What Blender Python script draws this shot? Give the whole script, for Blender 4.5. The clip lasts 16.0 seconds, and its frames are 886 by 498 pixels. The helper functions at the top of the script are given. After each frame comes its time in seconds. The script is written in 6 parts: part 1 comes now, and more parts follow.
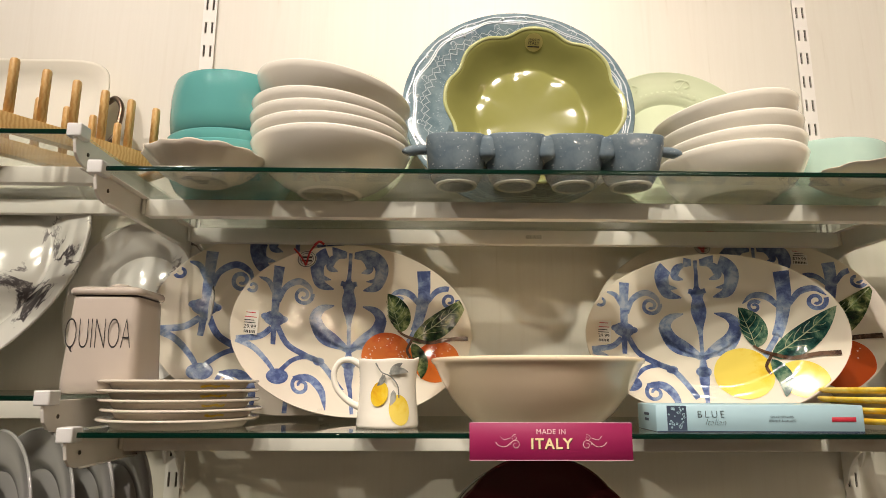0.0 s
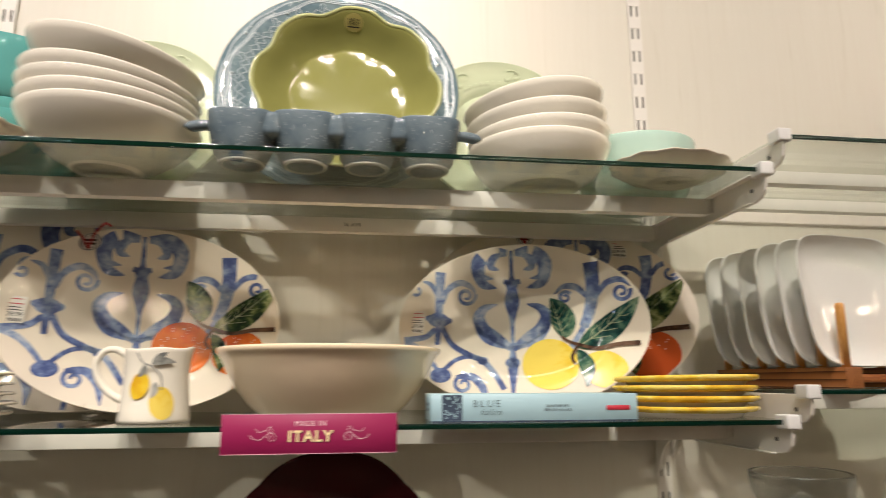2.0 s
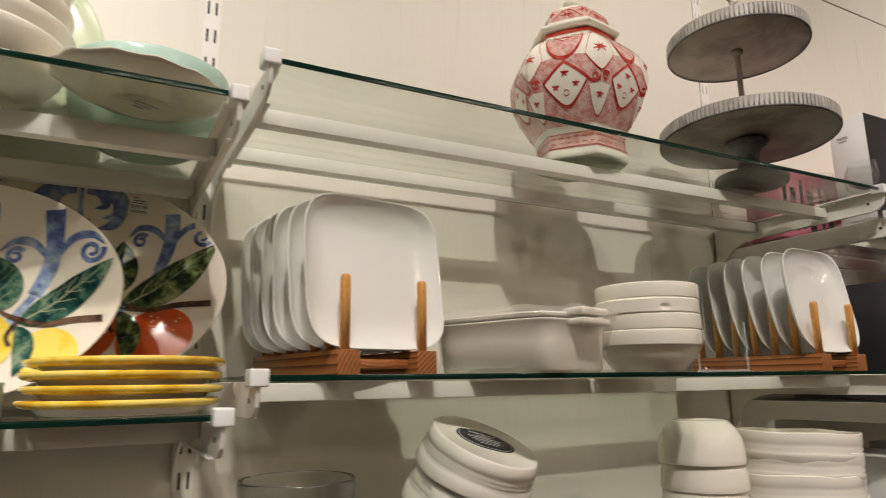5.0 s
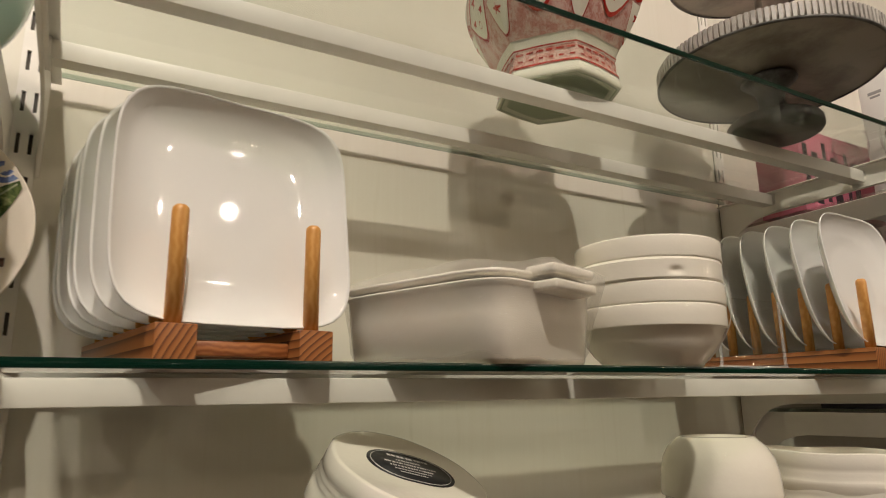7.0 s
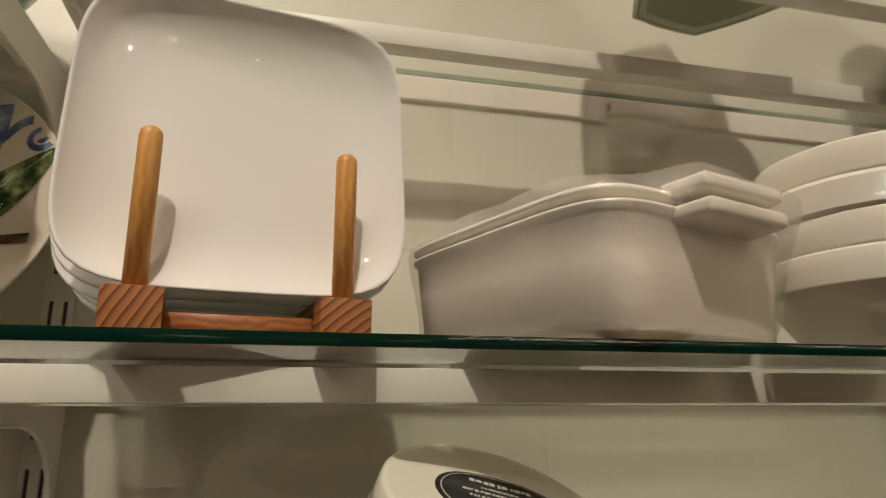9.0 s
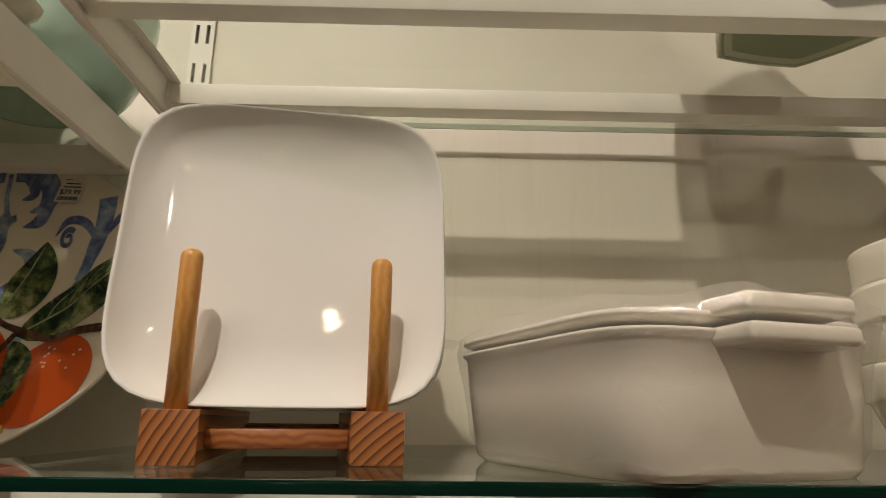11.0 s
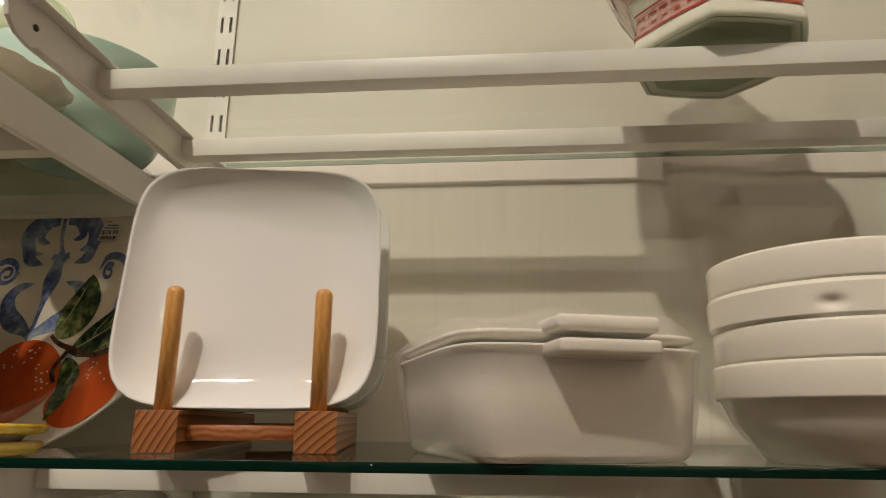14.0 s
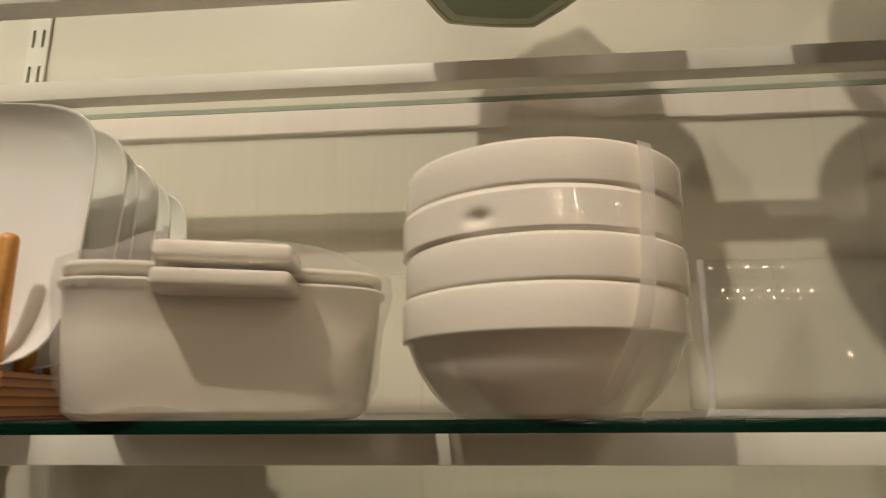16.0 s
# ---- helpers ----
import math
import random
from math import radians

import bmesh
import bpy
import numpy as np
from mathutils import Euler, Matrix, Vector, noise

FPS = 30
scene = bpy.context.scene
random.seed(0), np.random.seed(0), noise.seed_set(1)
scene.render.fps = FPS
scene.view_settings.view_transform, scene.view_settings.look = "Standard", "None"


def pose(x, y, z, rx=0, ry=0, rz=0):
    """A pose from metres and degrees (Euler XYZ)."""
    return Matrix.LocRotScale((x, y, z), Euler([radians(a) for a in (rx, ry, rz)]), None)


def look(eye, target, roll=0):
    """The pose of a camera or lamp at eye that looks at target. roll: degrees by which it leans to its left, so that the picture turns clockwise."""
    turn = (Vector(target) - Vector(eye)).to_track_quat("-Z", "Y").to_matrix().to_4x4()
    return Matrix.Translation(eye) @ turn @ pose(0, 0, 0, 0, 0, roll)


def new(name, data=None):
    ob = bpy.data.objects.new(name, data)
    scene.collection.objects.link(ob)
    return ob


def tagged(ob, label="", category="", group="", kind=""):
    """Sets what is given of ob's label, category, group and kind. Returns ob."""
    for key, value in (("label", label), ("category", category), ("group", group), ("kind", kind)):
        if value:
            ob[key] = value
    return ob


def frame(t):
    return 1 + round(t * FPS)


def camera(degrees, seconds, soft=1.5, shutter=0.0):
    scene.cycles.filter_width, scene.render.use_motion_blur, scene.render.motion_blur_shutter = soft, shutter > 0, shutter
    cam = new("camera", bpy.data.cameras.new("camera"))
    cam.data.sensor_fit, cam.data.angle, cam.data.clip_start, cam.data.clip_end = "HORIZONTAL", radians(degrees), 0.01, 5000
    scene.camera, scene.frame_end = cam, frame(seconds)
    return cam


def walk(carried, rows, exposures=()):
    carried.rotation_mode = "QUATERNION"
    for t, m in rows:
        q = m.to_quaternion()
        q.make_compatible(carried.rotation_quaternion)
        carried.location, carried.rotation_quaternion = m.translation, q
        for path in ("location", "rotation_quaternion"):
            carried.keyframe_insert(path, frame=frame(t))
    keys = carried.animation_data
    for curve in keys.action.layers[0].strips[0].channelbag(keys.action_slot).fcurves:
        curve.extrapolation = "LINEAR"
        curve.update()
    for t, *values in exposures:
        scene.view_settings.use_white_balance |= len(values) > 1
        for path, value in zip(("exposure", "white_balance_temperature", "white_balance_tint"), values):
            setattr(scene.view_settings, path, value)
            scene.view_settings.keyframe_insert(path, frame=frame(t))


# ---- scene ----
cam = camera(68.4, 16.0, soft=0.8, shutter=0.5)
PATH = [
    (0, (0.455, -1.226, 1.544), (0.492, 0.735, 1.937), 0.2),
    (0.5, (0.479, -1.226, 1.537), (0.511, 0.733, 1.935), 0.1),
    (1, (0.518, -1.22, 1.53), (0.566, 0.74, 1.924), 0.0),
    (1.5, (0.57, -1.21, 1.53), (0.698, 0.747, 1.919), 0.0),
    (2, (0.65, -1.195, 1.53), (0.91, 0.748, 1.926), -0.2),
    (2.5, (0.732, -1.177, 1.53), (1.143, 0.738, 1.935), -0.4),
    (3, (0.817, -1.165, 1.529), (1.363, 0.716, 1.933), -0.4),
    (3.5, (0.888, -1.155, 1.528), (1.513, 0.701, 1.933), -0.5),
    (4, (0.96, -1.145, 1.53), (1.678, 0.678, 1.932), -0.6),
    (4.5, (1.016, -1.128, 1.528), (1.845, 0.65, 1.917), -0.6),
    (5, (1.088, -1.082, 1.508), (2.007, 0.649, 1.907), -0.8),
    (5.2, (1.11, -1.067, 1.511), (2.056, 0.653, 1.894), -0.6),
    (7.5, (1.335, -0.796, 1.488), (2.29, 0.899, 1.954), -1.0),
    (8, (1.372, -0.764, 1.49), (2.209, 0.988, 1.973), -0.9),
    (8.5, (1.404, -0.736, 1.496), (2.096, 1.076, 1.985), -0.8),
    (9, (1.436, -0.697, 1.482), (1.886, 1.19, 1.968), -0.2),
    (9.5, (1.456, -0.69, 1.495), (1.732, 1.231, 1.975), -0.1),
    (10, (1.47, -0.69, 1.525), (1.65, 1.238, 2.027), -0.1),
    (10.2, (1.477, -0.685, 1.531), (1.634, 1.242, 2.041), 0.2),
    (12.3, (1.515, -0.776, 1.552), (1.405, 1.165, 2.024), 0.4),
    (12.5, (1.519, -0.784, 1.548), (1.406, 1.15, 2.045), 0.5),
    (13, (1.541, -0.803, 1.547), (1.404, 1.127, 2.055), 0.5),
    (13.5, (1.568, -0.807, 1.543), (1.415, 1.12, 2.058), 0.4),
    (14, (1.603, -0.801, 1.541), (1.437, 1.126, 2.051), 0.4),
    (14.5, (1.645, -0.784, 1.542), (1.462, 1.144, 2.041), 0.2),
    (15, (1.704, -0.761, 1.536), (1.518, 1.169, 2.029), 0.1),
    (15.5, (1.757, -0.736, 1.53), (1.586, 1.196, 2.018), -0.2),
    (16, (1.799, -0.711, 1.523), (1.637, 1.226, 1.993), -0.4),
]
walk(cam, [(t, look(eye, target, roll)) for t, eye, target, roll in PATH], ((0, 0.18, 6350, 11), (4, 0.18, 6050, 11), (5, 0.09, 6050, 11), (7.5, 0.01, 6550, 11), (9, -0.12, 6650, 11), (13, -0.18, 6450, 11), (14.5, -0.20, 6500, 12), (16, -0.04, 6750, 12)))

# ---- light ----
world = bpy.data.worlds.new("world")
scene.world = world
world.use_nodes = True
world.node_tree.nodes["Background"].inputs[0].default_value = (1.0, 0.86, 0.70, 1)
world.node_tree.nodes["Background"].inputs[1].default_value = 0.01

WARM = (1.0, 0.872, 0.750)


def spot(x, y, z, tx, ty, tz, watts, cone=60, size=0.035, blend=0.6):
    d = bpy.data.lights.new("track_spot", "SPOT")
    d.energy, d.color, d.spot_size, d.spot_blend, d.shadow_soft_size = watts, WARM, radians(cone), blend, size
    ob = new("track_spot", d)
    ob.matrix_world = look((x, y, z), (tx, ty, tz))
    return ob


KEY = 186
# each lamp: its place, the point it is turned to, its share of the power, its beam
for x, y, tx, tz, k, cone in ((-2.00, -2.90, -1.00, 1.75, 1.2, 56), (-0.50, -2.60, 0.15, 1.72, 0.88, 44), (0.89, -2.42, 1.65, 1.75, 1.60, 60), (2.25, -2.95, 3.00, 1.75, 0.35, 44),
                              (3.50, -2.50, 4.10, 1.75, 0.9, 50), (-1.90, -2.18, -0.85, 1.80, 0.35, 60), (0.62, -2.09, 1.62, 1.80, 0.50, 56), (3.10, -2.18, 4.15, 1.80, 0.35, 60),
                              (-0.10, -3.30, 0.35, 1.66, 0.85, 28), (3.90, -4.45, 3.00, 1.70, 0.4, 40)):
    spot(x, y, 4.45, tx, -0.15, tz, KEY * k, cone, 0.045, 0.7)


# ---- materials ----
def nodes_of(name):
    m = bpy.data.materials.new(name)
    m.use_nodes = True
    nt = m.node_tree
    return m, nt, nt.nodes["Principled BSDF"]


def coords(nt, scale, obj=True):
    tc = nt.nodes.new("ShaderNodeTexCoord")
    mp = nt.nodes.new("ShaderNodeMapping")
    mp.inputs["Scale"].default_value = scale if hasattr(scale, "__len__") else (scale,) * 3
    nt.links.new(tc.outputs["Object" if obj else "Generated"], mp.inputs["Vector"])
    return mp.outputs["Vector"]


def noise_of(nt, vec, scale, detail=4, rough=0.55, dist=0.0):
    n = nt.nodes.new("ShaderNodeTexNoise")
    n.inputs["Scale"].default_value = scale
    n.inputs["Detail"].default_value = detail
    n.inputs["Roughness"].default_value = rough
    n.inputs["Distortion"].default_value = dist
    nt.links.new(vec, n.inputs["Vector"])
    return n.outputs["Fac"]


def ramp_of(nt, fac, stops):
    r = nt.nodes.new("ShaderNodeValToRGB")
    els = r.color_ramp.elements
    while len(els) < len(stops):
        els.new(0.5)
    for e, (p, c) in zip(els, stops):
        e.position, e.color = p, (*c, 1)
    nt.links.new(fac, r.inputs["Fac"])
    return r.outputs["Color"]


def bump_of(nt, b, fac, strength, dist=0.001):
    n = nt.nodes.new("ShaderNodeBump")
    n.inputs["Strength"].default_value = strength
    n.inputs["Distance"].default_value = dist
    nt.links.new(fac, n.inputs["Height"])
    nt.links.new(n.outputs["Normal"], b.inputs["Normal"])


def shade(c, k):
    return tuple(min(1.0, v * k) for v in c)


def glazed(name, c, rough=0.10, vary=0.06, grain=14.0, bump=0.05, metal=0.0, coat=0.0, peel=0.0):
    """Glazed ceramic, paint or plastic: two scales of tone, slight waviness, uneven gloss."""
    m, nt, b = nodes_of(name)
    v = coords(nt, 1.0)
    f = noise_of(nt, v, grain, 5)
    big = noise_of(nt, v, grain * 0.25, 3)
    mix = nt.nodes.new("ShaderNodeMath")
    mix.operation = "MULTIPLY_ADD"
    nt.links.new(f, mix.inputs[0])
    mix.inputs[1].default_value = 0.5
    half = nt.nodes.new("ShaderNodeMath")
    half.operation = "MULTIPLY"
    half.inputs[1].default_value = 0.5
    nt.links.new(big, half.inputs[0])
    nt.links.new(half.outputs[0], mix.inputs[2])
    nt.links.new(ramp_of(nt, mix.outputs[0], [(0.3, shade(c, 1 - vary)), (0.7, shade(c, 1 + vary))]), b.inputs["Base Color"])
    rr = nt.nodes.new("ShaderNodeMapRange")
    rr.inputs["To Min"].default_value, rr.inputs["To Max"].default_value = rough * 0.7, rough * 1.5
    nt.links.new(f, rr.inputs["Value"])
    nt.links.new(rr.outputs[0], b.inputs["Roughness"])
    b.inputs["Metallic"].default_value = metal
    b.inputs["Coat Weight"].default_value = coat
    if bump:
        bump_of(nt, b, noise_of(nt, v, grain * 2.0, 2), bump, 0.002)
    if peel:
        fine = nt.nodes.new("ShaderNodeBump")
        fine.inputs["Strength"].default_value, fine.inputs["Distance"].default_value = 1.0, peel
        nt.links.new(noise_of(nt, v, 170, 1), fine.inputs["Height"])
        if bump:
            nt.links.new(b.inputs["Normal"].links[0].from_socket, fine.inputs["Normal"])
        nt.links.new(fine.outputs["Normal"], b.inputs["Normal"])
    return m


def glint_flecked(name, c1, c2, glint, size):
    """Cloudy glaze with a slightly dimpled gloss; fine pale flecks paint in tiny highlights."""
    m, nt, b = nodes_of(name)
    v = coords(nt, 1.0)
    cloud = ramp_of(nt, noise_of(nt, v, 26, 5, 0.6, 0.6), [(0.36, c1), (0.66, c2)])
    vo = nt.nodes.new("ShaderNodeTexVoronoi")
    vo.inputs["Scale"].default_value = size
    vo.inputs["Randomness"].default_value = 1.0
    nt.links.new(v, vo.inputs["Vector"])
    sp = nt.nodes.new("ShaderNodeMapRange")
    sp.inputs["From Min"].default_value, sp.inputs["From Max"].default_value = 0.16, 0.26
    sp.inputs["To Min"].default_value, sp.inputs["To Max"].default_value = 0.75, 0.0
    nt.links.new(vo.outputs["Distance"], sp.inputs["Value"])
    gate = nt.nodes.new("ShaderNodeMath")
    gate.operation = "MULTIPLY"
    thin = nt.nodes.new("ShaderNodeMapRange")
    thin.inputs["From Min"].default_value, thin.inputs["From Max"].default_value = 0.50, 0.62
    nt.links.new(noise_of(nt, v, 60, 2), thin.inputs["Value"])
    nt.links.new(sp.outputs[0], gate.inputs[0])
    nt.links.new(thin.outputs[0], gate.inputs[1])
    mx = nt.nodes.new("ShaderNodeMixRGB")
    mx.inputs[2].default_value = (*glint, 1)
    nt.links.new(gate.outputs[0], mx.inputs[0])
    nt.links.new(cloud, mx.inputs[1])
    nt.links.new(mx.outputs[0], b.inputs["Base Color"])
    b.inputs["Roughness"].default_value = 0.07
    bump_of(nt, b, noise_of(nt, v, 55, 3), 0.22, 0.002)
    return m


def painted(name, c1, c2, c3, grain=60.0, rough=0.16, speck=None):
    """Hand-painted underglaze colour: washes of three tones."""
    m, nt, b = nodes_of(name)
    v = coords(nt, 1.0)
    f = noise_of(nt, v, grain, 6, 0.65, 0.3)
    big = noise_of(nt, v, grain * 0.22, 3)
    add = nt.nodes.new("ShaderNodeMath")
    add.operation = "ADD"
    nt.links.new(f, add.inputs[0])
    nt.links.new(big, add.inputs[1])
    half = nt.nodes.new("ShaderNodeMath")
    half.operation = "MULTIPLY"
    half.inputs[1].default_value = 0.5
    nt.links.new(add.outputs[0], half.inputs[0])
    stops = [(0.42, c1), (0.48, c2), (0.54, c3)]
    if speck:
        stops.append((0.59, speck))
    nt.links.new(ramp_of(nt, half.outputs[0], stops), b.inputs["Base Color"])
    b.inputs["Roughness"].default_value = rough
    return m


def wood(name, c1, c2, along, across, rough=0.42):
    m, nt, b = nodes_of(name)
    v = coords(nt, along)
    f = noise_of(nt, v, 1.0, 6, 0.6, 0.8)
    w = nt.nodes.new("ShaderNodeTexWave")
    w.wave_type, w.bands_direction = "BANDS", across
    w.inputs["Scale"].default_value = 60.0
    w.inputs["Distortion"].default_value = 5.0
    w.inputs["Detail"].default_value = 2.5
    w.inputs["Detail Scale"].default_value = 1.2
    tc = nt.nodes.new("ShaderNodeTexCoord")
    nt.links.new(tc.outputs["Object"], w.inputs["Vector"])
    mx = nt.nodes.new("ShaderNodeMath")
    mx.operation = "MULTIPLY_ADD"
    mx.inputs[1].default_value = 0.5
    nt.links.new(w.outputs["Fac"], mx.inputs[0])
    hf = nt.nodes.new("ShaderNodeMath")
    hf.operation = "MULTIPLY"
    hf.inputs[1].default_value = 0.5
    nt.links.new(f, hf.inputs[0])
    nt.links.new(hf.outputs[0], mx.inputs[2])
    nt.links.new(ramp_of(nt, mx.outputs[0], [(0.2, c1), (0.75, c2)]), b.inputs["Base Color"])
    b.inputs["Roughness"].default_value = rough
    bump_of(nt, b, mx.outputs[0], 0.15, 0.0008)
    return m


def wall_laminate():
    m, nt, b = nodes_of("white_woodgrain_laminate")
    v = coords(nt, (48, 48, 2.2))
    f = noise_of(nt, v, 1.0, 7, 0.62, 1.6)
    fine = noise_of(nt, coords(nt, (190, 190, 5.0)), 1.0, 3)
    big = noise_of(nt, coords(nt, 1.0), 1.4, 3)
    a = nt.nodes.new("ShaderNodeMath")
    a.operation = "MULTIPLY_ADD"
    nt.links.new(fine, a.inputs[0])
    a.inputs[1].default_value = 0.35
    nt.links.new(f, a.inputs[2])
    c = nt.nodes.new("ShaderNodeMath")
    c.operation = "MULTIPLY_ADD"
    nt.links.new(big, c.inputs[0])
    c.inputs[1].default_value = 0.15
    nt.links.new(a.outputs[0], c.inputs[2])
    wv = nt.nodes.new("ShaderNodeTexWave")
    wv.wave_type, wv.bands_direction = "BANDS", "X"
    wv.inputs["Scale"].default_value = 7.0
    wv.inputs["Distortion"].default_value = 7.5
    wv.inputs["Detail"].default_value = 3.0
    wv.inputs["Detail Scale"].default_value = 2.2
    nt.links.new(coords(nt, (1.0, 1.0, 0.16)), wv.inputs["Vector"])
    ln = nt.nodes.new("ShaderNodeMapRange")
    ln.inputs["From Min"].default_value, ln.inputs["From Max"].default_value = 0.0, 0.16
    ln.inputs["To Min"].default_value, ln.inputs["To Max"].default_value = 1.0, 0.0
    nt.links.new(wv.outputs["Fac"], ln.inputs["Value"])
    fade = nt.nodes.new("ShaderNodeMapRange")
    fade.inputs["From Min"].default_value, fade.inputs["From Max"].default_value = 0.45, 0.62
    fade.inputs["To Min"].default_value, fade.inputs["To Max"].default_value = 0.0, 0.30
    nt.links.new(noise_of(nt, coords(nt, (9, 9, 2.2)), 1.0, 4), fade.inputs["Value"])
    vein = nt.nodes.new("ShaderNodeMath")
    vein.operation = "MULTIPLY"
    nt.links.new(ln.outputs[0], vein.inputs[0])
    nt.links.new(fade.outputs[0], vein.inputs[1])
    less = nt.nodes.new("ShaderNodeMath")
    less.operation = "SUBTRACT"
    nt.links.new(c.outputs[0], less.inputs[0])
    nt.links.new(vein.outputs[0], less.inputs[1])
    c = less
    col = ramp_of(nt, c.outputs[0], [(0.25, (0.62, 0.583, 0.480)), (0.45, (0.736, 0.700, 0.602)), (0.62, (0.752, 0.717, 0.622)), (0.90, (0.766, 0.734, 0.642))])
    nt.links.new(col, b.inputs["Base Color"])
    b.inputs["Roughness"].default_value = 0.42
    bump_of(nt, b, c.outputs[0], 0.07, 0.0008)
    return m


def glass(name, c, rough=0.0, ior=1.5):
    m, nt, b = nodes_of(name)
    b.inputs["Base Color"].default_value = (*c, 1)
    b.inputs["Transmission Weight"].default_value = 1.0
    b.inputs["Roughness"].default_value = rough
    b.inputs["IOR"].default_value = ior
    return m


def clear_sheet(name, c):
    """Flat clear sheet: tinted see-through with a mirror-like gloss that grows at grazing angles."""
    m, nt, b = nodes_of(name)
    tr = nt.nodes.new("ShaderNodeBsdfTransparent")
    tr.inputs["Color"].default_value = (*c, 1)
    gl = nt.nodes.new("ShaderNodeBsdfGlossy")
    gl.inputs["Roughness"].default_value = 0.015
    lw = nt.nodes.new("ShaderNodeLayerWeight")
    pw = nt.nodes.new("ShaderNodeMath")
    pw.operation = "POWER"
    pw.inputs[1].default_value = 5.0
    nt.links.new(lw.outputs["Facing"], pw.inputs[0])
    fr = nt.nodes.new("ShaderNodeMath")
    fr.operation = "MULTIPLY_ADD"
    fr.inputs[1].default_value, fr.inputs[2].default_value = 0.90, 0.035
    nt.links.new(pw.outputs[0], fr.inputs[0])
    mix = nt.nodes.new("ShaderNodeMixShader")
    nt.links.new(fr.outputs[0], mix.inputs[0])
    nt.links.new(tr.outputs[0], mix.inputs[1])
    nt.links.new(gl.outputs[0], mix.inputs[2])
    nt.links.new(mix.outputs[0], nt.nodes["Material Output"].inputs["Surface"])
    return m


def film_wrap(name, haze_part=0.10, gloss=0.15):
    """Clear shrink film: mostly see-through with a wrinkled gloss."""
    m, nt, b = nodes_of(name)
    tr = nt.nodes.new("ShaderNodeBsdfTransparent")
    gl = nt.nodes.new("ShaderNodeBsdfGlossy")
    gl.inputs["Roughness"].default_value = 0.07
    mix = nt.nodes.new("ShaderNodeMixShader")
    mix.inputs[0].default_value = gloss
    haze = nt.nodes.new("ShaderNodeBsdfDiffuse")
    haze.inputs["Color"].default_value = (0.85, 0.82, 0.77, 1)
    cloudy = nt.nodes.new("ShaderNodeMixShader")
    cloudy.inputs[0].default_value = haze_part
    v = coords(nt, 1.0)
    bp = nt.nodes.new("ShaderNodeBump")
    bp.inputs["Strength"].default_value = 0.9
    bp.inputs["Distance"].default_value = 0.003
    nt.links.new(noise_of(nt, v, 32, 4, 0.6, 2.6), bp.inputs["Height"])
    nt.links.new(bp.outputs["Normal"], gl.inputs["Normal"])
    nt.links.new(tr.outputs[0], mix.inputs[1])
    nt.links.new(gl.outputs[0], mix.inputs[2])
    nt.links.new(mix.outputs[0], cloudy.inputs[1])
    nt.links.new(haze.outputs[0], cloudy.inputs[2])
    nt.links.new(cloudy.outputs[0], nt.nodes["Material Output"].inputs["Surface"])
    return m


def marble(name):
    m, nt, b = nodes_of(name)
    v = coords(nt, 1.0)
    f = noise_of(nt, v, 6.5, 8, 0.60, 1.6)
    w = nt.nodes.new("ShaderNodeMath")
    w.operation = "SUBTRACT"
    w.inputs[1].default_value = 0.5
    nt.links.new(f, w.inputs[0])
    ab = nt.nodes.new("ShaderNodeMath")
    ab.operation = "ABSOLUTE"
    nt.links.new(w.outputs[0], ab.inputs[0])
    msk = noise_of(nt, v, 5.0, 3)
    ad = nt.nodes.new("ShaderNodeMath")
    ad.operation = "SUBTRACT"
    nt.links.new(ab.outputs[0], ad.inputs[0])
    mm = nt.nodes.new("ShaderNodeMapRange")
    mm.inputs["From Min"].default_value, mm.inputs["From Max"].default_value = 0.475, 0.64
    mm.inputs["To Min"].default_value, mm.inputs["To Max"].default_value = -0.08, 0.02
    nt.links.new(msk, mm.inputs["Value"])
    nt.links.new(mm.outputs[0], ad.inputs[1])
    nt.links.new(ramp_of(nt, ad.outputs[0], [(0.0, (0.09, 0.08, 0.085)), (0.015, (0.28, 0.26, 0.26)), (0.035, (0.72, 0.70, 0.66))]), b.inputs["Base Color"])
    b.inputs["Roughness"].default_value = 0.12
    return m


M_FILMWHITE = film_wrap("frosted_tape", 0.58, 0.06)
M_WALL = wall_laminate()
M_METAL = glazed("white_powder_coat", (0.85, 0.82, 0.76), 0.36, 0.03, 30, 0.06)
M_CLIP = glazed("white_plastic", (0.82, 0.82, 0.80), 0.3, 0.02, 30, 0.0)
# Near-black that paints in the shade inside slots and holes; also the joint.
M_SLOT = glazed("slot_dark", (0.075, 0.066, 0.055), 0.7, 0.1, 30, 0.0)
M_GLASS = clear_sheet("shelf_glass", (0.925, 0.950, 0.918))
M_EDGE = glazed("glass_edge_green", (0.0022, 0.020, 0.012), 0.08, 0.35, 8, 0.0)
M_EDGEBACK = glazed("glass_edge_ground", (0.40, 0.44, 0.37), 0.35, 0.10, 30, 0.0)
M_EDGEPALE, nt_ep, b_ep = nodes_of("polished_acrylic_edge")
b_ep.inputs["Base Color"].default_value = (0.80, 0.82, 0.78, 1)
b_ep.inputs["Roughness"].default_value = 0.15
b_ep.inputs["Alpha"].default_value = 0.22
M_ACRYL = clear_sheet("clear_acrylic", (0.985, 0.988, 0.985))
M_WHITE = glazed("white_porcelain", (0.875, 0.838, 0.722), 0.024, 0.02, 9, 0.012, peel=0.00010)
M_PLATE = glazed("cool_white_porcelain", (0.81, 0.81, 0.765), 0.035, 0.015, 8, 0.02)
M_BISQUE = glazed("white_stoneware", (0.868, 0.831, 0.730), 0.022, 0.03, 9, 0.015, peel=0.00008)
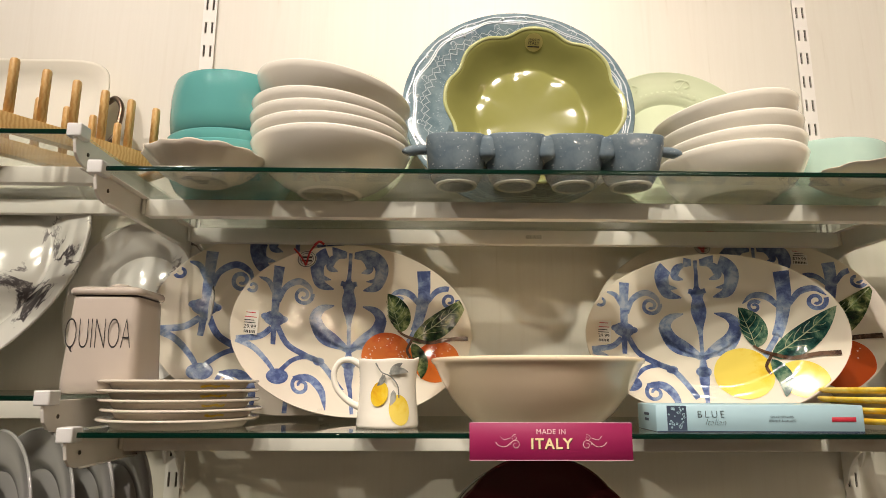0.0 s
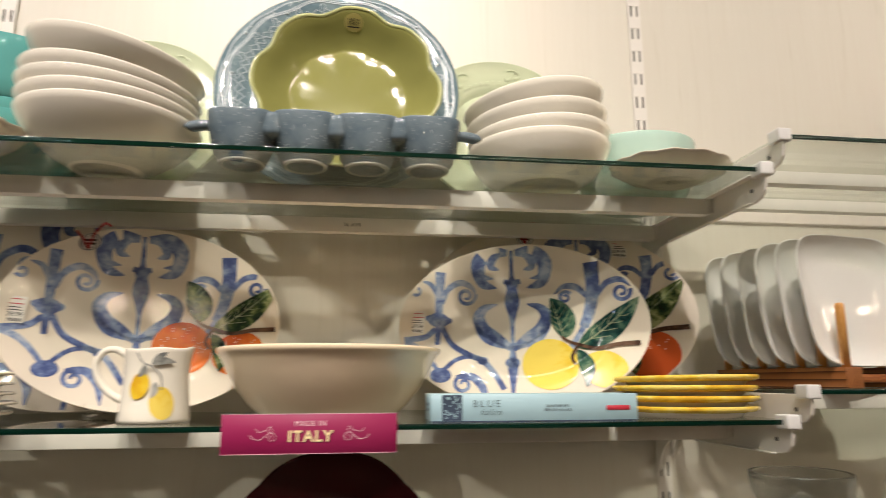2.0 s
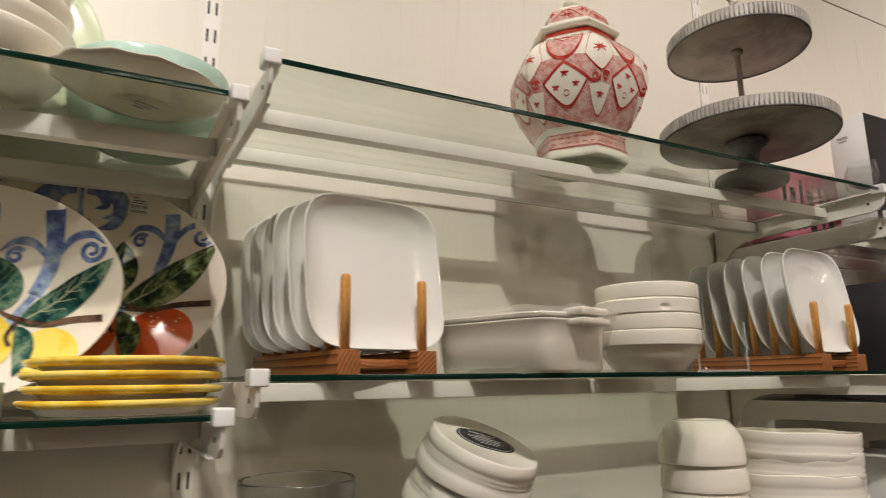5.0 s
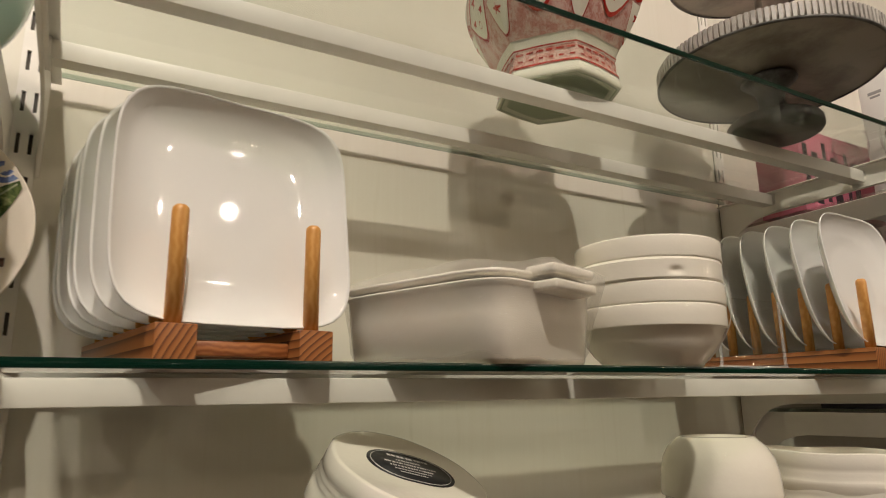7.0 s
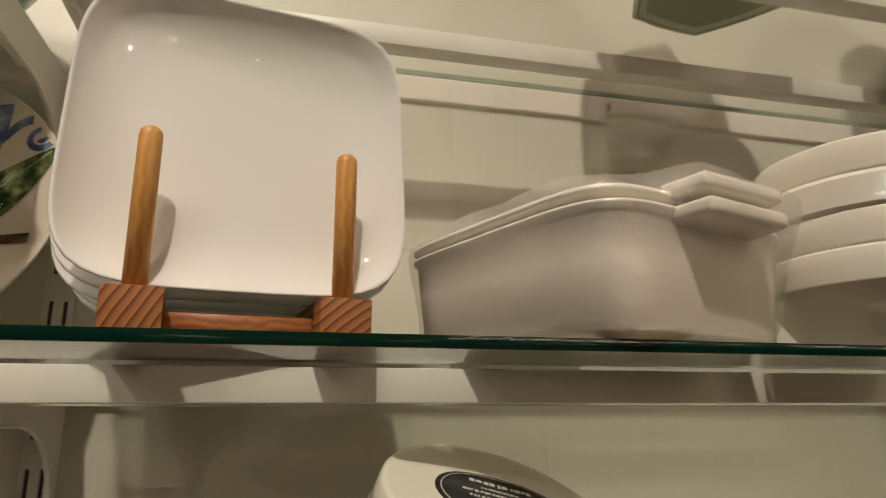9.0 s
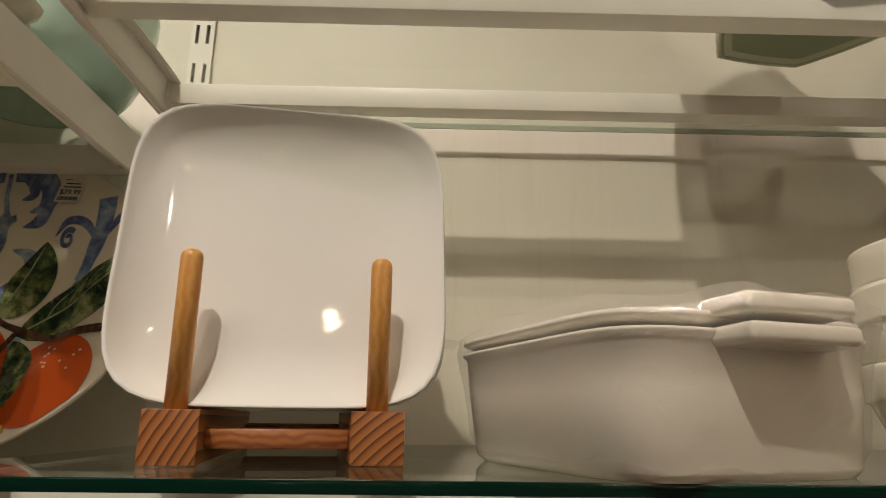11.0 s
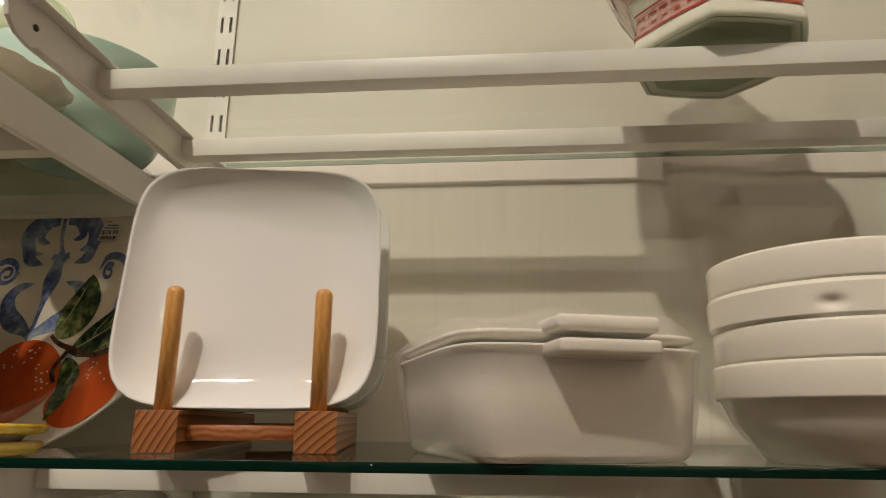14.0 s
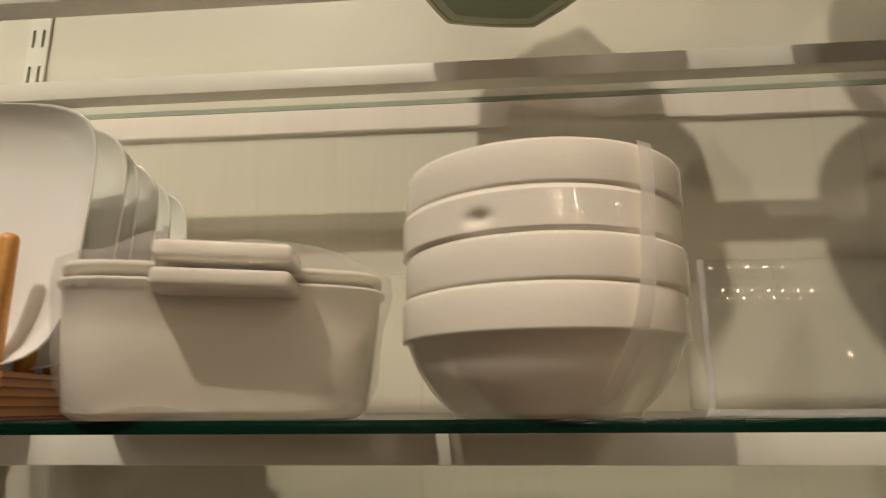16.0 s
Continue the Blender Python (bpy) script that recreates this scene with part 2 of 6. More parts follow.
M_IVORY = glazed("ivory_glaze", (0.78, 0.71, 0.60), 0.03, 0.03, 12, 0.10, peel=0.00008)
M_CREAMBOWL = glazed("buttermilk_glaze", (0.82, 0.69, 0.49), 0.03, 0.03, 12, 0.04, peel=0.00006)
M_TEAL = glazed("teal_glaze", (0.12, 0.375, 0.355), 0.035, 0.06, 10, 0.03)
M_GREEN = glazed("olive_green_glaze", (0.245, 0.245, 0.075), 0.085, 0.10, 9, 0.04)
M_GREENRIM = glazed("pale_green_rim", (0.42, 0.44, 0.20), 0.10, 0.06, 20, 0.04)
# Pale dots in the cup server's colour stand in for its small highlights.
M_STEEL = glint_flecked("slate_blue_glaze", (0.105, 0.145, 0.175), (0.17, 0.215, 0.24), (0.50, 0.54, 0.55), 210.0)
M_BLUEGREY = glint_flecked("grey_blue_glaze", (0.115, 0.175, 0.205), (0.20, 0.27, 0.29), (0.42, 0.48, 0.48), 150.0)
M_BLUELINE = glazed("pale_relief_edge", (0.40, 0.47, 0.50), 0.2, 0.12, 40, 0.0)
M_MINT = glazed("mint_glaze", (0.46, 0.64, 0.56), 0.10, 0.04, 10, 0.03)
M_PALEGREEN = glazed("pale_celadon_glaze", (0.55, 0.61, 0.42), 0.13, 0.06, 10, 0.04)
M_JADE = glazed("unglazed_jade_base", (0.42, 0.46, 0.33), 0.35, 0.05, 20, 0.05)
M_SIGN = glazed("magenta_card", (0.30, 0.012, 0.085), 0.45, 0.04, 25, 0.0)
M_SIGNEDGE = glazed("pale_pink_edge", (0.72, 0.42, 0.52), 0.45, 0.02, 25, 0.0)
M_GOLD = glazed("cream_yellow_print", (0.86, 0.72, 0.40), 0.5, 0.03, 40, 0.0)
M_PINKPRINT = glazed("pale_pink_print", (0.82, 0.58, 0.62), 0.5, 0.03, 40, 0.0)
M_BOX = glazed("pale_blue_card", (0.37, 0.55, 0.61), 0.42, 0.03, 20, 0.0)
M_BOXDARK = glazed("navy_print", (0.035, 0.055, 0.095), 0.5, 0.2, 60, 0.0)
M_REDPRINT = glazed("red_print", (0.50, 0.03, 0.05), 0.5, 0.05, 40, 0.0)
M_INK = glazed("black_print", (0.02, 0.018, 0.018), 0.5, 0.1, 40, 0.0)
M_GREYINK = glazed("grey_print", (0.12, 0.15, 0.17), 0.5, 0.1, 40, 0.0)
M_BLACKRED = glazed("dark_plum_print", (0.06, 0.004, 0.015), 0.5, 0.05, 40, 0.0)
M_PAPER = glazed("white_sticker_paper", (0.76, 0.73, 0.68), 0.5, 0.03, 40, 0.0)
M_YELLOW = painted("yellow_band_glaze", (0.66, 0.39, 0.03), (0.80, 0.55, 0.05), (0.85, 0.66, 0.15), 40, 0.08)
M_BLUE = painted("cobalt_wash", (0.075, 0.105, 0.25), (0.15, 0.20, 0.39), (0.28, 0.36, 0.53), 55, 0.08, (0.44, 0.49, 0.60))
M_ORANGE = painted("orange_wash", (0.50, 0.055, 0.012), (0.60, 0.10, 0.016), (0.70, 0.17, 0.028), 16, 0.14)
M_DEEPORANGE = painted("deep_orange_wash", (0.40, 0.032, 0.010), (0.50, 0.055, 0.013), (0.60, 0.095, 0.018), 16, 0.14)
M_LEMON = painted("lemon_wash", (0.70, 0.36, 0.02), (0.80, 0.55, 0.03), (0.87, 0.68, 0.13), 13, 0.12)
M_LEAF = painted("leaf_wash", (0.006, 0.020, 0.012), (0.025, 0.055, 0.024), (0.13, 0.17, 0.06), 75, 0.12, (0.33, 0.36, 0.17))
M_LEAFTEAL = painted("teal_leaf_wash", (0.005, 0.022, 0.022), (0.014, 0.060, 0.052), (0.07, 0.15, 0.10), 75, 0.12, (0.20, 0.27, 0.18))
M_DOT = painted("pale_dot_glaze", (0.78, 0.40, 0.22), (0.84, 0.55, 0.36), (0.86, 0.66, 0.50), 60)
M_VEIN = painted("leaf_vein", (0.16, 0.21, 0.11), (0.26, 0.31, 0.18), (0.40, 0.43, 0.28), 60)
M_TWIG = painted("twig_brown", (0.03, 0.015, 0.01), (0.06, 0.03, 0.02), (0.14, 0.08, 0.05), 90)
M_GREYLEAF = painted("grey_leaf_wash", (0.16, 0.17, 0.16), (0.30, 0.31, 0.28), (0.42, 0.42, 0.38), 90)
M_RED = painted("iron_red", (0.36, 0.022, 0.016), (0.46, 0.038, 0.028), (0.54, 0.085, 0.06), 60, 0.08)
M_PINK = painted("pink_wash", (0.58, 0.24, 0.20), (0.66, 0.36, 0.31), (0.74, 0.52, 0.46), 420, 0.08)
M_RIBBON = glazed("red_ribbon", (0.40, 0.015, 0.02), 0.5, 0.1, 60, 0.0)
M_BAMBOO = wood("bamboo", (0.64, 0.36, 0.11), (0.80, 0.55, 0.23), (60, 60, 6), "X")
M_CEDARBAR = wood("stained_pine_bar", (0.22, 0.06, 0.016), (0.40, 0.15, 0.045), (4, 60, 60), "Z")
M_DOWEL = wood("beech_dowel", (0.62, 0.28, 0.06), (0.74, 0.40, 0.12), (70, 70, 6), "X")


def ringed_pine():
    """Stained pine sawn near the heart: rings run round an axis beside the beam."""
    m, nt, b = nodes_of("stained_pine")
    tc = nt.nodes.new("ShaderNodeTexCoord")
    mp = nt.nodes.new("ShaderNodeMapping")
    mp.inputs["Location"].default_value = (-0.16, 0.0, 0.11)
    mp.inputs["Scale"].default_value = (1.0, 0.10, 1.0)
    nt.links.new(tc.outputs["Object"], mp.inputs["Vector"])
    w = nt.nodes.new("ShaderNodeTexWave")
    w.wave_type, w.rings_direction, w.wave_profile = "RINGS", "Y", "SAW"
    w.inputs["Scale"].default_value = 62.0
    w.inputs["Distortion"].default_value = 2.2
    w.inputs["Detail"].default_value = 3.0
    w.inputs["Detail Scale"].default_value = 0.35
    nt.links.new(mp.outputs["Vector"], w.inputs["Vector"])
    nt.links.new(ramp_of(nt, w.outputs["Fac"], [(0.05, (0.42, 0.17, 0.05)), (0.55, (0.33, 0.115, 0.03)), (0.95, (0.085, 0.022, 0.007))]), b.inputs["Base Color"])
    b.inputs["Roughness"].default_value = 0.38
    bump_of(nt, b, w.outputs["Fac"], 0.12, 0.0006)
    return m


M_CEDAR = ringed_pine()
M_GALV = painted("galvanised_grey", (0.25, 0.22, 0.185), (0.33, 0.295, 0.25), (0.42, 0.38, 0.32), 14, 0.45)
M_GALVRIB = painted("whitewashed_metal", (0.34, 0.32, 0.29), (0.43, 0.41, 0.375), (0.52, 0.50, 0.46), 50, 0.42)
M_GALVDARK = painted("dark_metal", (0.07, 0.07, 0.065), (0.12, 0.12, 0.115), (0.20, 0.20, 0.19), 30, 0.4)
M_MARBLE = marble("marbled_glaze")
M_BRONZE = glazed("aged_bronze", (0.18, 0.13, 0.09), 0.3, 0.2, 60, 0.1, 0.9)
M_MAROON = glazed("maroon_glaze", (0.045, 0.006, 0.008), 0.14, 0.1, 10, 0.03)
M_GREYPLATE = glazed("cool_grey_glaze", (0.40, 0.39, 0.385), 0.16, 0.04, 12, 0.03)
M_SMOKE = glass("smoked_glass", (0.74, 0.75, 0.73), 0.22)
M_STICKGREEN = glazed("gold_sticker", (0.42, 0.37, 0.12), 0.35, 0.05, 40, 0.0)
M_BLACKCARD = glazed("black_card", (0.018, 0.018, 0.021), 0.4, 0.1, 20, 0.0)
M_PINKCARD = glazed("pink_card", (0.52, 0.16, 0.22), 0.42, 0.08, 20, 0.0)
M_WHITECARD = glazed("white_card", (0.70, 0.69, 0.67), 0.42, 0.02, 20, 0.0)
M_GREYCARD = glazed("grey_card", (0.36, 0.36, 0.36), 0.42, 0.06, 20, 0.0)
M_FILM = film_wrap("shrink_film")
M_PLASTER = glazed("shop_wall_paint", (0.50, 0.42, 0.33), 0.75, 0.04, 3, 0.05)
M_CEIL = glazed("ceiling_paint", (0.75, 0.73, 0.68), 0.85, 0.03, 3, 0.05)
M_FOOT = glazed("unglazed_clay", (0.46, 0.44, 0.40), 0.6, 0.08, 40, 0.05)
M_LAMP, nt_lamp, b_lamp = nodes_of("lamp_glow")
b_lamp.inputs["Emission Color"].default_value = (1.0, 0.77, 0.53, 1)
b_lamp.inputs["Emission Strength"].default_value = 230.0
M_LAMPWIDE, nt_wide, b_wide = nodes_of("wide_lamp_glow")
b_wide.inputs["Emission Color"].default_value = (1.0, 0.78, 0.55, 1)
b_wide.inputs["Emission Strength"].default_value = 75.0
M_LAMPCOOL, nt_cool, b_cool = nodes_of("cool_lamp_glow")
b_cool.inputs["Emission Color"].default_value = (0.66, 0.80, 1.0, 1)
b_cool.inputs["Emission Strength"].default_value = 60.0
M_BULB, nt_bulb, b_bulb = nodes_of("frosted_bulb_glow")
b_bulb.inputs["Emission Color"].default_value = (1.0, 0.78, 0.55, 1)
b_bulb.inputs["Emission Strength"].default_value = 70.0
# Cream glaze darkened evenly to stand in for the shade around the canister.
M_CANISTER = glazed("shaded_cream_glaze", (0.56, 0.49, 0.42), 0.12, 0.04, 9, 0.04)
M_FLOOR = glazed("shop_floor_boards", (0.17, 0.105, 0.065), 0.45, 0.10, 4, 0.05)


# ---- mesh helpers ----
def mesh_of(name, verts, faces, smooth=True):
    me = bpy.data.meshes.new(name)
    me.from_pydata([tuple(v) for v in verts], [], faces)
    if smooth:
        me.polygons.foreach_set("use_smooth", [True] * len(me.polygons))
    me.update()
    return me


def part(name, data, material, parent=None, label="", m=None):
    """Link a mesh (or bmesh) as one object, under a thing or a part."""
    if isinstance(data, bmesh.types.BMesh):
        me = bpy.data.meshes.new(name)
        data.to_mesh(me)
        data.free()
        data = me
    if material and not data.materials:
        data.materials.append(material)
    ob = new(name, data)
    if parent:
        ob.parent = parent
    if m is not None:
        ob.matrix_basis = m
    if label:
        ob["label"] = label
    return ob


def thing(name, m, label, category, group="", kind=""):
    return tagged(place(new(name), m), label, category, group, kind)


def place(ob, m):
    ob.matrix_basis = m
    return ob


def auto_smooth(bm, angle=35):
    for f in bm.faces:
        f.smooth = True
    for e in bm.edges:
        if len(e.link_faces) == 2 and e.calc_face_angle() > radians(angle):
            e.smooth = False


def box_bm(x0, x1, y0, y1, z0, z1, bevel=0.0, seg=2):
    bm = bmesh.new()
    bmesh.ops.create_cube(bm, size=1.0, matrix=Matrix.Translation(((x0 + x1) / 2, (y0 + y1) / 2, (z0 + z1) / 2)) @ Matrix.Diagonal((x1 - x0, y1 - y0, z1 - z0, 1)))
    if bevel:
        bmesh.ops.bevel(bm, geom=bm.edges[:], offset=bevel, segments=seg, profile=0.6, affect="EDGES")
        auto_smooth(bm, 50)
    return bm


def lathe(profile, n=64, warp=None, hollow=True):
    """Turn a closed outline of (radius, height) round z. warp(angle, r, z) gives a changed (r, z)."""
    verts, faces, rings = [], [], []
    for r, z in profile:
        if r < 1e-5:
            rings.append([len(verts)])
            verts.append((0, 0, z))
        else:
            ring = []
            for i in range(n):
                a = 2 * math.pi * i / n
                rr, zz = warp(a, r, z) if warp else (r, z)
                ring.append(len(verts))
                verts.append((rr * math.cos(a), rr * math.sin(a), zz))
            rings.append(ring)
    for a, b in zip(rings, rings[1:]):
        for i in range(n):
            j = (i + 1) % n
            if len(a) == 1 and len(b) == 1:
                continue
            if len(a) == 1:
                faces.append((a[0], b[j], b[i]))
            elif len(b) == 1:
                faces.append((a[i], a[j], b[0]))
            else:
                faces.append((a[i], a[j], b[j], b[i]))
    return mesh_of("turned", verts, faces)


def curve_pts(ctrl, n=24):
    """Catmull-Rom through the control points."""
    p = [Vector(c) for c in ctrl]
    p = [p[0] * 2 - p[1]] + p + [p[-1] * 2 - p[-2]]
    out = []
    for k in range(1, len(p) - 2):
        a, b, c, d = p[k - 1:k + 3]
        for i in range(n):
            t = i / n
            out.append(0.5 * (2 * b + (c - a) * t + (2 * a - 5 * b + 4 * c - d) * t * t + (3 * b - a - 3 * c + d) * t ** 3))
    out.append(p[-2])
    return out


def tube(ctrl, radius, n=10, steps=8, closed=False):
    pts = curve_pts([Vector(c) for c in ctrl], steps)
    verts, faces = [], []
    side = None
    for k, p in enumerate(pts):
        d = (pts[min(k + 1, len(pts) - 1)] - pts[max(k - 1, 0)]).normalized()
        if side is None:
            side = d.orthogonal().normalized()
        side = (side - d * side.dot(d)).normalized()
        up = d.cross(side)
        r = radius(k / (len(pts) - 1)) if callable(radius) else radius
        for i in range(n):
            a = 2 * math.pi * i / n
            verts.append(p + (side * math.cos(a) + up * math.sin(a)) * r)
    for k in range(len(pts) - 1):
        for i in range(n):
            j = (i + 1) % n
            faces.append((k * n + i, k * n + j, (k + 1) * n + j, (k + 1) * n + i))
    faces.append(tuple(range(n))[::-1])
    faces.append(tuple((len(pts) - 1) * n + i for i in range(n)))
    return mesh_of("tube", verts, faces)


def bars_text(text, size, material, parent, m, name="lettering", thick=0.0002, spacing=1.0, shear=0.0, wide=1.0, thin=0.0, fit=0.0):
    """Raised print in the built-in font, centred, in the local xy plane facing +z."""
    cu = bpy.data.curves.new(name, "FONT")
    cu.body, cu.size, cu.align_x, cu.align_y, cu.extrude = text, size, "CENTER", "CENTER", thick
    cu.space_character, cu.shear, cu.offset = spacing, shear, thin
    tmp = bpy.data.objects.new("tmp", cu)
    scene.collection.objects.link(tmp)
    me = bpy.data.meshes.new_from_object(tmp.evaluated_get(bpy.context.evaluated_depsgraph_get()))
    bpy.data.objects.remove(tmp)
    if fit:
        xs = [v.co.x for v in me.vertices]
        wide = fit / (max(xs) - min(xs))
    for v in me.vertices:
        v.co.x *= wide
    me.materials.clear()
    return part(name, me, material, parent, "", m)


def ribbon(paths, surf, lift=0.0006, cross=4, keep=None, taper=None):
    """Flat brush strokes laid on a surface. Each path: points (u, v, half-width); surf(u, v) gives place and normal."""
    verts, faces = [], []
    for pts in paths:
        base = len(verts)
        ok = []
        for k, (u, v, w) in enumerate(pts):
            a, b = pts[max(k - 1, 0)], pts[min(k + 1, len(pts) - 1)]
            du, dv = b[0] - a[0], b[1] - a[1]
            ln = math.hypot(du, dv) or 1.0
            nu, nv = -dv / ln, du / ln
            good = True
            for c in range(cross + 1):
                s = 2 * c / cross - 1
                uu, vv = u + nu * w * s, v + nv * w * s
                if keep and not keep(uu, vv):
                    good = False
                p, nrm = surf(uu, vv)
                verts.append(p + nrm * lift)
            ok.append(good)
        for k in range(len(pts) - 1):
            if ok[k] and ok[k + 1]:
                for c in range(cross):
                    i = base + k * (cross + 1) + c
                    faces.append((i, i + cross + 1, i + cross + 2, i + 1))
    used = sorted({i for f in faces for i in f})
    idx = {o: n for n, o in enumerate(used)}
    return mesh_of("strokes", [verts[i] for i in used], [tuple(idx[i] for i in f) for f in faces])


def stroke_parts(name, paths, surf, material, parent, label="", lift=0.0006, cross=4, keep=None):
    """Each brush stroke as a part of its own."""
    for q in paths:
        me = ribbon([q], surf, lift, cross, keep)
        if len(me.polygons):
            part(name, me, material, parent, label)


def stroke(ctrl, w, n=10):
    """A stroke through (u, v) points; w: half-width, or a function of 0..1."""
    pts = curve_pts([Vector((c[0], c[1], 0)) for c in ctrl], n)
    last = len(pts) - 1
    return [(p.x, p.y, w(k / last) if callable(w) else w) for k, p in enumerate(pts)]


def blob(u, v, ru, rv, tilt=0.0, n=22):
    """A filled oval as one stroke along its long axis."""
    c, s = math.cos(tilt), math.sin(tilt)
    out = []
    for k in range(n + 1):
        a = math.pi * k / n
        x = -ru * math.cos(a)
        out.append((u + c * x, v + s * x, max(rv * math.sin(a), 0.0002)))
    return out


def leaf_stroke(a, b, w, bend=0.0, n=18):
    d = Vector((b[0] - a[0], b[1] - a[1], 0))
    side = Vector((-d.y, d.x, 0))
    out = []
    for k in range(n + 1):
        t = k / n
        p = Vector((a[0], a[1], 0)) + d * t + side * bend * math.sin(math.pi * t)
        out.append((p.x, p.y, max(w * math.sin(math.pi * t ** 0.8) ** 0.8, 0.0003)))
    return out


def spiral(u, v, r0, r1, a0, turns, w, n=40):
    out = []
    for k in range(n + 1):
        t = k / n
        a = a0 + turns * 2 * math.pi * t
        r = r0 + (r1 - r0) * t
        out.append((u + r * math.cos(a), v + r * math.sin(a), w * (1 - 0.35 * t)))
    return out


# ---- setting ----
def setting(name, bm, material, label):
    return tagged(part(name, bm, material), label, "setting", kind="structure")


X0, X1, BACK = -12.0, 20.0, -27.0
setting("wall_north", box_bm(X0, X1, 0.0, 0.12, 0.0, 2.672), M_WALL, "white-washed woodgrain laminate shop wall panel")
setting("wall_north_upper", box_bm(X0, X1, 0.0, 0.12, 2.678, 4.6), M_WALL, "white laminate upper wall panel above a seam")
setting("trim_seam", box_bm(X0, X1, 0.006, 0.11, 2.672, 2.678), M_SLOT, "thin dark joint between two wall panels")
setting("wall_south", box_bm(X0, X1, BACK - 0.1, BACK, 0.0, 4.6), M_PLASTER, "plain cream painted shop wall")
setting("wall_west", box_bm(X0 - 0.1, X0, BACK, 0.12, 0.0, 4.6), M_PLASTER, "plain cream painted side wall")
setting("wall_east", box_bm(X1, X1 + 0.1, BACK, 0.12, 0.0, 4.6), M_PLASTER, "plain cream painted side wall")
setting("floor", box_bm(X0 - 0.1, X1 + 0.1, BACK - 0.1, 0.12, -0.1, 0.0), M_FLOOR, "brown wooden shop floor")
setting("ceiling", box_bm(X0 - 0.1, X1 + 0.1, BACK - 0.1, 0.12, 4.6, 4.7), M_CEIL, "off-white painted shop ceiling")


def downlight(x, y):
    """Small recessed ceiling lamp: white ring and glowing lens."""
    t = thing("ceiling_lamp", pose(x, y, 4.6), "small round recessed ceiling lamp with a white ring", "lamp", "ceiling lamps")
    part("trim_ring", lathe([(0.046, -0.001), (0.046, -0.010), (0.056, -0.012), (0.070, -0.006), (0.072, -0.0005)], 32), M_METAL, t)
    part("lens", lathe([(0, -0.022), (0.010, -0.020), (0.017, -0.014), (0.020, -0.006), (0.020, -0.001), (0, -0.001)], 24), M_BULB, t, "glowing warm lens")


for ky, yy in enumerate((-5.2, -9.5, -15.0, -21.5)):
    for kx in range(7):
        downlight(-9.0 + 4.3 * kx + 1.6 * (ky % 2), yy)


def track_light(x0, x1, y, z, n, glow=None, big=1.0):
    """A hanging track with a row of small spot heads."""
    t = thing("track_light", pose(0, y, z), "long white ceiling track with a row of small spot heads", "lamp", "track lights")
    part("track", box_bm(x0, x1, -0.018, 0.018, 0.0, 0.03, 0.002, 1), M_METAL, t)
    for k in (0.1, 0.9):
        part("rod", box_bm(x0 + (x1 - x0) * k - 0.006, x0 + (x1 - x0) * k + 0.006, -0.006, 0.006, 0.03, 4.6 - z), M_METAL, t)
    for k in range(n):
        h = part("spot_head", lathe([(0.031, 0.006), (0.049, 0.0), (0.052, 0.002), (0.052, 0.09), (0.030, 0.11), (0, 0.11), (0, 0.10), (0.031, 0.10)], 20), M_METAL, t, "", pose(x0 + (x1 - x0) * (k + 0.5) / n, 0.02, -0.12, 50, 0, 0) @ Matrix.Scale(big, 4))
        part("lens", lathe([(0, 0.000), (0.016, 0.001), (0.030, 0.004), (0.030, 0.006), (0, 0.006)], 20), glow or M_LAMP, h, "glowing lens")


for yy, zz in ((-5.0, 3.05), (-6.6, 3.45), (-8.4, 3.95)):
    track_light(5.5, 12.5, yy, zz, 8)
for yy, zz in ((-13.0, 3.35), (-17.5, 3.05), (-22.0, 2.85)):
    track_light(-6.0, 8.0, yy, zz, 11)
track_light(2.2, 4.4, -6.3, 4.40, 5, M_LAMPWIDE, 1.8)
track_light(2.6, 6.6, -8.6, 4.35, 8, M_LAMPWIDE, 2.0)
track_light(2.4, 6.2, -9.9, 4.35, 7, M_LAMPWIDE, 2.0)
track_light(8.6, 11.0, -5.2, 4.35, 4, M_LAMPWIDE, 2.0)
track_light(-6.0, -4.0, -7.9, 4.35, 4, M_LAMPCOOL, 2.4)

BAY = 1.2192
PITCH, PHASE = 0.0515, 1.575


def standard(x):
    """Slotted wall upright: three strips bridged between pairs of slots."""
    t = thing("wall_upright", pose(x, 0, 0), "white slotted steel shelf upright fixed on the wall", "shelf upright", "wall uprights", "structure")
    w, s, d = 0.0137, 0.0064, 0.0021
    bm = bmesh.new()

    def add(xa, xb, za, zb):
        bmesh.ops.create_cube(bm, size=1, matrix=Matrix.Translation(((xa + xb) / 2, -0.0035, (za + zb) / 2)) @ Matrix.Diagonal((xb - xa, 0.003, zb - za, 1)))

    add(-w, -s - d, 0.3, 3.0)
    add(-s + d, s - d, 0.3, 3.0)
    add(s + d, w, 0.3, 3.0)
    k0 = round((0.35 - PHASE) / PITCH)
    prev = 0.3
    for k in range(k0, 28):
        z = PHASE + k * PITCH
        for sx in (-s, s):
            add(sx - d, sx + d, prev, z - 0.0125)
        prev = z + 0.0125
    for sx in (-s, s):
        add(sx - d, sx + d, prev, 3.0)
    part("slotted_face", bm, M_METAL, t)
    # Dark backing strip gives the slots their inner shade by colour.
    part("slot_shade_strip", box_bm(-w + 0.001, w - 0.001, -0.0019, -0.0004, 0.3, 3.0), M_SLOT, t, "dark strip that paints in the shade behind the slots")
    return t


for k in range(-1, 4):
    standard(k * BAY)


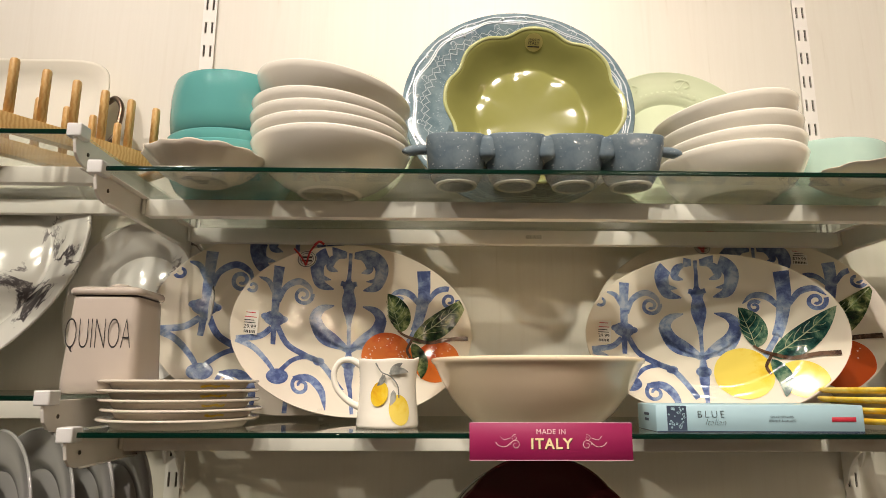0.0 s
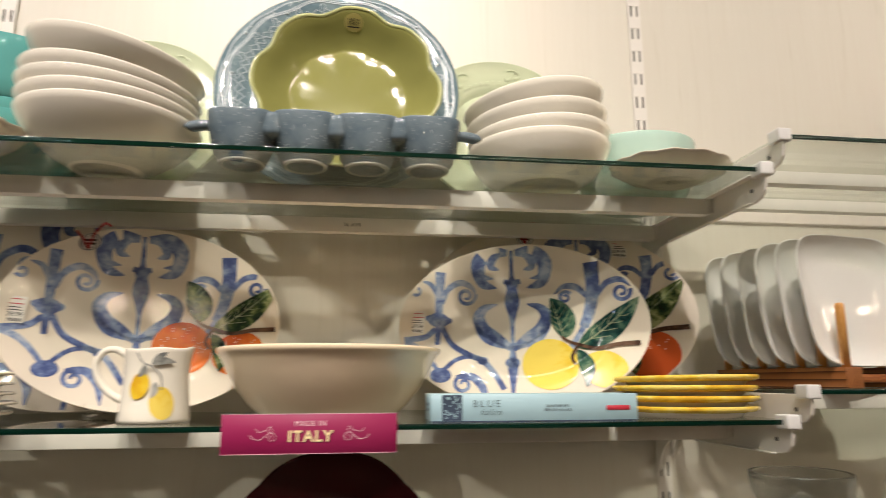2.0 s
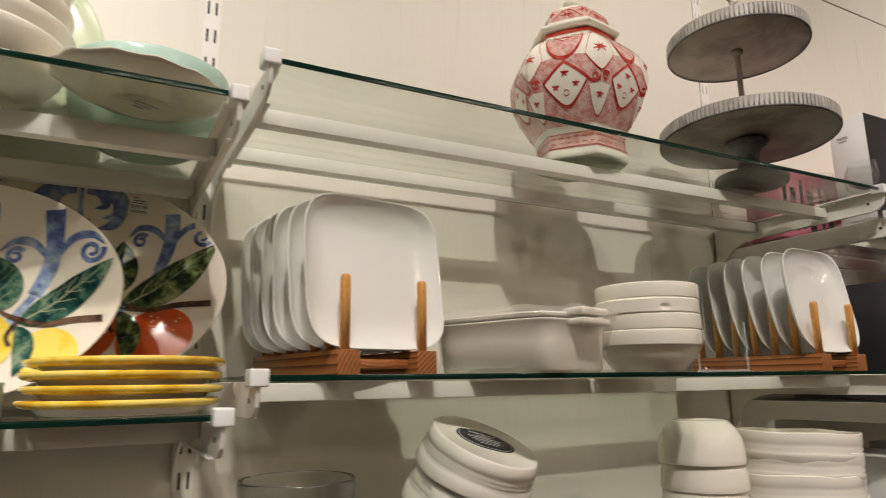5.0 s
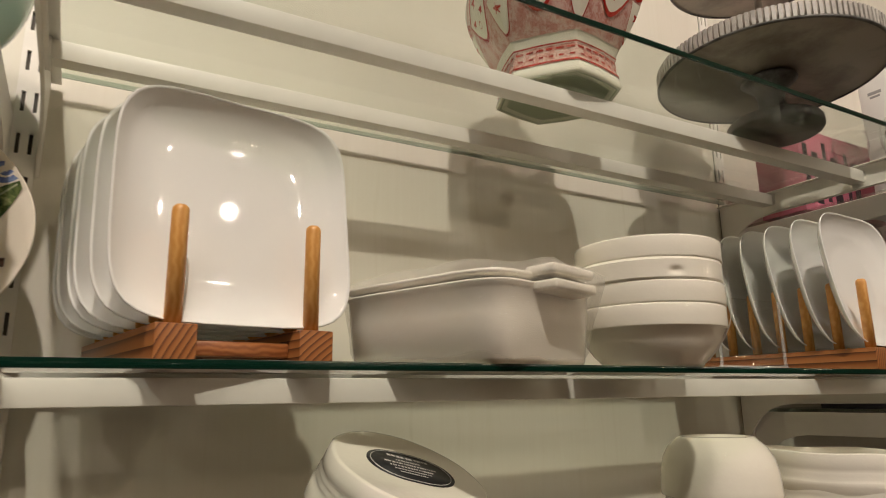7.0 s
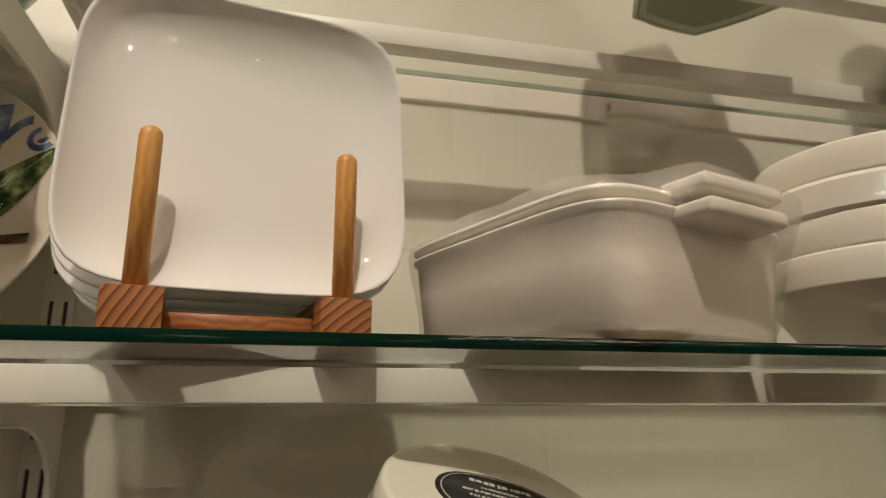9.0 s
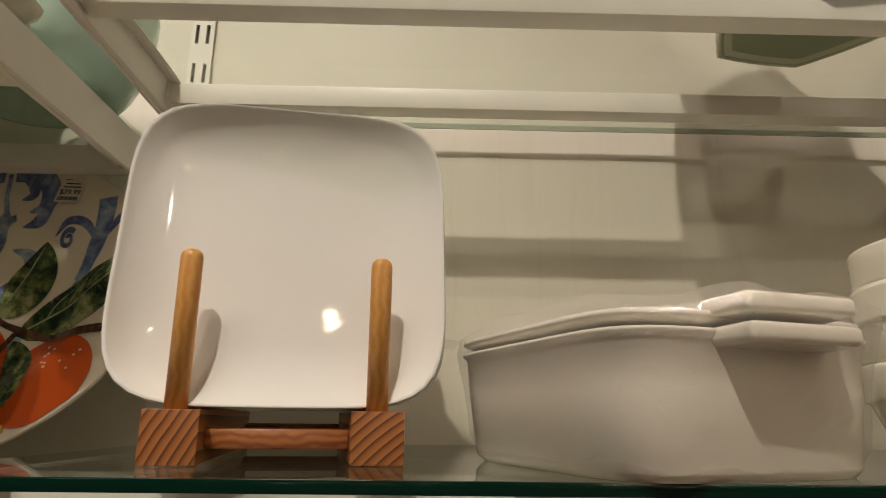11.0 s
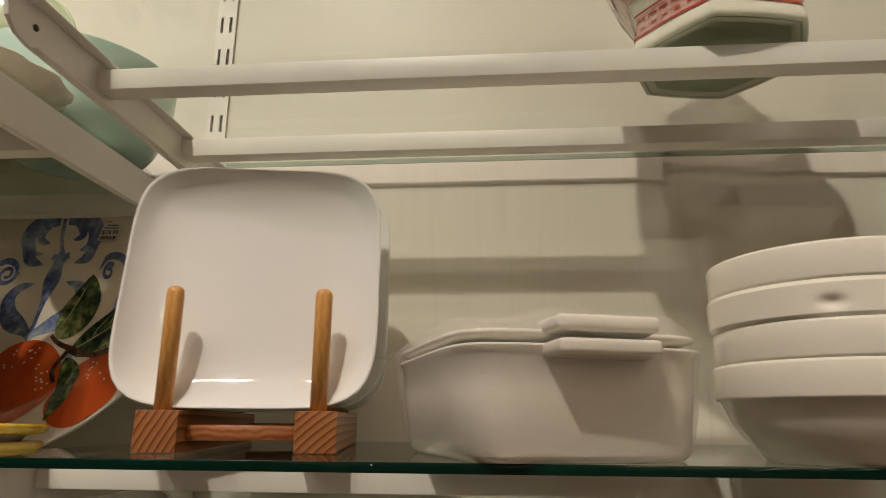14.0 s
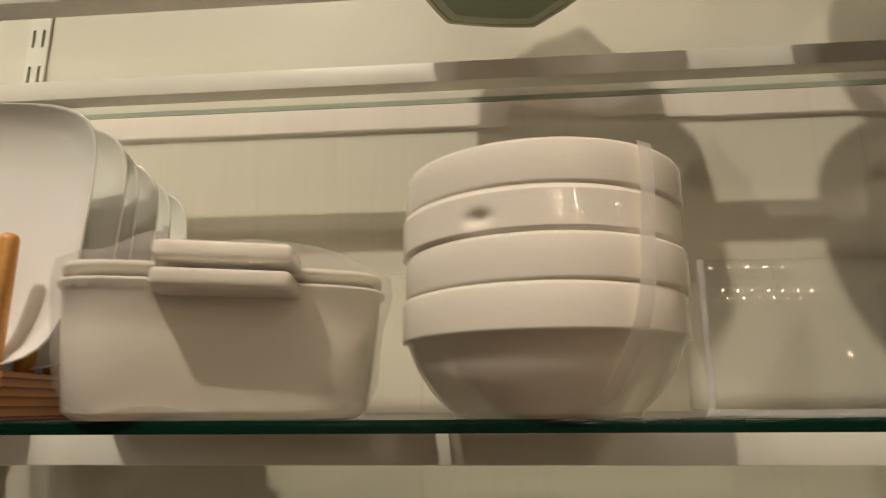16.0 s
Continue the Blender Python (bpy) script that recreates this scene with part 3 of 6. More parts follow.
def bracket(x, zg, side, low=0.0):
    """Shelf bracket at x, carrying glass whose underside is at zg; side: to which side the glass lies."""
    t = thing("shelf_bracket", pose(x, 0, zg), "white steel shelf bracket with a rounded nose and plastic clip", "shelf bracket", "shelf brackets")
    prof = [(-0.402, 0.006), (-0.404, -0.012), (-0.400, -0.026), (-0.390, -0.035), (-0.375, -0.038), (-0.110, -0.040), (-0.085, -0.043),
            (-0.062, -0.051), (-0.043, -0.064), (-0.028, -0.082), (-0.017, -0.104), (-0.008, -0.118), (-0.0055, -0.120), (-0.0055, 0.0), (-0.380, 0.0), (-0.385, 0.006)]
    h = 0.0022
    verts = [(-h, y, z) for y, z in prof] + [(h, y, z) for y, z in prof]
    n = len(prof)
    faces = [tuple(range(n)), tuple(range(2 * n - 1, n - 1, -1))] + [(i, i + n, (i + 1) % n + n, (i + 1) % n) for i in range(n)]
    me = mesh_of("plate", verts, faces, False)
    bm = bmesh.new()
    bm.from_mesh(me)
    bmesh.ops.recalc_face_normals(bm, faces=bm.faces)
    bmesh.ops.bevel(bm, geom=[e for e in bm.edges if abs(e.verts[0].co.x - e.verts[1].co.x) < 1e-6], offset=0.0006, segments=1, affect="EDGES")
    part("side_plate", bm, M_METAL, t)
    part("top_flange", box_bm(0.0022 if side > 0 else -0.013, 0.013 if side > 0 else -0.0022, -0.385, -0.006, -0.0022, -0.0004, 0.0005, 1), M_METAL, t)
    part("lower_lip", box_bm(0.0022 if side > 0 else -0.0075, 0.0075 if side > 0 else -0.0022, -0.372, -0.12, -0.0392, -0.0372, 0.0005, 1), M_METAL, t)
    bm = box_bm(-0.010, 0.010, -0.4085, -0.383, -0.006, 0.0125, 0.0025, 3)
    part("glass_clip", bm, M_CLIP, t, "white plastic glass clip")
    part("screw", lathe([(0, -0.0006), (0.0028, -0.0006), (0.0028, 0.0006), (0, 0.0006)], 12), M_SLOT, t, "dark screw hole", pose(0.0026, -0.372, -0.020, 0, 90, 0))
    part("screw", lathe([(0, -0.0006), (0.0028, -0.0006), (0.0028, 0.0006), (0, 0.0006)], 12), M_SLOT, t, "dark screw hole", pose(-0.0026, -0.372, -0.020, 0, 90, 0))
    return t


def rail(xa, xb, y, zg, lo=0.0285, hi=0.0025, depth=0.019):
    bm = box_bm(xa, xb, y, y + depth, zg - lo, zg - hi, 0.0018, 2)
    t = thing("shelf_rail", pose(0, 0, 0), "white painted steel rail hooked between two shelf brackets", "shelf rail", "shelf rails")
    part("bar", bm, M_METAL, t)
    for x, s in ((xa, 1), (xb, -1)):
        part("end_hook", box_bm(min(x - s * 0.006, x), max(x - s * 0.006, x), y - 0.001, y + 0.012, zg - lo + 0.0025, zg - hi + 0.0015, 0.0008, 1), M_METAL, t)
    return t


GT = 0.0060


def shelf(k, ztop, tint=""):
    """One bay's glass shelf with its two brackets and two rails; k: bay, ztop: upper face of the glass."""
    xa, xb = k * BAY + 0.017, (k + 1) * BAY - 0.015
    zg = ztop - GT
    bracket(xa, zg, 1)
    bracket(xb, zg, -1)
    if k == 1:
        up = ztop > 1.7
        rail(xa + 0.0035, xb - 0.0035, -0.290, zg, 0.030 if up else 0.0235, 0.009 if up else 0.002, 0.022)
        rail(xa + 0.0060, xb - 0.0060, -0.125, zg, 0.026 if up else 0.0235, 0.0045 if up else 0.002, 0.022)
    else:
        rail(xa + 0.0095, xb - 0.0095, -0.270, zg)
        rail(xa + 0.0095, xb - 0.0095, -0.082, zg)
    t = thing("glass_shelf", pose(0, 0, 0), "clear glass shelf with a dark green front edge on white brackets", "shelf", "glass shelves")
    p = part("glass_pane", box_bm(xa + 0.001, xb - 0.001, -0.3975, -0.024, zg, ztop), M_GLASS, t, "clear glass pane")
    e = part("front_edge", box_bm(xa + 0.011, xb - 0.011, -0.4005, -0.3977, zg - 0.0002, ztop + 0.0002, 0.0009, 2), M_EDGE, t, "polished dark green glass edge")
    e.visible_shadow = False
    part("back_edge", box_bm(xa + 0.011, xb - 0.011, -0.0238, -0.0222, zg - 0.0001, ztop + 0.0001), M_EDGEBACK, t, "pale ground glass edge")
    return t


Z1U, Z1L, Z2U, Z2L = 1.8175, 1.4795, 1.868, 1.517
Z0U, Z0L = 1.868, 1.523
Z1B, Z0B, Z2B, Z3U, Z3L, Z3B = 1.135, 1.195, 1.165, 1.822, 1.462, 1.11
for k, zs in ((-1, (Z0U, Z0L, Z0B)), (0, (Z1U, Z1L, Z1B)), (1, (Z2U, Z2L, Z2B)), (2, (Z3U, Z3L, Z3B))):
    for z in zs:
        shelf(k, z)
gl = thing("shelf_lettering", pose(0.640, -0.0822, Z1U - GT - 0.0155, 90, 0, 0), "small black printed word on a white shelf rail", "lettering")
bars_text("GLASS", 0.0085, M_INK, gl, pose(0, 0, 0.0001), "printed_word", spacing=1.25)


# ---- generic ware ----
def shell_profile(outer, th, floor=None):
    """Outer (r, z) outline from the middle of the base to the rim; adds a rounded lip and the inside."""
    inner = []
    n = len(outer)
    for k in range(n - 1, -1, -1):
        r, z = outer[k]
        a, b = outer[max(k - 1, 0)], outer[min(k + 1, n - 1)]
        dr, dz = b[0] - a[0], b[1] - a[1]
        ln = math.hypot(dr, dz) or 1
        inner.append((max(r - dz / ln * th, 0.0), z + dr / ln * th))
    r, z = outer[-1]
    lip = [(r - th * 0.15, z + th * 0.45), (r - th * 0.55, z + th * 0.65), (r - th * 0.95, z + th * 0.45)]
    fl = [p for p in inner if p[0] > 0.004]
    return outer + lip + fl + [(0, fl[-1][1])]


def bowl_outline(R, H, rb, p=1.0, q=1.0, n=12, foot=0.004):
    out = [(0, foot * 0.7), (rb * 0.86, foot * 0.7), (rb * 0.9, 0), (rb, 0), (rb * 1.0, foot)]
    for k in range(1, n + 1):
        s = k / n
        out.append((rb + (R - rb) * math.sin(s * math.pi / 2) ** p, foot + (H - foot) * (1 - math.cos(s * math.pi / 2)) ** q))
    return out


def plate_outline(R, H, rb, foot=0.003):
    return [(0, foot * 0.8), (rb * 0.93, foot * 0.8), (rb * 0.95, 0), (rb, 0), (rb * 1.02, foot), (rb + (R - rb) * 0.25, H * 0.45), (rb + (R - rb) * 0.55, H * 0.68), (R * 0.985, H * 0.93), (R, H)]


def ware(name, me, material, m, label, category, group=""):
    return tagged(part(name, me, material, None, "", m), label, category, group)


# ---- bay one, upper shelf ----
def tall_stack_bowl():
    return lathe(shell_profile([(0, 0.003), (0.038, 0.003), (0.040, 0), (0.046, 0), (0.050, 0.004), (0.070, 0.014), (0.093, 0.031), (0.108, 0.047), (0.1165, 0.060), (0.1205, 0.068)], 0.0045), 72)


me = tall_stack_bowl()
for zr, tilt, dx, dy, rz in ((1.883, 1.5, 0, 0, 0), (1.901, 2.5, -0.002, 0.001, 20), (1.918, 4.5, -0.004, 0.001, 50), (1.936, 6.5, -0.003, 0.002, 90), (1.975, 10, 0.001, 0.004, 130)):
    ware("serving_bowl", me, M_BISQUE, pose(0.302 + dx, -0.272 + dy, zr, 0, tilt, 0) @ pose(0, 0, -0.068, 0, 0, rz), "off-white stoneware serving bowl in a leaning stack on glass", "bowl", "stack of off-white bowls")
low = lathe(shell_profile([(0, 0.003), (0.052, 0.003), (0.055, 0), (0.062, 0), (0.065, 0.004), (0.085, 0.015), (0.100, 0.033), (0.108, 0.050), (0.111, 0.058)], 0.0045), 72)
for zr, tilt, dx, rz in ((1.877, -1.0, 0, 0), (1.897, -3.0, 0.001, 40), (1.922, -5.0, -0.002, 80), (1.952, -8.0, -0.006, 20)):
    ware("pasta_bowl", low, M_WHITE, pose(0.927 + dx, -0.252, zr, -1.0, tilt, 0) @ pose(0, 0, -0.058, 0, 0, rz), "white low pasta bowl in a tilted stack on glass", "bowl", "stack of white pasta bowls")
teal = lathe(shell_profile([(0, 0.003), (0.045, 0.003), (0.047, 0), (0.053, 0), (0.058, 0.004), (0.083, 0.010), (0.0945, 0.022), (0.0985, 0.045), (0.1000, 0.080), (0.0985, 0.104), (0.0965, 0.110)], 0.004), 72)
teal_low = lathe(shell_profile([(0, 0.003), (0.045, 0.003), (0.047, 0), (0.053, 0), (0.060, 0.004), (0.082, 0.020), (0.095, 0.045), (0.1005, 0.070), (0.101, 0.080)], 0.004), 72)
for mesh_t, zb, tilt in ((teal_low, Z1U, 0), (teal_low, Z1U + 0.016, 0.5), (teal, Z1U + 0.083, 2.0)):
    ware("teal_bowl", mesh_t, M_TEAL, pose(0.126, -0.188, zb + 0.0002, 0, tilt, 0) @ Matrix.Diagonal((1.05, 1.05, 1.0, 1)), "glossy teal glazed deep bowl stacked on the glass shelf", "bowl", "stack of teal bowls")


def scalloped(n, amp, wav=0.0, seed=1.0):
    def f(a, r, z):
        k = min(1.0, max(0.0, (r - 0.03) / 0.05))
        return r * (1 + k * amp * (math.sin(n * a + seed) + 0.4 * math.sin((2 * n + 3) * a + seed * 2))), z + k * wav * math.sin(n * a + 1.3 + seed)
    return f


dish = lathe(shell_profile([(0, 0.002), (0.030, 0.002), (0.032, 0), (0.036, 0), (0.040, 0.003), (0.055, 0.010), (0.069, 0.021), (0.077, 0.031), (0.083, 0.037)], 0.0035), 96, scalloped(13, 0.018, 0.0012))
for x, y, tilt, rz, sz in ((0.129, -0.325, (0, 0), 0, 0.95), (1.113, -0.312, (0, 0), 30, 0.62)):
    d = thing("scalloped_dish", pose(x, y, Z1U + 0.0004, tilt[0], tilt[1], rz) @ Matrix.Diagonal((1 if sz > 0.9 else 1.17, 1 if sz > 0.9 else 1.0, sz, 1)), "ivory dish with a ruffled rim on the glass shelf", "dish", "ruffled ivory dishes")
    part("dish_body", dish, M_IVORY, d)
    for i in range(3):
        part("stamp_mark", box_bm(-0.012 + 0.002 * i, 0.012 - 0.004 * i, -0.010 + i * 0.007, -0.007 + i * 0.007, 0.0008, 0.0018), M_GREYLEAF, d, "faded grey maker's stamp")
mint = lathe(shell_profile(bowl_outline(0.103, 0.104, 0.058, 0.75, 0.9), 0.0045), 80)
ware("mint_bowl", mint, M_MINT, pose(1.126, -0.158, Z1U + 0.0002), "pale mint glazed serving bowl beside a ruffled dish", "bowl")
pale = lathe(shell_profile(plate_outline(0.158, 0.020, 0.095), 0.005), 96)
for x, rz in ((0.270, 10), (0.906, 70)):
    t = thing("celadon_plate", pose(x, -0.075, Z1U + 0.158 * math.cos(radians(13)) + 0.001, 77, 0, 0) @ pose(0, 0, 0, 0, 0, rz), "pale celadon green embossed dinner plate leaning on the wall", "plate", "celadon plates")
    part("plate_body", pale, M_PALEGREEN, t)

    def rim_surf(a, r):
        return Vector((r * math.cos(a), r * math.sin(a), 0.0185 + (r - 0.112) * 0.11)), Vector((0, 0, 1))

    beads = []
    for k in range(60):
        a = 2 * math.pi * k / 60
        beads.append([(a - 0.018, 0.113, 0.0013), (a + 0.018, 0.113, 0.0013)])
    part("bead_border", ribbon(beads, rim_surf, 0.0012, 2), M_PALEGREEN, t)
    curls = []
    for k in range(8):
        a = 2 * math.pi * k / 8
        curls.append([(a + 0.24 * s, 0.131 + 0.011 * math.sin(s * 6.0), 0.0014) for s in [i / 14 for i in range(15)]])
        curls.append([(a + 0.1 * math.cos(q) + 0.12, 0.134 + 0.008 * math.sin(q), 0.0012) for q in [i * 0.4 for i in range(12)]])
    stroke_parts("relief_curl", curls, rim_surf, M_PALEGREEN, t, "", 0.0012, 2)


def blue_platter():
    R = 0.208
    prof = [(0.0, 0.004), (0.150, 0.004), (0.152, 0), (0.158, 0), (0.160, 0.006), (0.180, 0.016), (0.205, 0.021), (0.208, 0.0225), (0.2085, 0.025), (0.206, 0.0265), (0.180, 0.0235), (0.158, 0.0155), (0.140, 0.0115), (0.0, 0.0105)]
    t = thing("embossed_platter", pose(0.612, -0.0975, Z1U + R * math.cos(radians(9)) + 0.004, 81, 0, 0) @ pose(0, 0, 0, 0, 0, 8), "round grey-blue platter with raised folk pattern leaning on the wall", "platter")
    part("platter_body", lathe(prof, 96, lambda a, r, z: (r * (1 + 0.012 * math.cos(2 * a)), z)), M_BLUEGREY, t)

    def s(a, r):
        z = 0.0265 - max(0.0, 0.206 - r) * 0.115 if r > 0.18 else 0.0235 - (0.18 - r) * 0.36 if r > 0.158 else 0.0115
        return Vector((r * (1 + 0.012 * math.cos(2 * a)) * math.cos(a), r * (1 + 0.012 * math.cos(2 * a)) * math.sin(a), z)), Vector((0, 0, 1))

    lines = []
    ring = [i * 2 * math.pi / 240 for i in range(241)]
    for r, amp, n in ((0.199, 0.0012, 20), (0.190, 0.0035, 12), (0.1865, 0.0035, 12), (0.172, 0.0028, 60)):
        lines.append([(a, r + amp * math.sin(n * a), 0.0010 if n < 50 else 0.0008) for a in ring])
    stroke_parts("raised_line", lines, s, M_BLUELINE, t, "paler raised line", 0.0012, 2)
    zig = []
    for k in range(60):
        a = k * 2 * math.pi / 60
        zig.append([(a, 0.160, 0.0012), (a + 0.052, 0.169, 0.0012), (a + 0.105, 0.160, 0.0012)])
    part("zigzag_relief", ribbon(zig, s, 0.0012, 2), M_BLUELINE, t)
    arcs = []
    for k in range(30):
        a = k * 2 * math.pi / 30
        for q in (1.0, 0.6):
            arcs.append([(a + 0.085 * q * math.sin(w), 0.143 + 0.014 * q * math.cos(w), 0.0014) for w in [i * math.pi / 8 - math.pi / 2 for i in range(9)]])
    part("petal_relief", ribbon(arcs, s, 0.0012, 2), M_BLUELINE, t)
    curls = []
    for k in range(24):
        a = k * 2 * math.pi / 24
        up = 1 if k % 2 else -1
        curls.append([(a + 0.11 * q, 0.1945 + 0.0050 * up * math.sin(q * math.pi), 0.0009) for q in [i / 8 for i in range(9)]])
        curls.append([(a + 0.030 * math.cos(w) + 0.055, 0.1800 + 0.0042 * math.sin(w), 0.0008) for w in [i * 0.6 for i in range(9)]])
        curls.append([(a + 0.012 + 0.03 * q, 0.1725 + 0.010 * q, 0.0008) for q in (0, 0.5, 1)])
        curls.append([(a + 0.10 - 0.03 * q, 0.1725 + 0.010 * q, 0.0008) for q in (0, 0.5, 1)])
    stroke_parts("relief_curl", curls, s, M_BLUELINE, t, "", 0.0012, 2)
    for k in range(14):
        a = k * 2 * math.pi / 14 + 0.2
        p, _ = s(a, 0.195 if k % 2 else 0.182)
        part("raised_dot", lathe([(0, 0.0025), (0.0018, 0.0022), (0.0032, 0.0008), (0.0034, -0.001), (0, -0.001)], 12), M_BLUELINE, t, "", Matrix.Translation(p))
    return t


blue_platter()


def green_bowl():
    R = 0.158

    def lobes(a, r, z):
        k = min(1.0, max(0.0, (r - 0.07) / 0.08))
        w = 0.5 + 0.5 * math.cos(8 * a) - 0.11 * math.cos(16 * a) - 0.55
        return r * (1 + k * 0.062 * w), z + k * 0.006 * w

    prof = [(0, 0.003), (0.088, 0.003), (0.090, 0), (0.098, 0), (0.103, 0.004), (0.118, 0.012), (0.132, 0.027), (0.143, 0.042), (0.152, 0.052), (R, 0.0565), (R, 0.0600), (R - 0.003, 0.0612), (0.148, 0.0560), (0.138, 0.0455), (0.127, 0.0330), (0.115, 0.0220), (0.104, 0.0135), (0.1005, 0.0118), (0.098, 0.0122), (0.080, 0.0105), (0.055, 0.0088), (0.028, 0.0078), (0, 0.0075)]
    t = thing("scalloped_bowl", pose(0.628, -0.146, Z1U + 0.176, 80, 0, 0) @ pose(0, 0, 0, 0, 0, -5) @ Matrix.Scale(0.957, 4), "olive green scalloped serving bowl standing on edge, inside facing out", "bowl")
    part("bowl_body", lathe(prof, 128, lobes), M_GREEN, t)
    part("glazed_lip", lathe([(R - 0.006, 0.0598), (R - 0.0045, 0.0618), (R - 0.001, 0.0622), (R + 0.0006, 0.0600), (R - 0.001, 0.0578)], 128, lobes), M_GREENRIM, t, "paler green worn lip")
    disc = lathe([(0, 0.0), (0.0165, 0.0), (0.0165, 0.0004), (0, 0.0004)], 32)
    for f in disc.polygons:
        f.use_smooth = False
    st = part("sticker", disc, M_STICKGREEN, t, "round gold-green origin sticker", pose(0, 0, 0, 0, 0, 2) @ pose(0, 0.1385, 0.0462, 47, 0, 0))
    bars_text("MADE IN", 0.0052, M_INK, st, pose(0, 0.005, 0.0008), "lettering")
    bars_text("ITALY", 0.0080, M_INK, st, pose(0, -0.0015, 0.0008), "lettering")
    part("print_bar", box_bm(-0.011, 0.011, -0.0088, -0.0066, 0.0006, 0.0009), M_INK, st)
    return t


green_bowl()


def easel(x, y, z, w=0.05, label="clear acrylic plate easel holding a platter upright"):
    t = thing("plate_easel", pose(x, y, z), label, "plate easel", "clear plate easels")
    for s in (-1, 1):
        part("foot_arm", tube([(s * w, 0.045, 0.004), (s * w, 0.0, 0.003), (s * w, -0.028, 0.003), (s * w, -0.034, 0.010), (s * w, -0.034, 0.022)], 0.0028, 8, 5), M_ACRYL, t)
        part("back_arm", tube([(s * w, 0.045, 0.004), (s * w * 0.8, 0.052, 0.05)], 0.0028, 8, 5), M_ACRYL, t)
    part("cross_bar", tube([(-w, 0.040, 0.005), (0, 0.040, 0.005), (w, 0.040, 0.005)], 0.0028, 8, 5), M_ACRYL, t)
    return t


easel(0.628, -0.165, Z1U + 0.001)
easel(0.330, -0.215, Z1L + 0.001, 0.035)


def cup_tray():
    t = thing("four_cup_server", pose(0.618, -0.318, Z1U + 0.0004), "slate blue glazed server of four joined cups with end lugs", "serving dish")
    t.matrix_basis = t.matrix_basis @ Matrix.Diagonal((1.0, 1.0, 0.95, 1))
    outer = [(0.0, 0.004, 2.0), (0.023, 0.004, 2.0), (0.025, 0.0, 2.0), (0.029, 0.0, 2.0), (0.031, 0.004, 2.0), (0.0365, 0.012, 2.1), (0.0408, 0.026, 2.5), (0.0428, 0.042, 3.2), (0.0440, 0.056, 4.2), (0.0444, 0.0680, 4.8), (0.0440, 0.0700, 4.8), (0.0425, 0.0710, 4.8), (0.0412, 0.0702, 4.6), (0.0405, 0.0660, 4.2), (0.0385, 0.042, 2.5), (0.033, 0.016, 2.2), (0.020, 0.009, 2.0)]
    verts, faces, seg = [], [], 56
    for r, z, e in outer:
        for i in range(seg):
            a = 2 * math.pi * i / seg
            c, q = math.cos(a), math.sin(a)
            k = (abs(c) ** e + abs(q) ** e) ** (-1 / e)
            verts.append((max(r, 0.001) * k * c, max(r, 0.001) * k * q, z + (0.0006 * math.sin(3 * a) if z > 0.06 else 0.0)))
    for k in range(len(outer) - 1):
        for i in range(seg):
            j = (i + 1) % seg
            faces.append((k * seg + i, k * seg + j, (k + 1) * seg + j, (k + 1) * seg + i))
    faces.append(tuple((len(outer) - 1) * seg + i for i in range(seg)))
    cup = mesh_of("cup", verts, faces)
    for k in range(4):
        part("cup", cup, M_STEEL, t, "", pose((k - 1.5) * 0.0848, 0, 0.0006 * (k % 2)))
    for k in range(4):
        part("foot_ring", lathe([(0.0245, 0.0006), (0.0255, -0.0003), (0.0290, -0.0003), (0.0303, 0.0010), (0.0306, 0.0030), (0.0290, 0.0020), (0.0255, 0.0010)], 40), M_FOOT, t, "pale unglazed foot ring", pose((k - 1.5) * 0.0848, 0, 0.0006 * (k % 2)))
    for k in range(3):
        part("web", box_bm((k - 1) * 0.0848 - 0.0120, (k - 1) * 0.0848 + 0.0120, -0.0405, 0.0405, 0.034, 0.0695, 0.008, 3), M_STEEL, t)
    for s in (-1, 1):
        part("lug", tube([(s * 0.162, 0, 0.058), (s * 0.180, 0, 0.059), (s * 0.197, 0, 0.056), (s * 0.200, 0, 0.052)], lambda q: 0.0085 - 0.003 * abs(q - 0.5), 12, 5), M_STEEL, t, "worn dark end lug")
    return t


cup_tray()


# ---- painted platters ----
def K(cx, cy):
    return ((cx / 1.97 - 249) / 231, (180 - cy / 1.97) / 231)


def KP(*pts):
    return [K(a, b) for a, b in pts]


def mirror(pts, c=455):
    return [(2 * K(c, 0)[0] - u, v) for u, v in pts]


def taper(w0, w1):
    return lambda t: w0 + (w1 - w0) * t


def lens(w, e=0.006):
    return lambda t: max(e, w * math.sin(math.pi * min(1, t * 0.9 + 0.1)) ** 0.7)


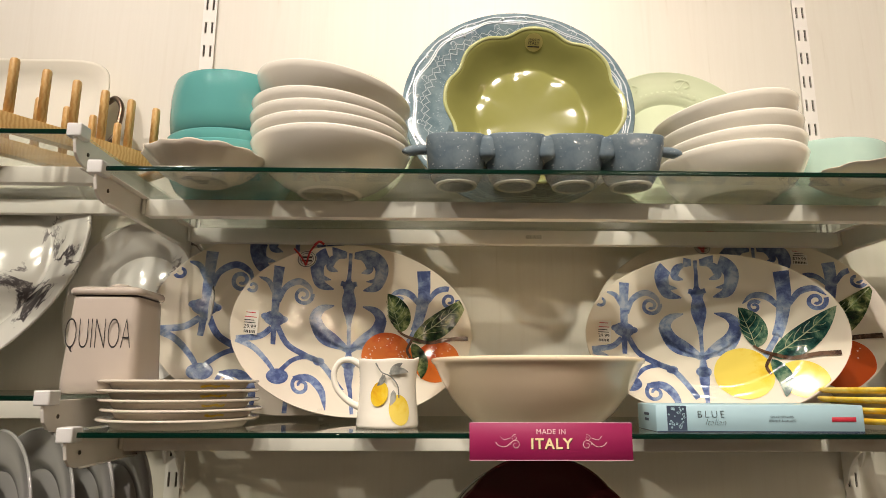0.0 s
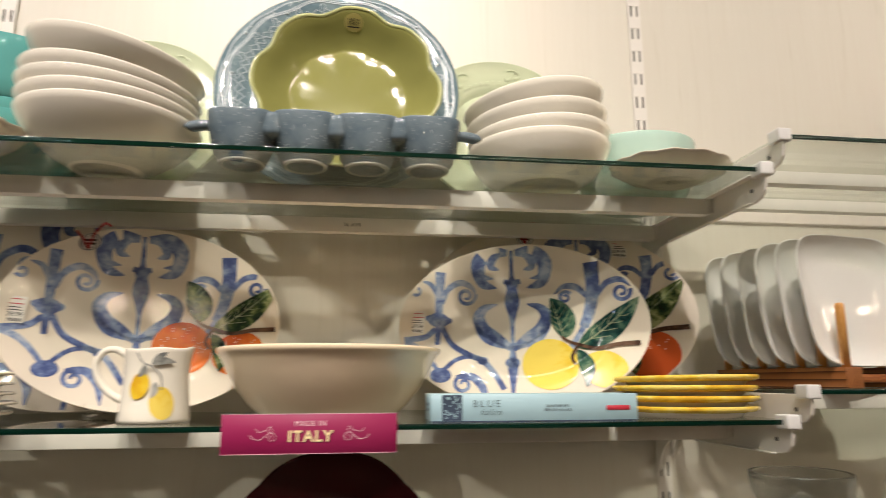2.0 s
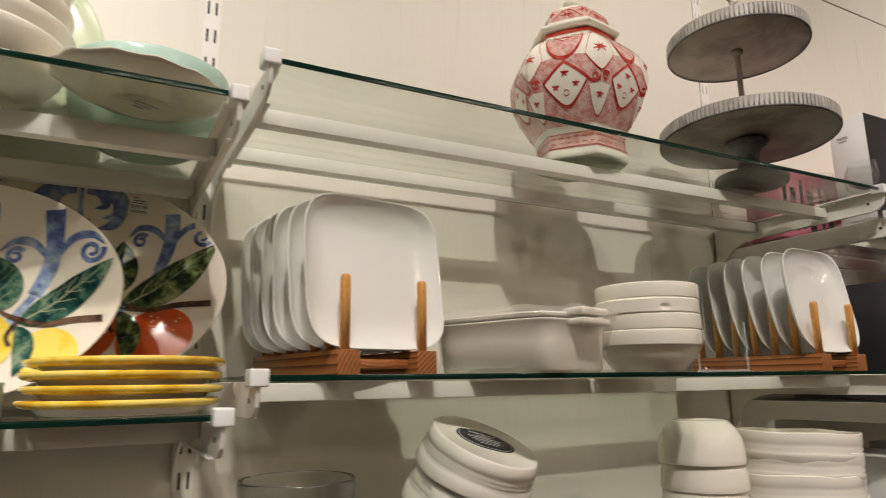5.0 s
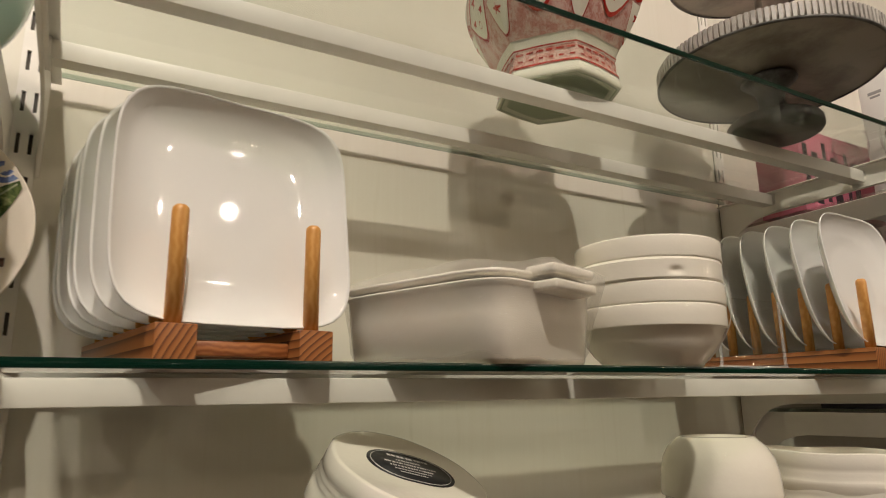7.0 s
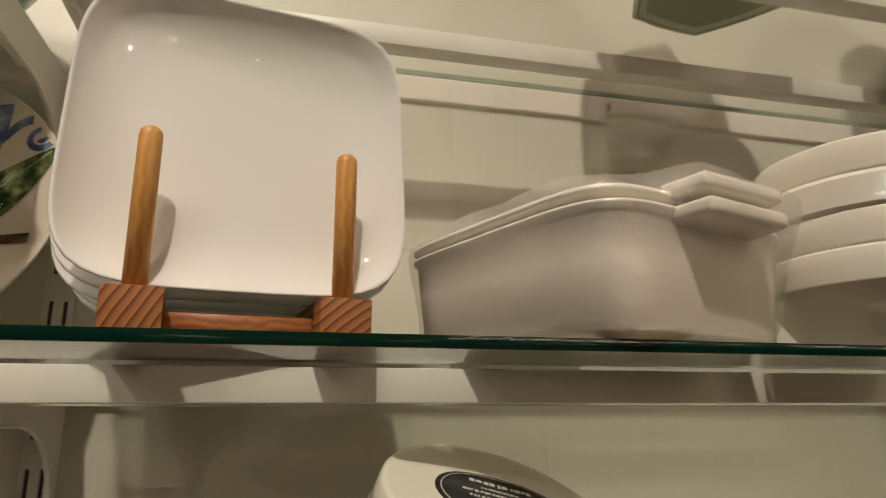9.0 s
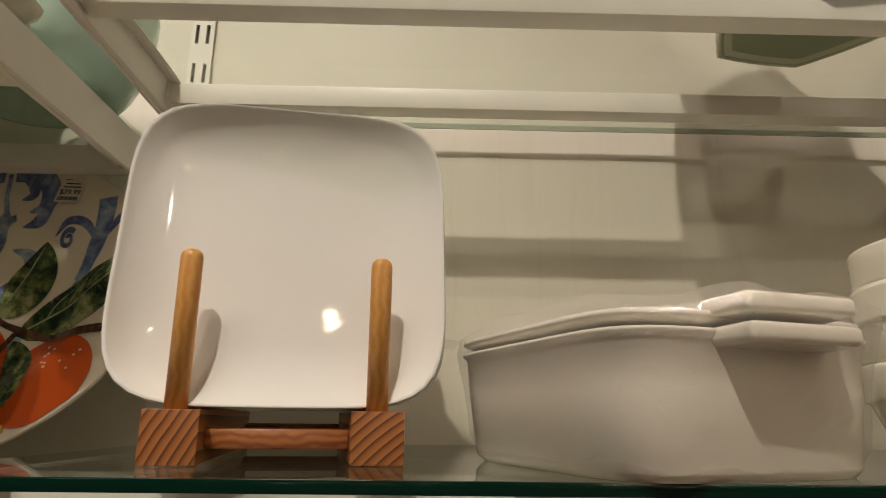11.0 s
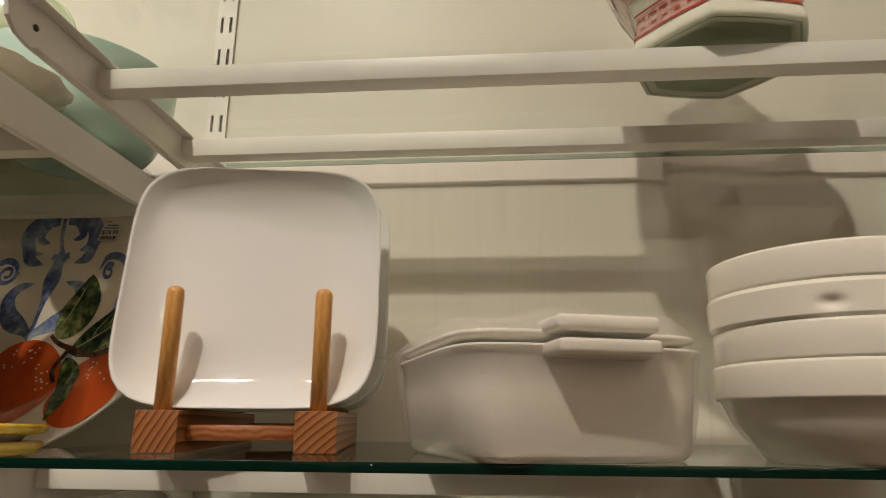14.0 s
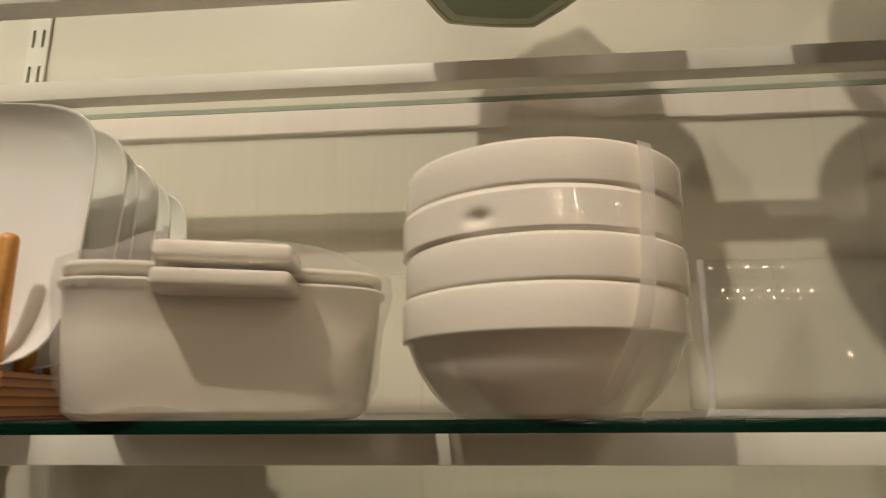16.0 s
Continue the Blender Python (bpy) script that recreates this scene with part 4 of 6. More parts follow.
def scrollwork():
    """The ironwork pattern of the platters, in half-widths of the platter."""
    col = lambda t: 0.018 + 0.035 * math.exp(-((t - 0.17) / 0.02) ** 2) + 0.055 * math.exp(-((t - 0.27) / 0.085) ** 2) + 0.03 * math.exp(-((t - 0.68) / 0.09) ** 2)
    p = [stroke(KP((455, 70), (456, 300), (455, 500), (457, 700)), col, 24)]
    side = KP((452, 440), (400, 400), (350, 365), (330, 320), (352, 285), (400, 270))
    barb = KP((440, 435), (370, 410), (335, 375), (308, 322))
    top = KP((440, 78), (372, 78), (330, 120), (345, 185), (398, 207))
    top2 = KP((412, 84), (386, 100), (378, 128), (408, 140))
    top3 = KP((345, 150), (355, 165), (385, 170))
    for q, w in ((side, lens(0.062)), (barb, lens(0.034)), (top, lens(0.070)), (top2, lens(0.040)), (top3, lens(0.022))):
        p.append(stroke(q, w))
        p.append(stroke(mirror(q), w))
    p.append(stroke(KP((425, 180), (455, 188), (487, 180)), 0.026))
    lp = lambda t: 0.052 - 0.03 * t
    p.append(stroke(KP((190, 120), (184, 220), (180, 330), (178, 425)), lp))
    for cx, cy, r in ((180, 330, 0.085), (150, 325, 0.04), (212, 330, 0.04), (345, 482, 0.045), (195, 540, 0.085), (455, 490, 0.06)):
        p.append(blob(*K(cx, cy), r, r * 0.85))
    p.append(stroke(KP((195, 268), (215, 215), (262, 188), (305, 205), (318, 240)), lens(0.030)))
    p.append(spiral(*K(283, 235), 0.078, 0.018, 0.2, -1.4, 0.020))
    p.append(stroke(KP((178, 250), (155, 200), (118, 185)), lens(0.024)))
    p.append(spiral(*K(98, 222), 0.052, 0.014, 1.2, 1.3, 0.018))
    p.append(stroke(KP((190, 350), (230, 420), (300, 462), (345, 482), (385, 525), (425, 590)), 0.027))
    p.append(stroke(KP((170, 365), (130, 398), (50, 412)), taper(0.026, 0.030)))
    p.append(stroke(KP((50, 412), (110, 440), (160, 490), (190, 535)), taper(0.030, 0.018)))
    p.append(stroke(KP((205, 520), (250, 478), (300, 466), (345, 480)), 0.021))
    p.append(spiral(*K(278, 572), 0.080, 0.018, 1.0, 1.35, 0.020))
    p.append(stroke(KP((250, 545), (310, 545), (350, 590), (362, 660)), lens(0.040)))
    p.append(stroke(KP((748, 125), (752, 220), (738, 300), (715, 360)), taper(0.070, 0.045)))
    p.append(stroke(KP((745, 265), (700, 215), (650, 205), (612, 235)), lens(0.030)))
    p.append(spiral(*K(652, 248), 0.052, 0.014, 0.6, 1.3, 0.018))
    p.append(stroke(KP((762, 255), (800, 205), (850, 195), (885, 222)), lens(0.030)))
    p.append(spiral(*K(852, 240), 0.072, 0.016, 0.3, -1.4, 0.021))
    p.append(stroke(KP((720, 350), (690, 400), (640, 470), (560, 560)), 0.026))
    return [[(u, v, w * 0.84) for u, v, w in q] for q in p]


def platter(x, y, zb, a, b, lean, yaw, fruit, shift, price, label, tagged_on=False, group="painted oval platters"):
    """Oval painted platter leaning back, resting with its lower rim at zb."""
    L = radians(lean)
    t = thing("oval_platter", pose(x, y, zb + b * math.cos(L), 90 - lean, 0, yaw), label, "platter", group)
    ratio = b / a

    def h(r):
        if r < 0.60:
            return 0.0
        if r < 0.76:
            q = (r - 0.60) / 0.16
            return 0.0105 * q * q * (3 - 2 * q)
        return 0.0105 + (r - 0.76) * 0.042

    def surf(u, v):
        r = math.hypot(u, v / ratio)
        p = Vector((u * a, v * a, h(r)))
        if r < 1e-4:
            return p, Vector((0, 0, 1))
        g = (h(r + 0.01) - h(r - 0.01)) / 0.02
        n = Vector((-g * u / r / a, -g * v / ratio ** 2 / r / a, 1)).normalized()
        return p, n

    rings, seg = [0, 0.2, 0.4, 0.56, 0.60, 0.64, 0.68, 0.72, 0.76, 0.80, 0.86, 0.92, 0.97, 0.992], 96
    verts, faces = [(0, 0, 0)], []
    for r in rings[1:]:
        for i in range(seg):
            q = 2 * math.pi * i / seg
            p, _ = surf(r * math.cos(q), r * ratio * math.sin(q))
            verts.append(p)
    rim = [(0.9985, h(0.99) + 0.0004), (1.0, h(0.99) - 0.0022), (0.994, h(0.99) - 0.0048), (0.80, h(0.80) - 0.005), (0.68, h(0.68) - 0.006), (0.62, -0.006), (0.60, -0.0085), (0.57, -0.0085), (0.56, -0.005), (0.2, -0.005)]
    for r, z in rim:
        for i in range(seg):
            q = 2 * math.pi * i / seg
            verts.append((r * a * math.cos(q), r * b * math.sin(q), z))
    verts.append((0, 0, -0.005))
    last = len(rings) - 1 + len(rim)
    for i in range(seg):
        j = (i + 1) % seg
        faces.append((0, 1 + i, 1 + j))
        for k in range(last - 1):
            o = 1 + k * seg
            faces.append((o + i, o + seg + i, o + seg + j, o + j))
        o = 1 + (last - 1) * seg
        faces.append((o + i, len(verts) - 1, o + j))
    part("platter_body", mesh_of("platter", verts, faces), M_IVORY, t, "glossy ivory oval platter")

    def keep(u, v):
        return math.hypot(u, v / ratio) < 0.985

    sx, sy, sc = shift
    work = [[(u * sc + sx, v * sc + sy, w * sc) for u, v, w in q] for q in scrollwork()]
    stroke_parts("painted_scroll", work, surf, M_BLUE, t, "", 0.0004, 4, keep)
    col, leafm, fx, fy, fs = fruit
    tip = 85 if col == M_DEEPORANGE else 0

    def F(cx, cy):
        u, v = K(cx, cy)
        return (u * fs + fx, v * fs + fy)

    def FP(*pts):
        return [F(*p) for p in pts]

    r1 = 0.222 * fs

    def inside(u, v):
        r = math.hypot(u, v / ratio)
        k = min(1.0, 0.983 / max(r, 1e-6))
        return surf(u * k, v * k)

    part("painted_fruit", ribbon([blob(*F(590, 498), r1, r1 * 0.93)], inside, 0.0010, 14), col, t, "painted ripe fruit")
    big = col != M_LEMON
    part("painted_fruit", ribbon([blob(*F(778, 518), 0.20 * fs, 0.17 * fs, 0.5) if big else blob(*F(778, 520), 0.178 * fs, 0.148 * fs, -0.25)], inside, 0.0008, 12), col, t, "painted cut fruit")
    if big:
        rd = random.Random(11)
        dots = []
        for _ in range(34):
            an, rr = rd.uniform(-0.3, 3.3), r1 * rd.uniform(0.30, 0.86) ** 0.7
            cu, cv = F(590, 498)
            dots.append(blob(cu + rr * math.cos(an), cv + rr * math.sin(an) * 0.93, 0.006, 0.005, 0, 5))
        for _ in range(12):
            cu, cv = F(790, 500)
            dots.append(blob(cu + rd.uniform(-0.07, 0.10), cv + rd.uniform(-0.02, 0.09), 0.006, 0.005, 0, 5))
        stroke_parts("glaze_dot", dots, inside, M_DOT, t, "", 0.0014, 2)
    part("painted_leaf", ribbon([leaf_stroke(F(645, 402), F(595 + tip, 250), 0.098 * fs, -0.12)], inside, 0.0012, 6), leafm, t, "painted green leaf")
    part("painted_leaf", ribbon([leaf_stroke(F(690, 436), F(912, 262), 0.100 * fs, -0.06)], inside, 0.0013, 6), leafm, t, "painted green leaf")
    part("painted_leaf", ribbon([leaf_stroke(F(688, 445), F(712, 585), 0.060 * fs, 0.14)], inside, 0.0014, 6), leafm, t, "painted green leaf")
    veins = [stroke(FP((640, 395), (622 + tip * 0.5, 330), (600 + tip * 0.95, 262)), 0.005), stroke(FP((695, 432), (800, 360), (900, 272)), 0.006)]
    for q in range(4):
        s = q / 4
        if tip:
            veins.append(stroke(FP((735 + 130 * s, 405 - 105 * s), (745 + 128 * s, 378 - 95 * s), (768 + 112 * s, 350 - 72 * s)), 0.0035, 4))
            continue
        veins.append(stroke(FP((634 + (tip * 0.75 - 24) * s, 375 - 90 * s), (660 + (tip * 0.75 - 28) * s, 345 - 88 * s), (672 + (tip * 0.75 - 38) * s, 318 - 70 * s)), 0.0035, 4))
        veins.append(stroke(FP((632 + (tip * 0.75 - 24) * s, 375 - 90 * s), (605 + (tip * 0.75 - 14) * s, 355 - 80 * s), (592 + (tip * 0.8 - 4) * s, 335 - 72 * s)), 0.0035, 4))
        veins.append(stroke(FP((735 + 130 * s, 405 - 105 * s), (745 + 128 * s, 378 - 95 * s), (768 + 112 * s, 350 - 72 * s)), 0.0035, 4))
        veins.append(stroke(FP((735 + 130 * s, 405 - 105 * s), (770 + 118 * s, 402 - 98 * s), (805 + 90 * s, 400 - 105 * s)), 0.0035, 4))
    stroke_parts("leaf_vein", [[(u, v, w * 0.65) for u, v, w in q] for q in veins], surf, M_VEIN, t, "", 0.0019, 2, keep)
    part("painted_twig", ribbon([stroke(FP((632, 395), (655, 412), (690, 425), (760, 442), (830, 432), (905, 430)), lambda q: 0.009 + 0.010 * q), stroke(FP((690, 428), (668, 470), (680, 500)), 0.012)], surf, 0.0021, 4, keep), M_TWIG, t, "painted brown twig")
    if price:
        pu, pv, text = price
        p, n = surf(pu, pv)
        s = part("price_sticker", box_bm(-0.014, 0.014, -0.019, 0.019, 0.0, 0.0004), M_PAPER, t, "white printed price sticker", Matrix.Translation(p + n * 0.0008) @ pose(0, 0, 0, 0, 0, -4))
        bars_text(text, 0.0085, M_INK, s, pose(0, -0.0075, 0.0006), "lettering")
        for i, (w, yy) in enumerate(((0.009, 0.015), (0.011, 0.008), (0.008, 0.003), (0.010, -0.001))):
            part("print_bar", box_bm(-w, w, yy - 0.0006, yy + 0.0006, 0.0004, 0.0007), M_REDPRINT if i < 2 else M_INK, s)
        for i in range(9):
            part("barcode_bar", box_bm(-0.011 + i * 0.0026, -0.0098 + i * 0.0026 + 0.0005 * (i % 2), -0.0172, -0.0128, 0.0004, 0.0007), M_INK, s)
    return t


platter(0.3315, -0.142, Z1L + 0.003, 0.199, 0.1415, 8, 19, (M_ORANGE, M_LEAF, 0.05, 0.10, 1.0), (0.02, 0.02, 1.0), (-0.86, 0.03, "$29.99"), "ivory oval platter painted with oranges and blue ironwork, leaning back")
platter(0.219, -0.066, Z1L + 0.001, 0.248, 0.170, 13, 4, (M_ORANGE, M_LEAF, 0.02, 0.03, 0.95), (0.05, 0.03, 1.02), None, "large ivory oval platter with blue ironwork, half hidden at the back")
platter(0.922, -0.142, Z1L + 0.003, 0.203, 0.1368, 9, -16, (M_LEMON, M_LEAFTEAL, 0.0, 0.0, 1.0), (0.0, 0.0, 1.0), (-0.86, 0.03, "$29.99"), "ivory oval platter painted with lemons and blue ironwork, leaning back")
platter(1.003, -0.0635, Z1L + 0.001, 0.250, 0.170, 15, -8, (M_DEEPORANGE, M_LEAF, 0.01, 0.045, 1.0), (0.25, 0.10, 0.76), (0.50, 0.50, "$39.99"), "large ivory oval platter painted with oranges, half hidden at the back")


def maker_tag(x, y, z, label):
    t = thing("hang_tag", pose(x, y, z, 72, 0, 0), label, "tag", "round hang tags")
    part("card", lathe([(0, 0), (0.0155, 0), (0.0155, 0.0006), (0, 0.0006)], 32), M_PAPER, t)
    part("printed_ring", lathe([(0.0135, 0.0006), (0.0146, 0.0006), (0.0146, 0.0009), (0.0135, 0.0009)], 32), M_INK, t)
    part("printed_ring", lathe([(0.0100, 0.0006), (0.0108, 0.0006), (0.0108, 0.0009), (0.0100, 0.0009)], 32), M_INK, t)
    for yy in (0.0030, -0.0030):
        part("print_bar", box_bm(-0.0085, 0.0085, yy - 0.0017, yy + 0.0017, 0.0006, 0.0009), M_INK, t)
    part("ribbon", tube([(0.0, -0.012, 0.0018), (-0.010, 0.004, 0.0028), (-0.022, 0.018, 0.0025)], 0.0016, 6, 6), M_RIBBON, t, "red ribbon tail")
    part("ribbon", tube([(0.0, -0.012, 0.0022), (0.004, 0.010, 0.0034), (0.012, 0.026, 0.003)], 0.0016, 6, 6), M_RIBBON, t, "red ribbon tail")
    part("ribbon_knot", tube([(0.010, 0.024, 0.003), (0.018, 0.030, 0.005), (0.026, 0.026, 0.004)], 0.0020, 6, 6), M_RIBBON, t, "frayed red ribbon knot")
    return t


maker_tag(0.254, -0.181, 1.735, "round paper tag on red ribbon hanging over an oval platter")
maker_tag(0.950, -0.068, 1.783, "round paper tag on red ribbon behind an oval platter")

# ---- bay one, lower shelf: things in front ----
cream_plate = lathe(shell_profile([(0, 0.003), (0.078, 0.003), (0.080, 0), (0.086, 0), (0.088, 0.003), (0.091, 0.008), (0.098, 0.0095), (0.104, 0.0098), (0.1055, 0.0112)], 0.0032), 72)
for k in range(5):
    dx = (0.0, 0.004, -0.001, -0.002, -0.003)[k]
    t = thing("salad_plate", pose(0.110 + dx, -0.290 + 0.002 * (k % 3), Z1L + 0.0002 + 0.0124 * k, 0, 0, 23 * k), "cream glazed salad plate in a stack of five on glass", "plate", "stack of cream salad plates")
    part("plate_body", cream_plate, M_IVORY, t)
    if k:
        a0 = -0.95 - radians(23 * k)
        sm = [[(a0 + 0.03 * i, 0.0055 + 0.0006 * math.sin(i * 0.9 + k), 0.0016 - 0.0005 * (i % 3 == 0)) for i in range(9 + 2 * k)]]
        part("yellow_brushmark", ribbon(sm, lambda a, z: (Vector(((0.0862 + z * 0.6) * math.cos(a), (0.0862 + z * 0.6) * math.sin(a), z)), Vector((math.cos(a), math.sin(a), -0.5))), 0.0005, 2), M_YELLOW, t, "yellow painted brush mark")
t = thing("lemon_patch", pose(0.085, -0.375, Z1L + 0.0002 + 0.0124 * 4 + 0.0146), "patch of yellow painted lemon on the top plate's rim", "painted mark")
part("yellow_petal", mesh_of("p", [(-0.014, 0.0, 0.0006), (0.004, -0.008, 0.0006), (0.012, -0.004, 0.0006), (0.002, 0.008, 0.0006)], [(0, 1, 2, 3)]), M_YELLOW, t)


def creamer():
    t = thing("lemon_creamer", pose(0.396, -0.292, Z1L + 0.0003), "white porcelain creamer jug painted with two lemons", "jug")

    def warp(a, r, z):
        k = max(0.0, (z - 0.05) / 0.045)
        lip = max(0.0, math.cos(a)) ** 8
        return r * (1 + 0.012 * math.sin(3 * a + z * 60) + 0.09 * k * lip), z + 0.004 * k * lip + 0.0010 * k * math.sin(4 * a)

    prof = shell_profile([(0, 0.003), (0.036, 0.003), (0.038, 0), (0.0425, 0), (0.0435, 0.004), (0.0420, 0.016), (0.0400, 0.036), (0.0388, 0.056), (0.0392, 0.074), (0.0405, 0.086), (0.0410, 0.090)], 0.0028)
    part("jug_body", lathe(prof, 64, warp), M_WHITE, t)
    part("handle", tube([(-0.036, 0, 0.082), (-0.052, 0, 0.091), (-0.068, 0, 0.088), (-0.076, 0, 0.072), (-0.071, 0, 0.052), (-0.055, 0, 0.035), (-0.038, 0, 0.026)], lambda q: 0.0052 - 0.001 * math.sin(math.pi * q), 12, 8), M_WHITE, t)

    def s(u, v):
        a = -math.pi / 2 + u / 0.042
        r = 0.0400 + 0.0028 * abs(v - 0.052) / 0.05 + 0.0009
        return Vector((r * math.cos(a), r * math.sin(a), v)), Vector((math.cos(a), math.sin(a), 0))

    part("painted_lemon", ribbon([blob(-0.009, 0.045, 0.0165, 0.0120, 1.3)], s, 0.0005, 8), M_LEMON, t, "painted yellow lemon")
    part("painted_lemon", ribbon([blob(0.019, 0.0240, 0.0200, 0.0145, 1.75)], s, 0.0005, 8), M_LEMON, t, "painted yellow lemon")
    part("painted_leaf", ribbon([leaf_stroke((0.004, 0.072), (0.032, 0.074), 0.0045, 0.1), leaf_stroke((0.006, 0.070), (0.022, 0.086), 0.0045, 0.1), leaf_stroke((-0.002, 0.070), (-0.012, 0.056), 0.004, 0.1), leaf_stroke((0.010, 0.050), (0.006, 0.030), 0.004, 0.1)], s, 0.0008, 4), M_GREYLEAF, t, "painted grey leaf")
    part("painted_stem", ribbon([stroke([(-0.014, 0.086), (-0.006, 0.074), (0.006, 0.068), (0.016, 0.056), (0.018, 0.040)], 0.0008), stroke([(-0.004, 0.072), (-0.008, 0.060)], 0.0008)], s, 0.0009, 2), M_GREYLEAF, t, "painted stem")
    return t


creamer()
ware("mixing_bowl", lathe(shell_profile([(0, 0.004), (0.078, 0.004), (0.082, 0), (0.092, 0), (0.097, 0.005), (0.112, 0.018), (0.129, 0.040), (0.142, 0.062), (0.1495, 0.078), (0.1545, 0.0865), (0.1575, 0.0885), (0.1585, 0.0925)], 0.005), 96), M_CREAMBOWL, pose(0.615, -0.228, Z1L + 0.0003), "wide ivory glazed mixing bowl on the glass shelf", "bowl")


def shelf_sign():
    t = thing("shelf_sign", pose(0.6015, -0.4125, 1.4715, 90, 0, 0), "magenta shelf sign with cream lettering clipped to the glass edge", "sign")
    part("card", box_bm(-0.0985, 0.0985, -0.0215, 0.0215, -0.001, 0.001, 0.0003, 1), M_SIGN, t)
    part("card_edge", box_bm(-0.0985, 0.0985, 0.0215, 0.0222, -0.0012, 0.0012), M_SIGNEDGE, t, "pale cut card edge")
    part("card_edge", box_bm(-0.0985, 0.0985, -0.0222, -0.0215, -0.0012, 0.0012), M_SIGNEDGE, t, "pale cut card edge")
    bars_text("MADE IN", 0.0084, M_PINKPRINT, t, pose(0, 0.0110, 0.0012), "lettering", 0.0002, 1.1)
    sh = bars_text("ITALY", 0.0172, M_BLACKRED, t, pose(0.0008, -0.0042, 0.0011), "letter_shadow", 0.0001, 1.15, 0.0, 1.0, 0.0005)
    bars_text("ITALY", 0.0172, M_GOLD, t, pose(0, -0.0033, 0.0014), "lettering", 0.0002, 1.15, 0.0, 1.0, 0.0004)
    flat = lambda u, v: (Vector((u, v, 0.001)), Vector((0, 0, 1)))
    for s in (-1, 1):
        sw = [[(s * (0.045 + u), v, w) for u, v, w in q] for q in (spiral(-0.002, -0.004, 0.006, 0.0018, 0, 1.3, 0.0006), spiral(-0.001, 0.004, 0.004, 0.001, 2, -1.2, 0.0005), stroke([(0.002, 0.0), (0.010, -0.006), (0.018, -0.005), (0.022, -0.001)], 0.0006), stroke([(0.004, 0.004), (0.012, 0.002), (0.016, 0.006)], 0.0005))]
        part("swirl", ribbon([[(u, v, w * 0.5) for u, v, w in q] for q in sw], flat, 0.0003, 2), M_PINKPRINT, t, "pale pink printed flourish")
    part("clip", box_bm(-0.030, 0.030, 0.006, 0.0085, -0.0125, -0.001), M_ACRYL, t, "clear plastic clip")
    return t


shelf_sign()


def server_box():
    t = thing("server_box", pose(0.878, -0.3365, Z1L + 0.0003, 0, 0, -1.0), "pale blue gift box for salad servers lying on glass", "box")
    part("carton", box_bm(-0.133, 0.133, -0.038, 0.040, 0, 0.0335, 0.0007, 1), M_BOX, t)
    part("carton_foot", box_bm(-0.1325, 0.1325, -0.0382, 0.040, -0.0002, 0.0012), M_BOXDARK, t, "dark lower edge")
    f = Matrix.Translation((0, -0.0382, 0.0170)) @ pose(0, 0, 0, 90, 0, 0)
    panel = part("floral_panel", box_bm(-0.0125, 0.0125, -0.0155, 0.0155, 0, 0.0003), M_BOXDARK, t, "dark navy floral printed panel", f @ Matrix.Translation((-0.1065, 0, 0)))
    flat = lambda u, v: (Vector((u, v, 0.0003)), Vector((0, 0, 1)))
    rnd = random.Random(5)
    fl = []
    for k in range(26):
        u, v, r = rnd.uniform(-0.010, 0.010), rnd.uniform(-0.013, 0.013), rnd.uniform(0.0008, 0.0024)
        fl.append(spiral(u, v, r, r * 0.3, rnd.uniform(0, 6), 1.1, 0.0004, 12))
    part("floral_print", ribbon(fl, flat, 0.0002, 2), M_BOX, panel, "pale blue floral tracery")
    bars_text("BLUE", 0.0125, M_INK, t, f @ Matrix.Translation((-0.063, 0.0045, 0.0003)), "lettering", 0.0001, 1.4, 0.0, 1.0, -0.00025)
    bars_text("Italian", 0.0115, M_INK, t, f @ Matrix.Translation((-0.058, -0.0055, 0.0003)), "lettering", 0.0001, 1.0, 0.35, 1.0, -0.00025)
    bars_text("SALAD SERVERS", 0.0042, M_GREYINK, t, f @ Matrix.Translation((0.028, 0.0018, 0.0003)), "lettering", 0.0001)
    bars_text("SERVICE À SALADE", 0.0042, M_GREYINK, t, f @ Matrix.Translation((0.028, -0.0032, 0.0003)), "lettering", 0.0001)
    part("maker_mark", box_bm(-0.0155, 0.0155, -0.0028, 0.0028, 0, 0.0003, 0.0001, 1), M_REDPRINT, t, "plain red maker's mark", f @ Matrix.Translation((0.107, -0.001, 0.0002)))
    g = Matrix.Translation((-0.1332, 0.0, 0.0170)) @ pose(0, 0, 0, 90, 0, -90)
    for i, w in enumerate((0.010, 0.008)):
        part("print_bar", box_bm(-w, w, 0.002 - i * 0.007, 0.0055 - i * 0.007, 0, 0.0003), M_BOXDARK, t, "", g)
    return t


server_box()
rim_plate = lathe(shell_profile([(0, 0.003), (0.070, 0.003), (0.072, 0), (0.078, 0), (0.080, 0.003), (0.086, 0.009), (0.093, 0.0105), (0.0965, 0.0115)], 0.003), 72)
rim_band = lathe([(0.0860, 0.0132), (0.0945, 0.0152), (0.0972, 0.0156), (0.0992, 0.0138), (0.0988, 0.0105), (0.0955, 0.0080), (0.0890, 0.0070)], 72)
for k in range(4):
    t = thing("rimmed_plate", pose(1.1185 + (0, 0.003, 0.001, 0.004)[k], -0.288, Z1L + 0.0002 + 0.0135 * k, 0, 0.3 * k, 40 * k), "ivory plate with a broad yellow rim in a stack of four", "plate", "stack of yellow-rimmed plates")
    part("plate_body", rim_plate, M_IVORY, t)
    part("yellow_rim", rim_band, M_YELLOW, t, "hand-painted yellow rim")


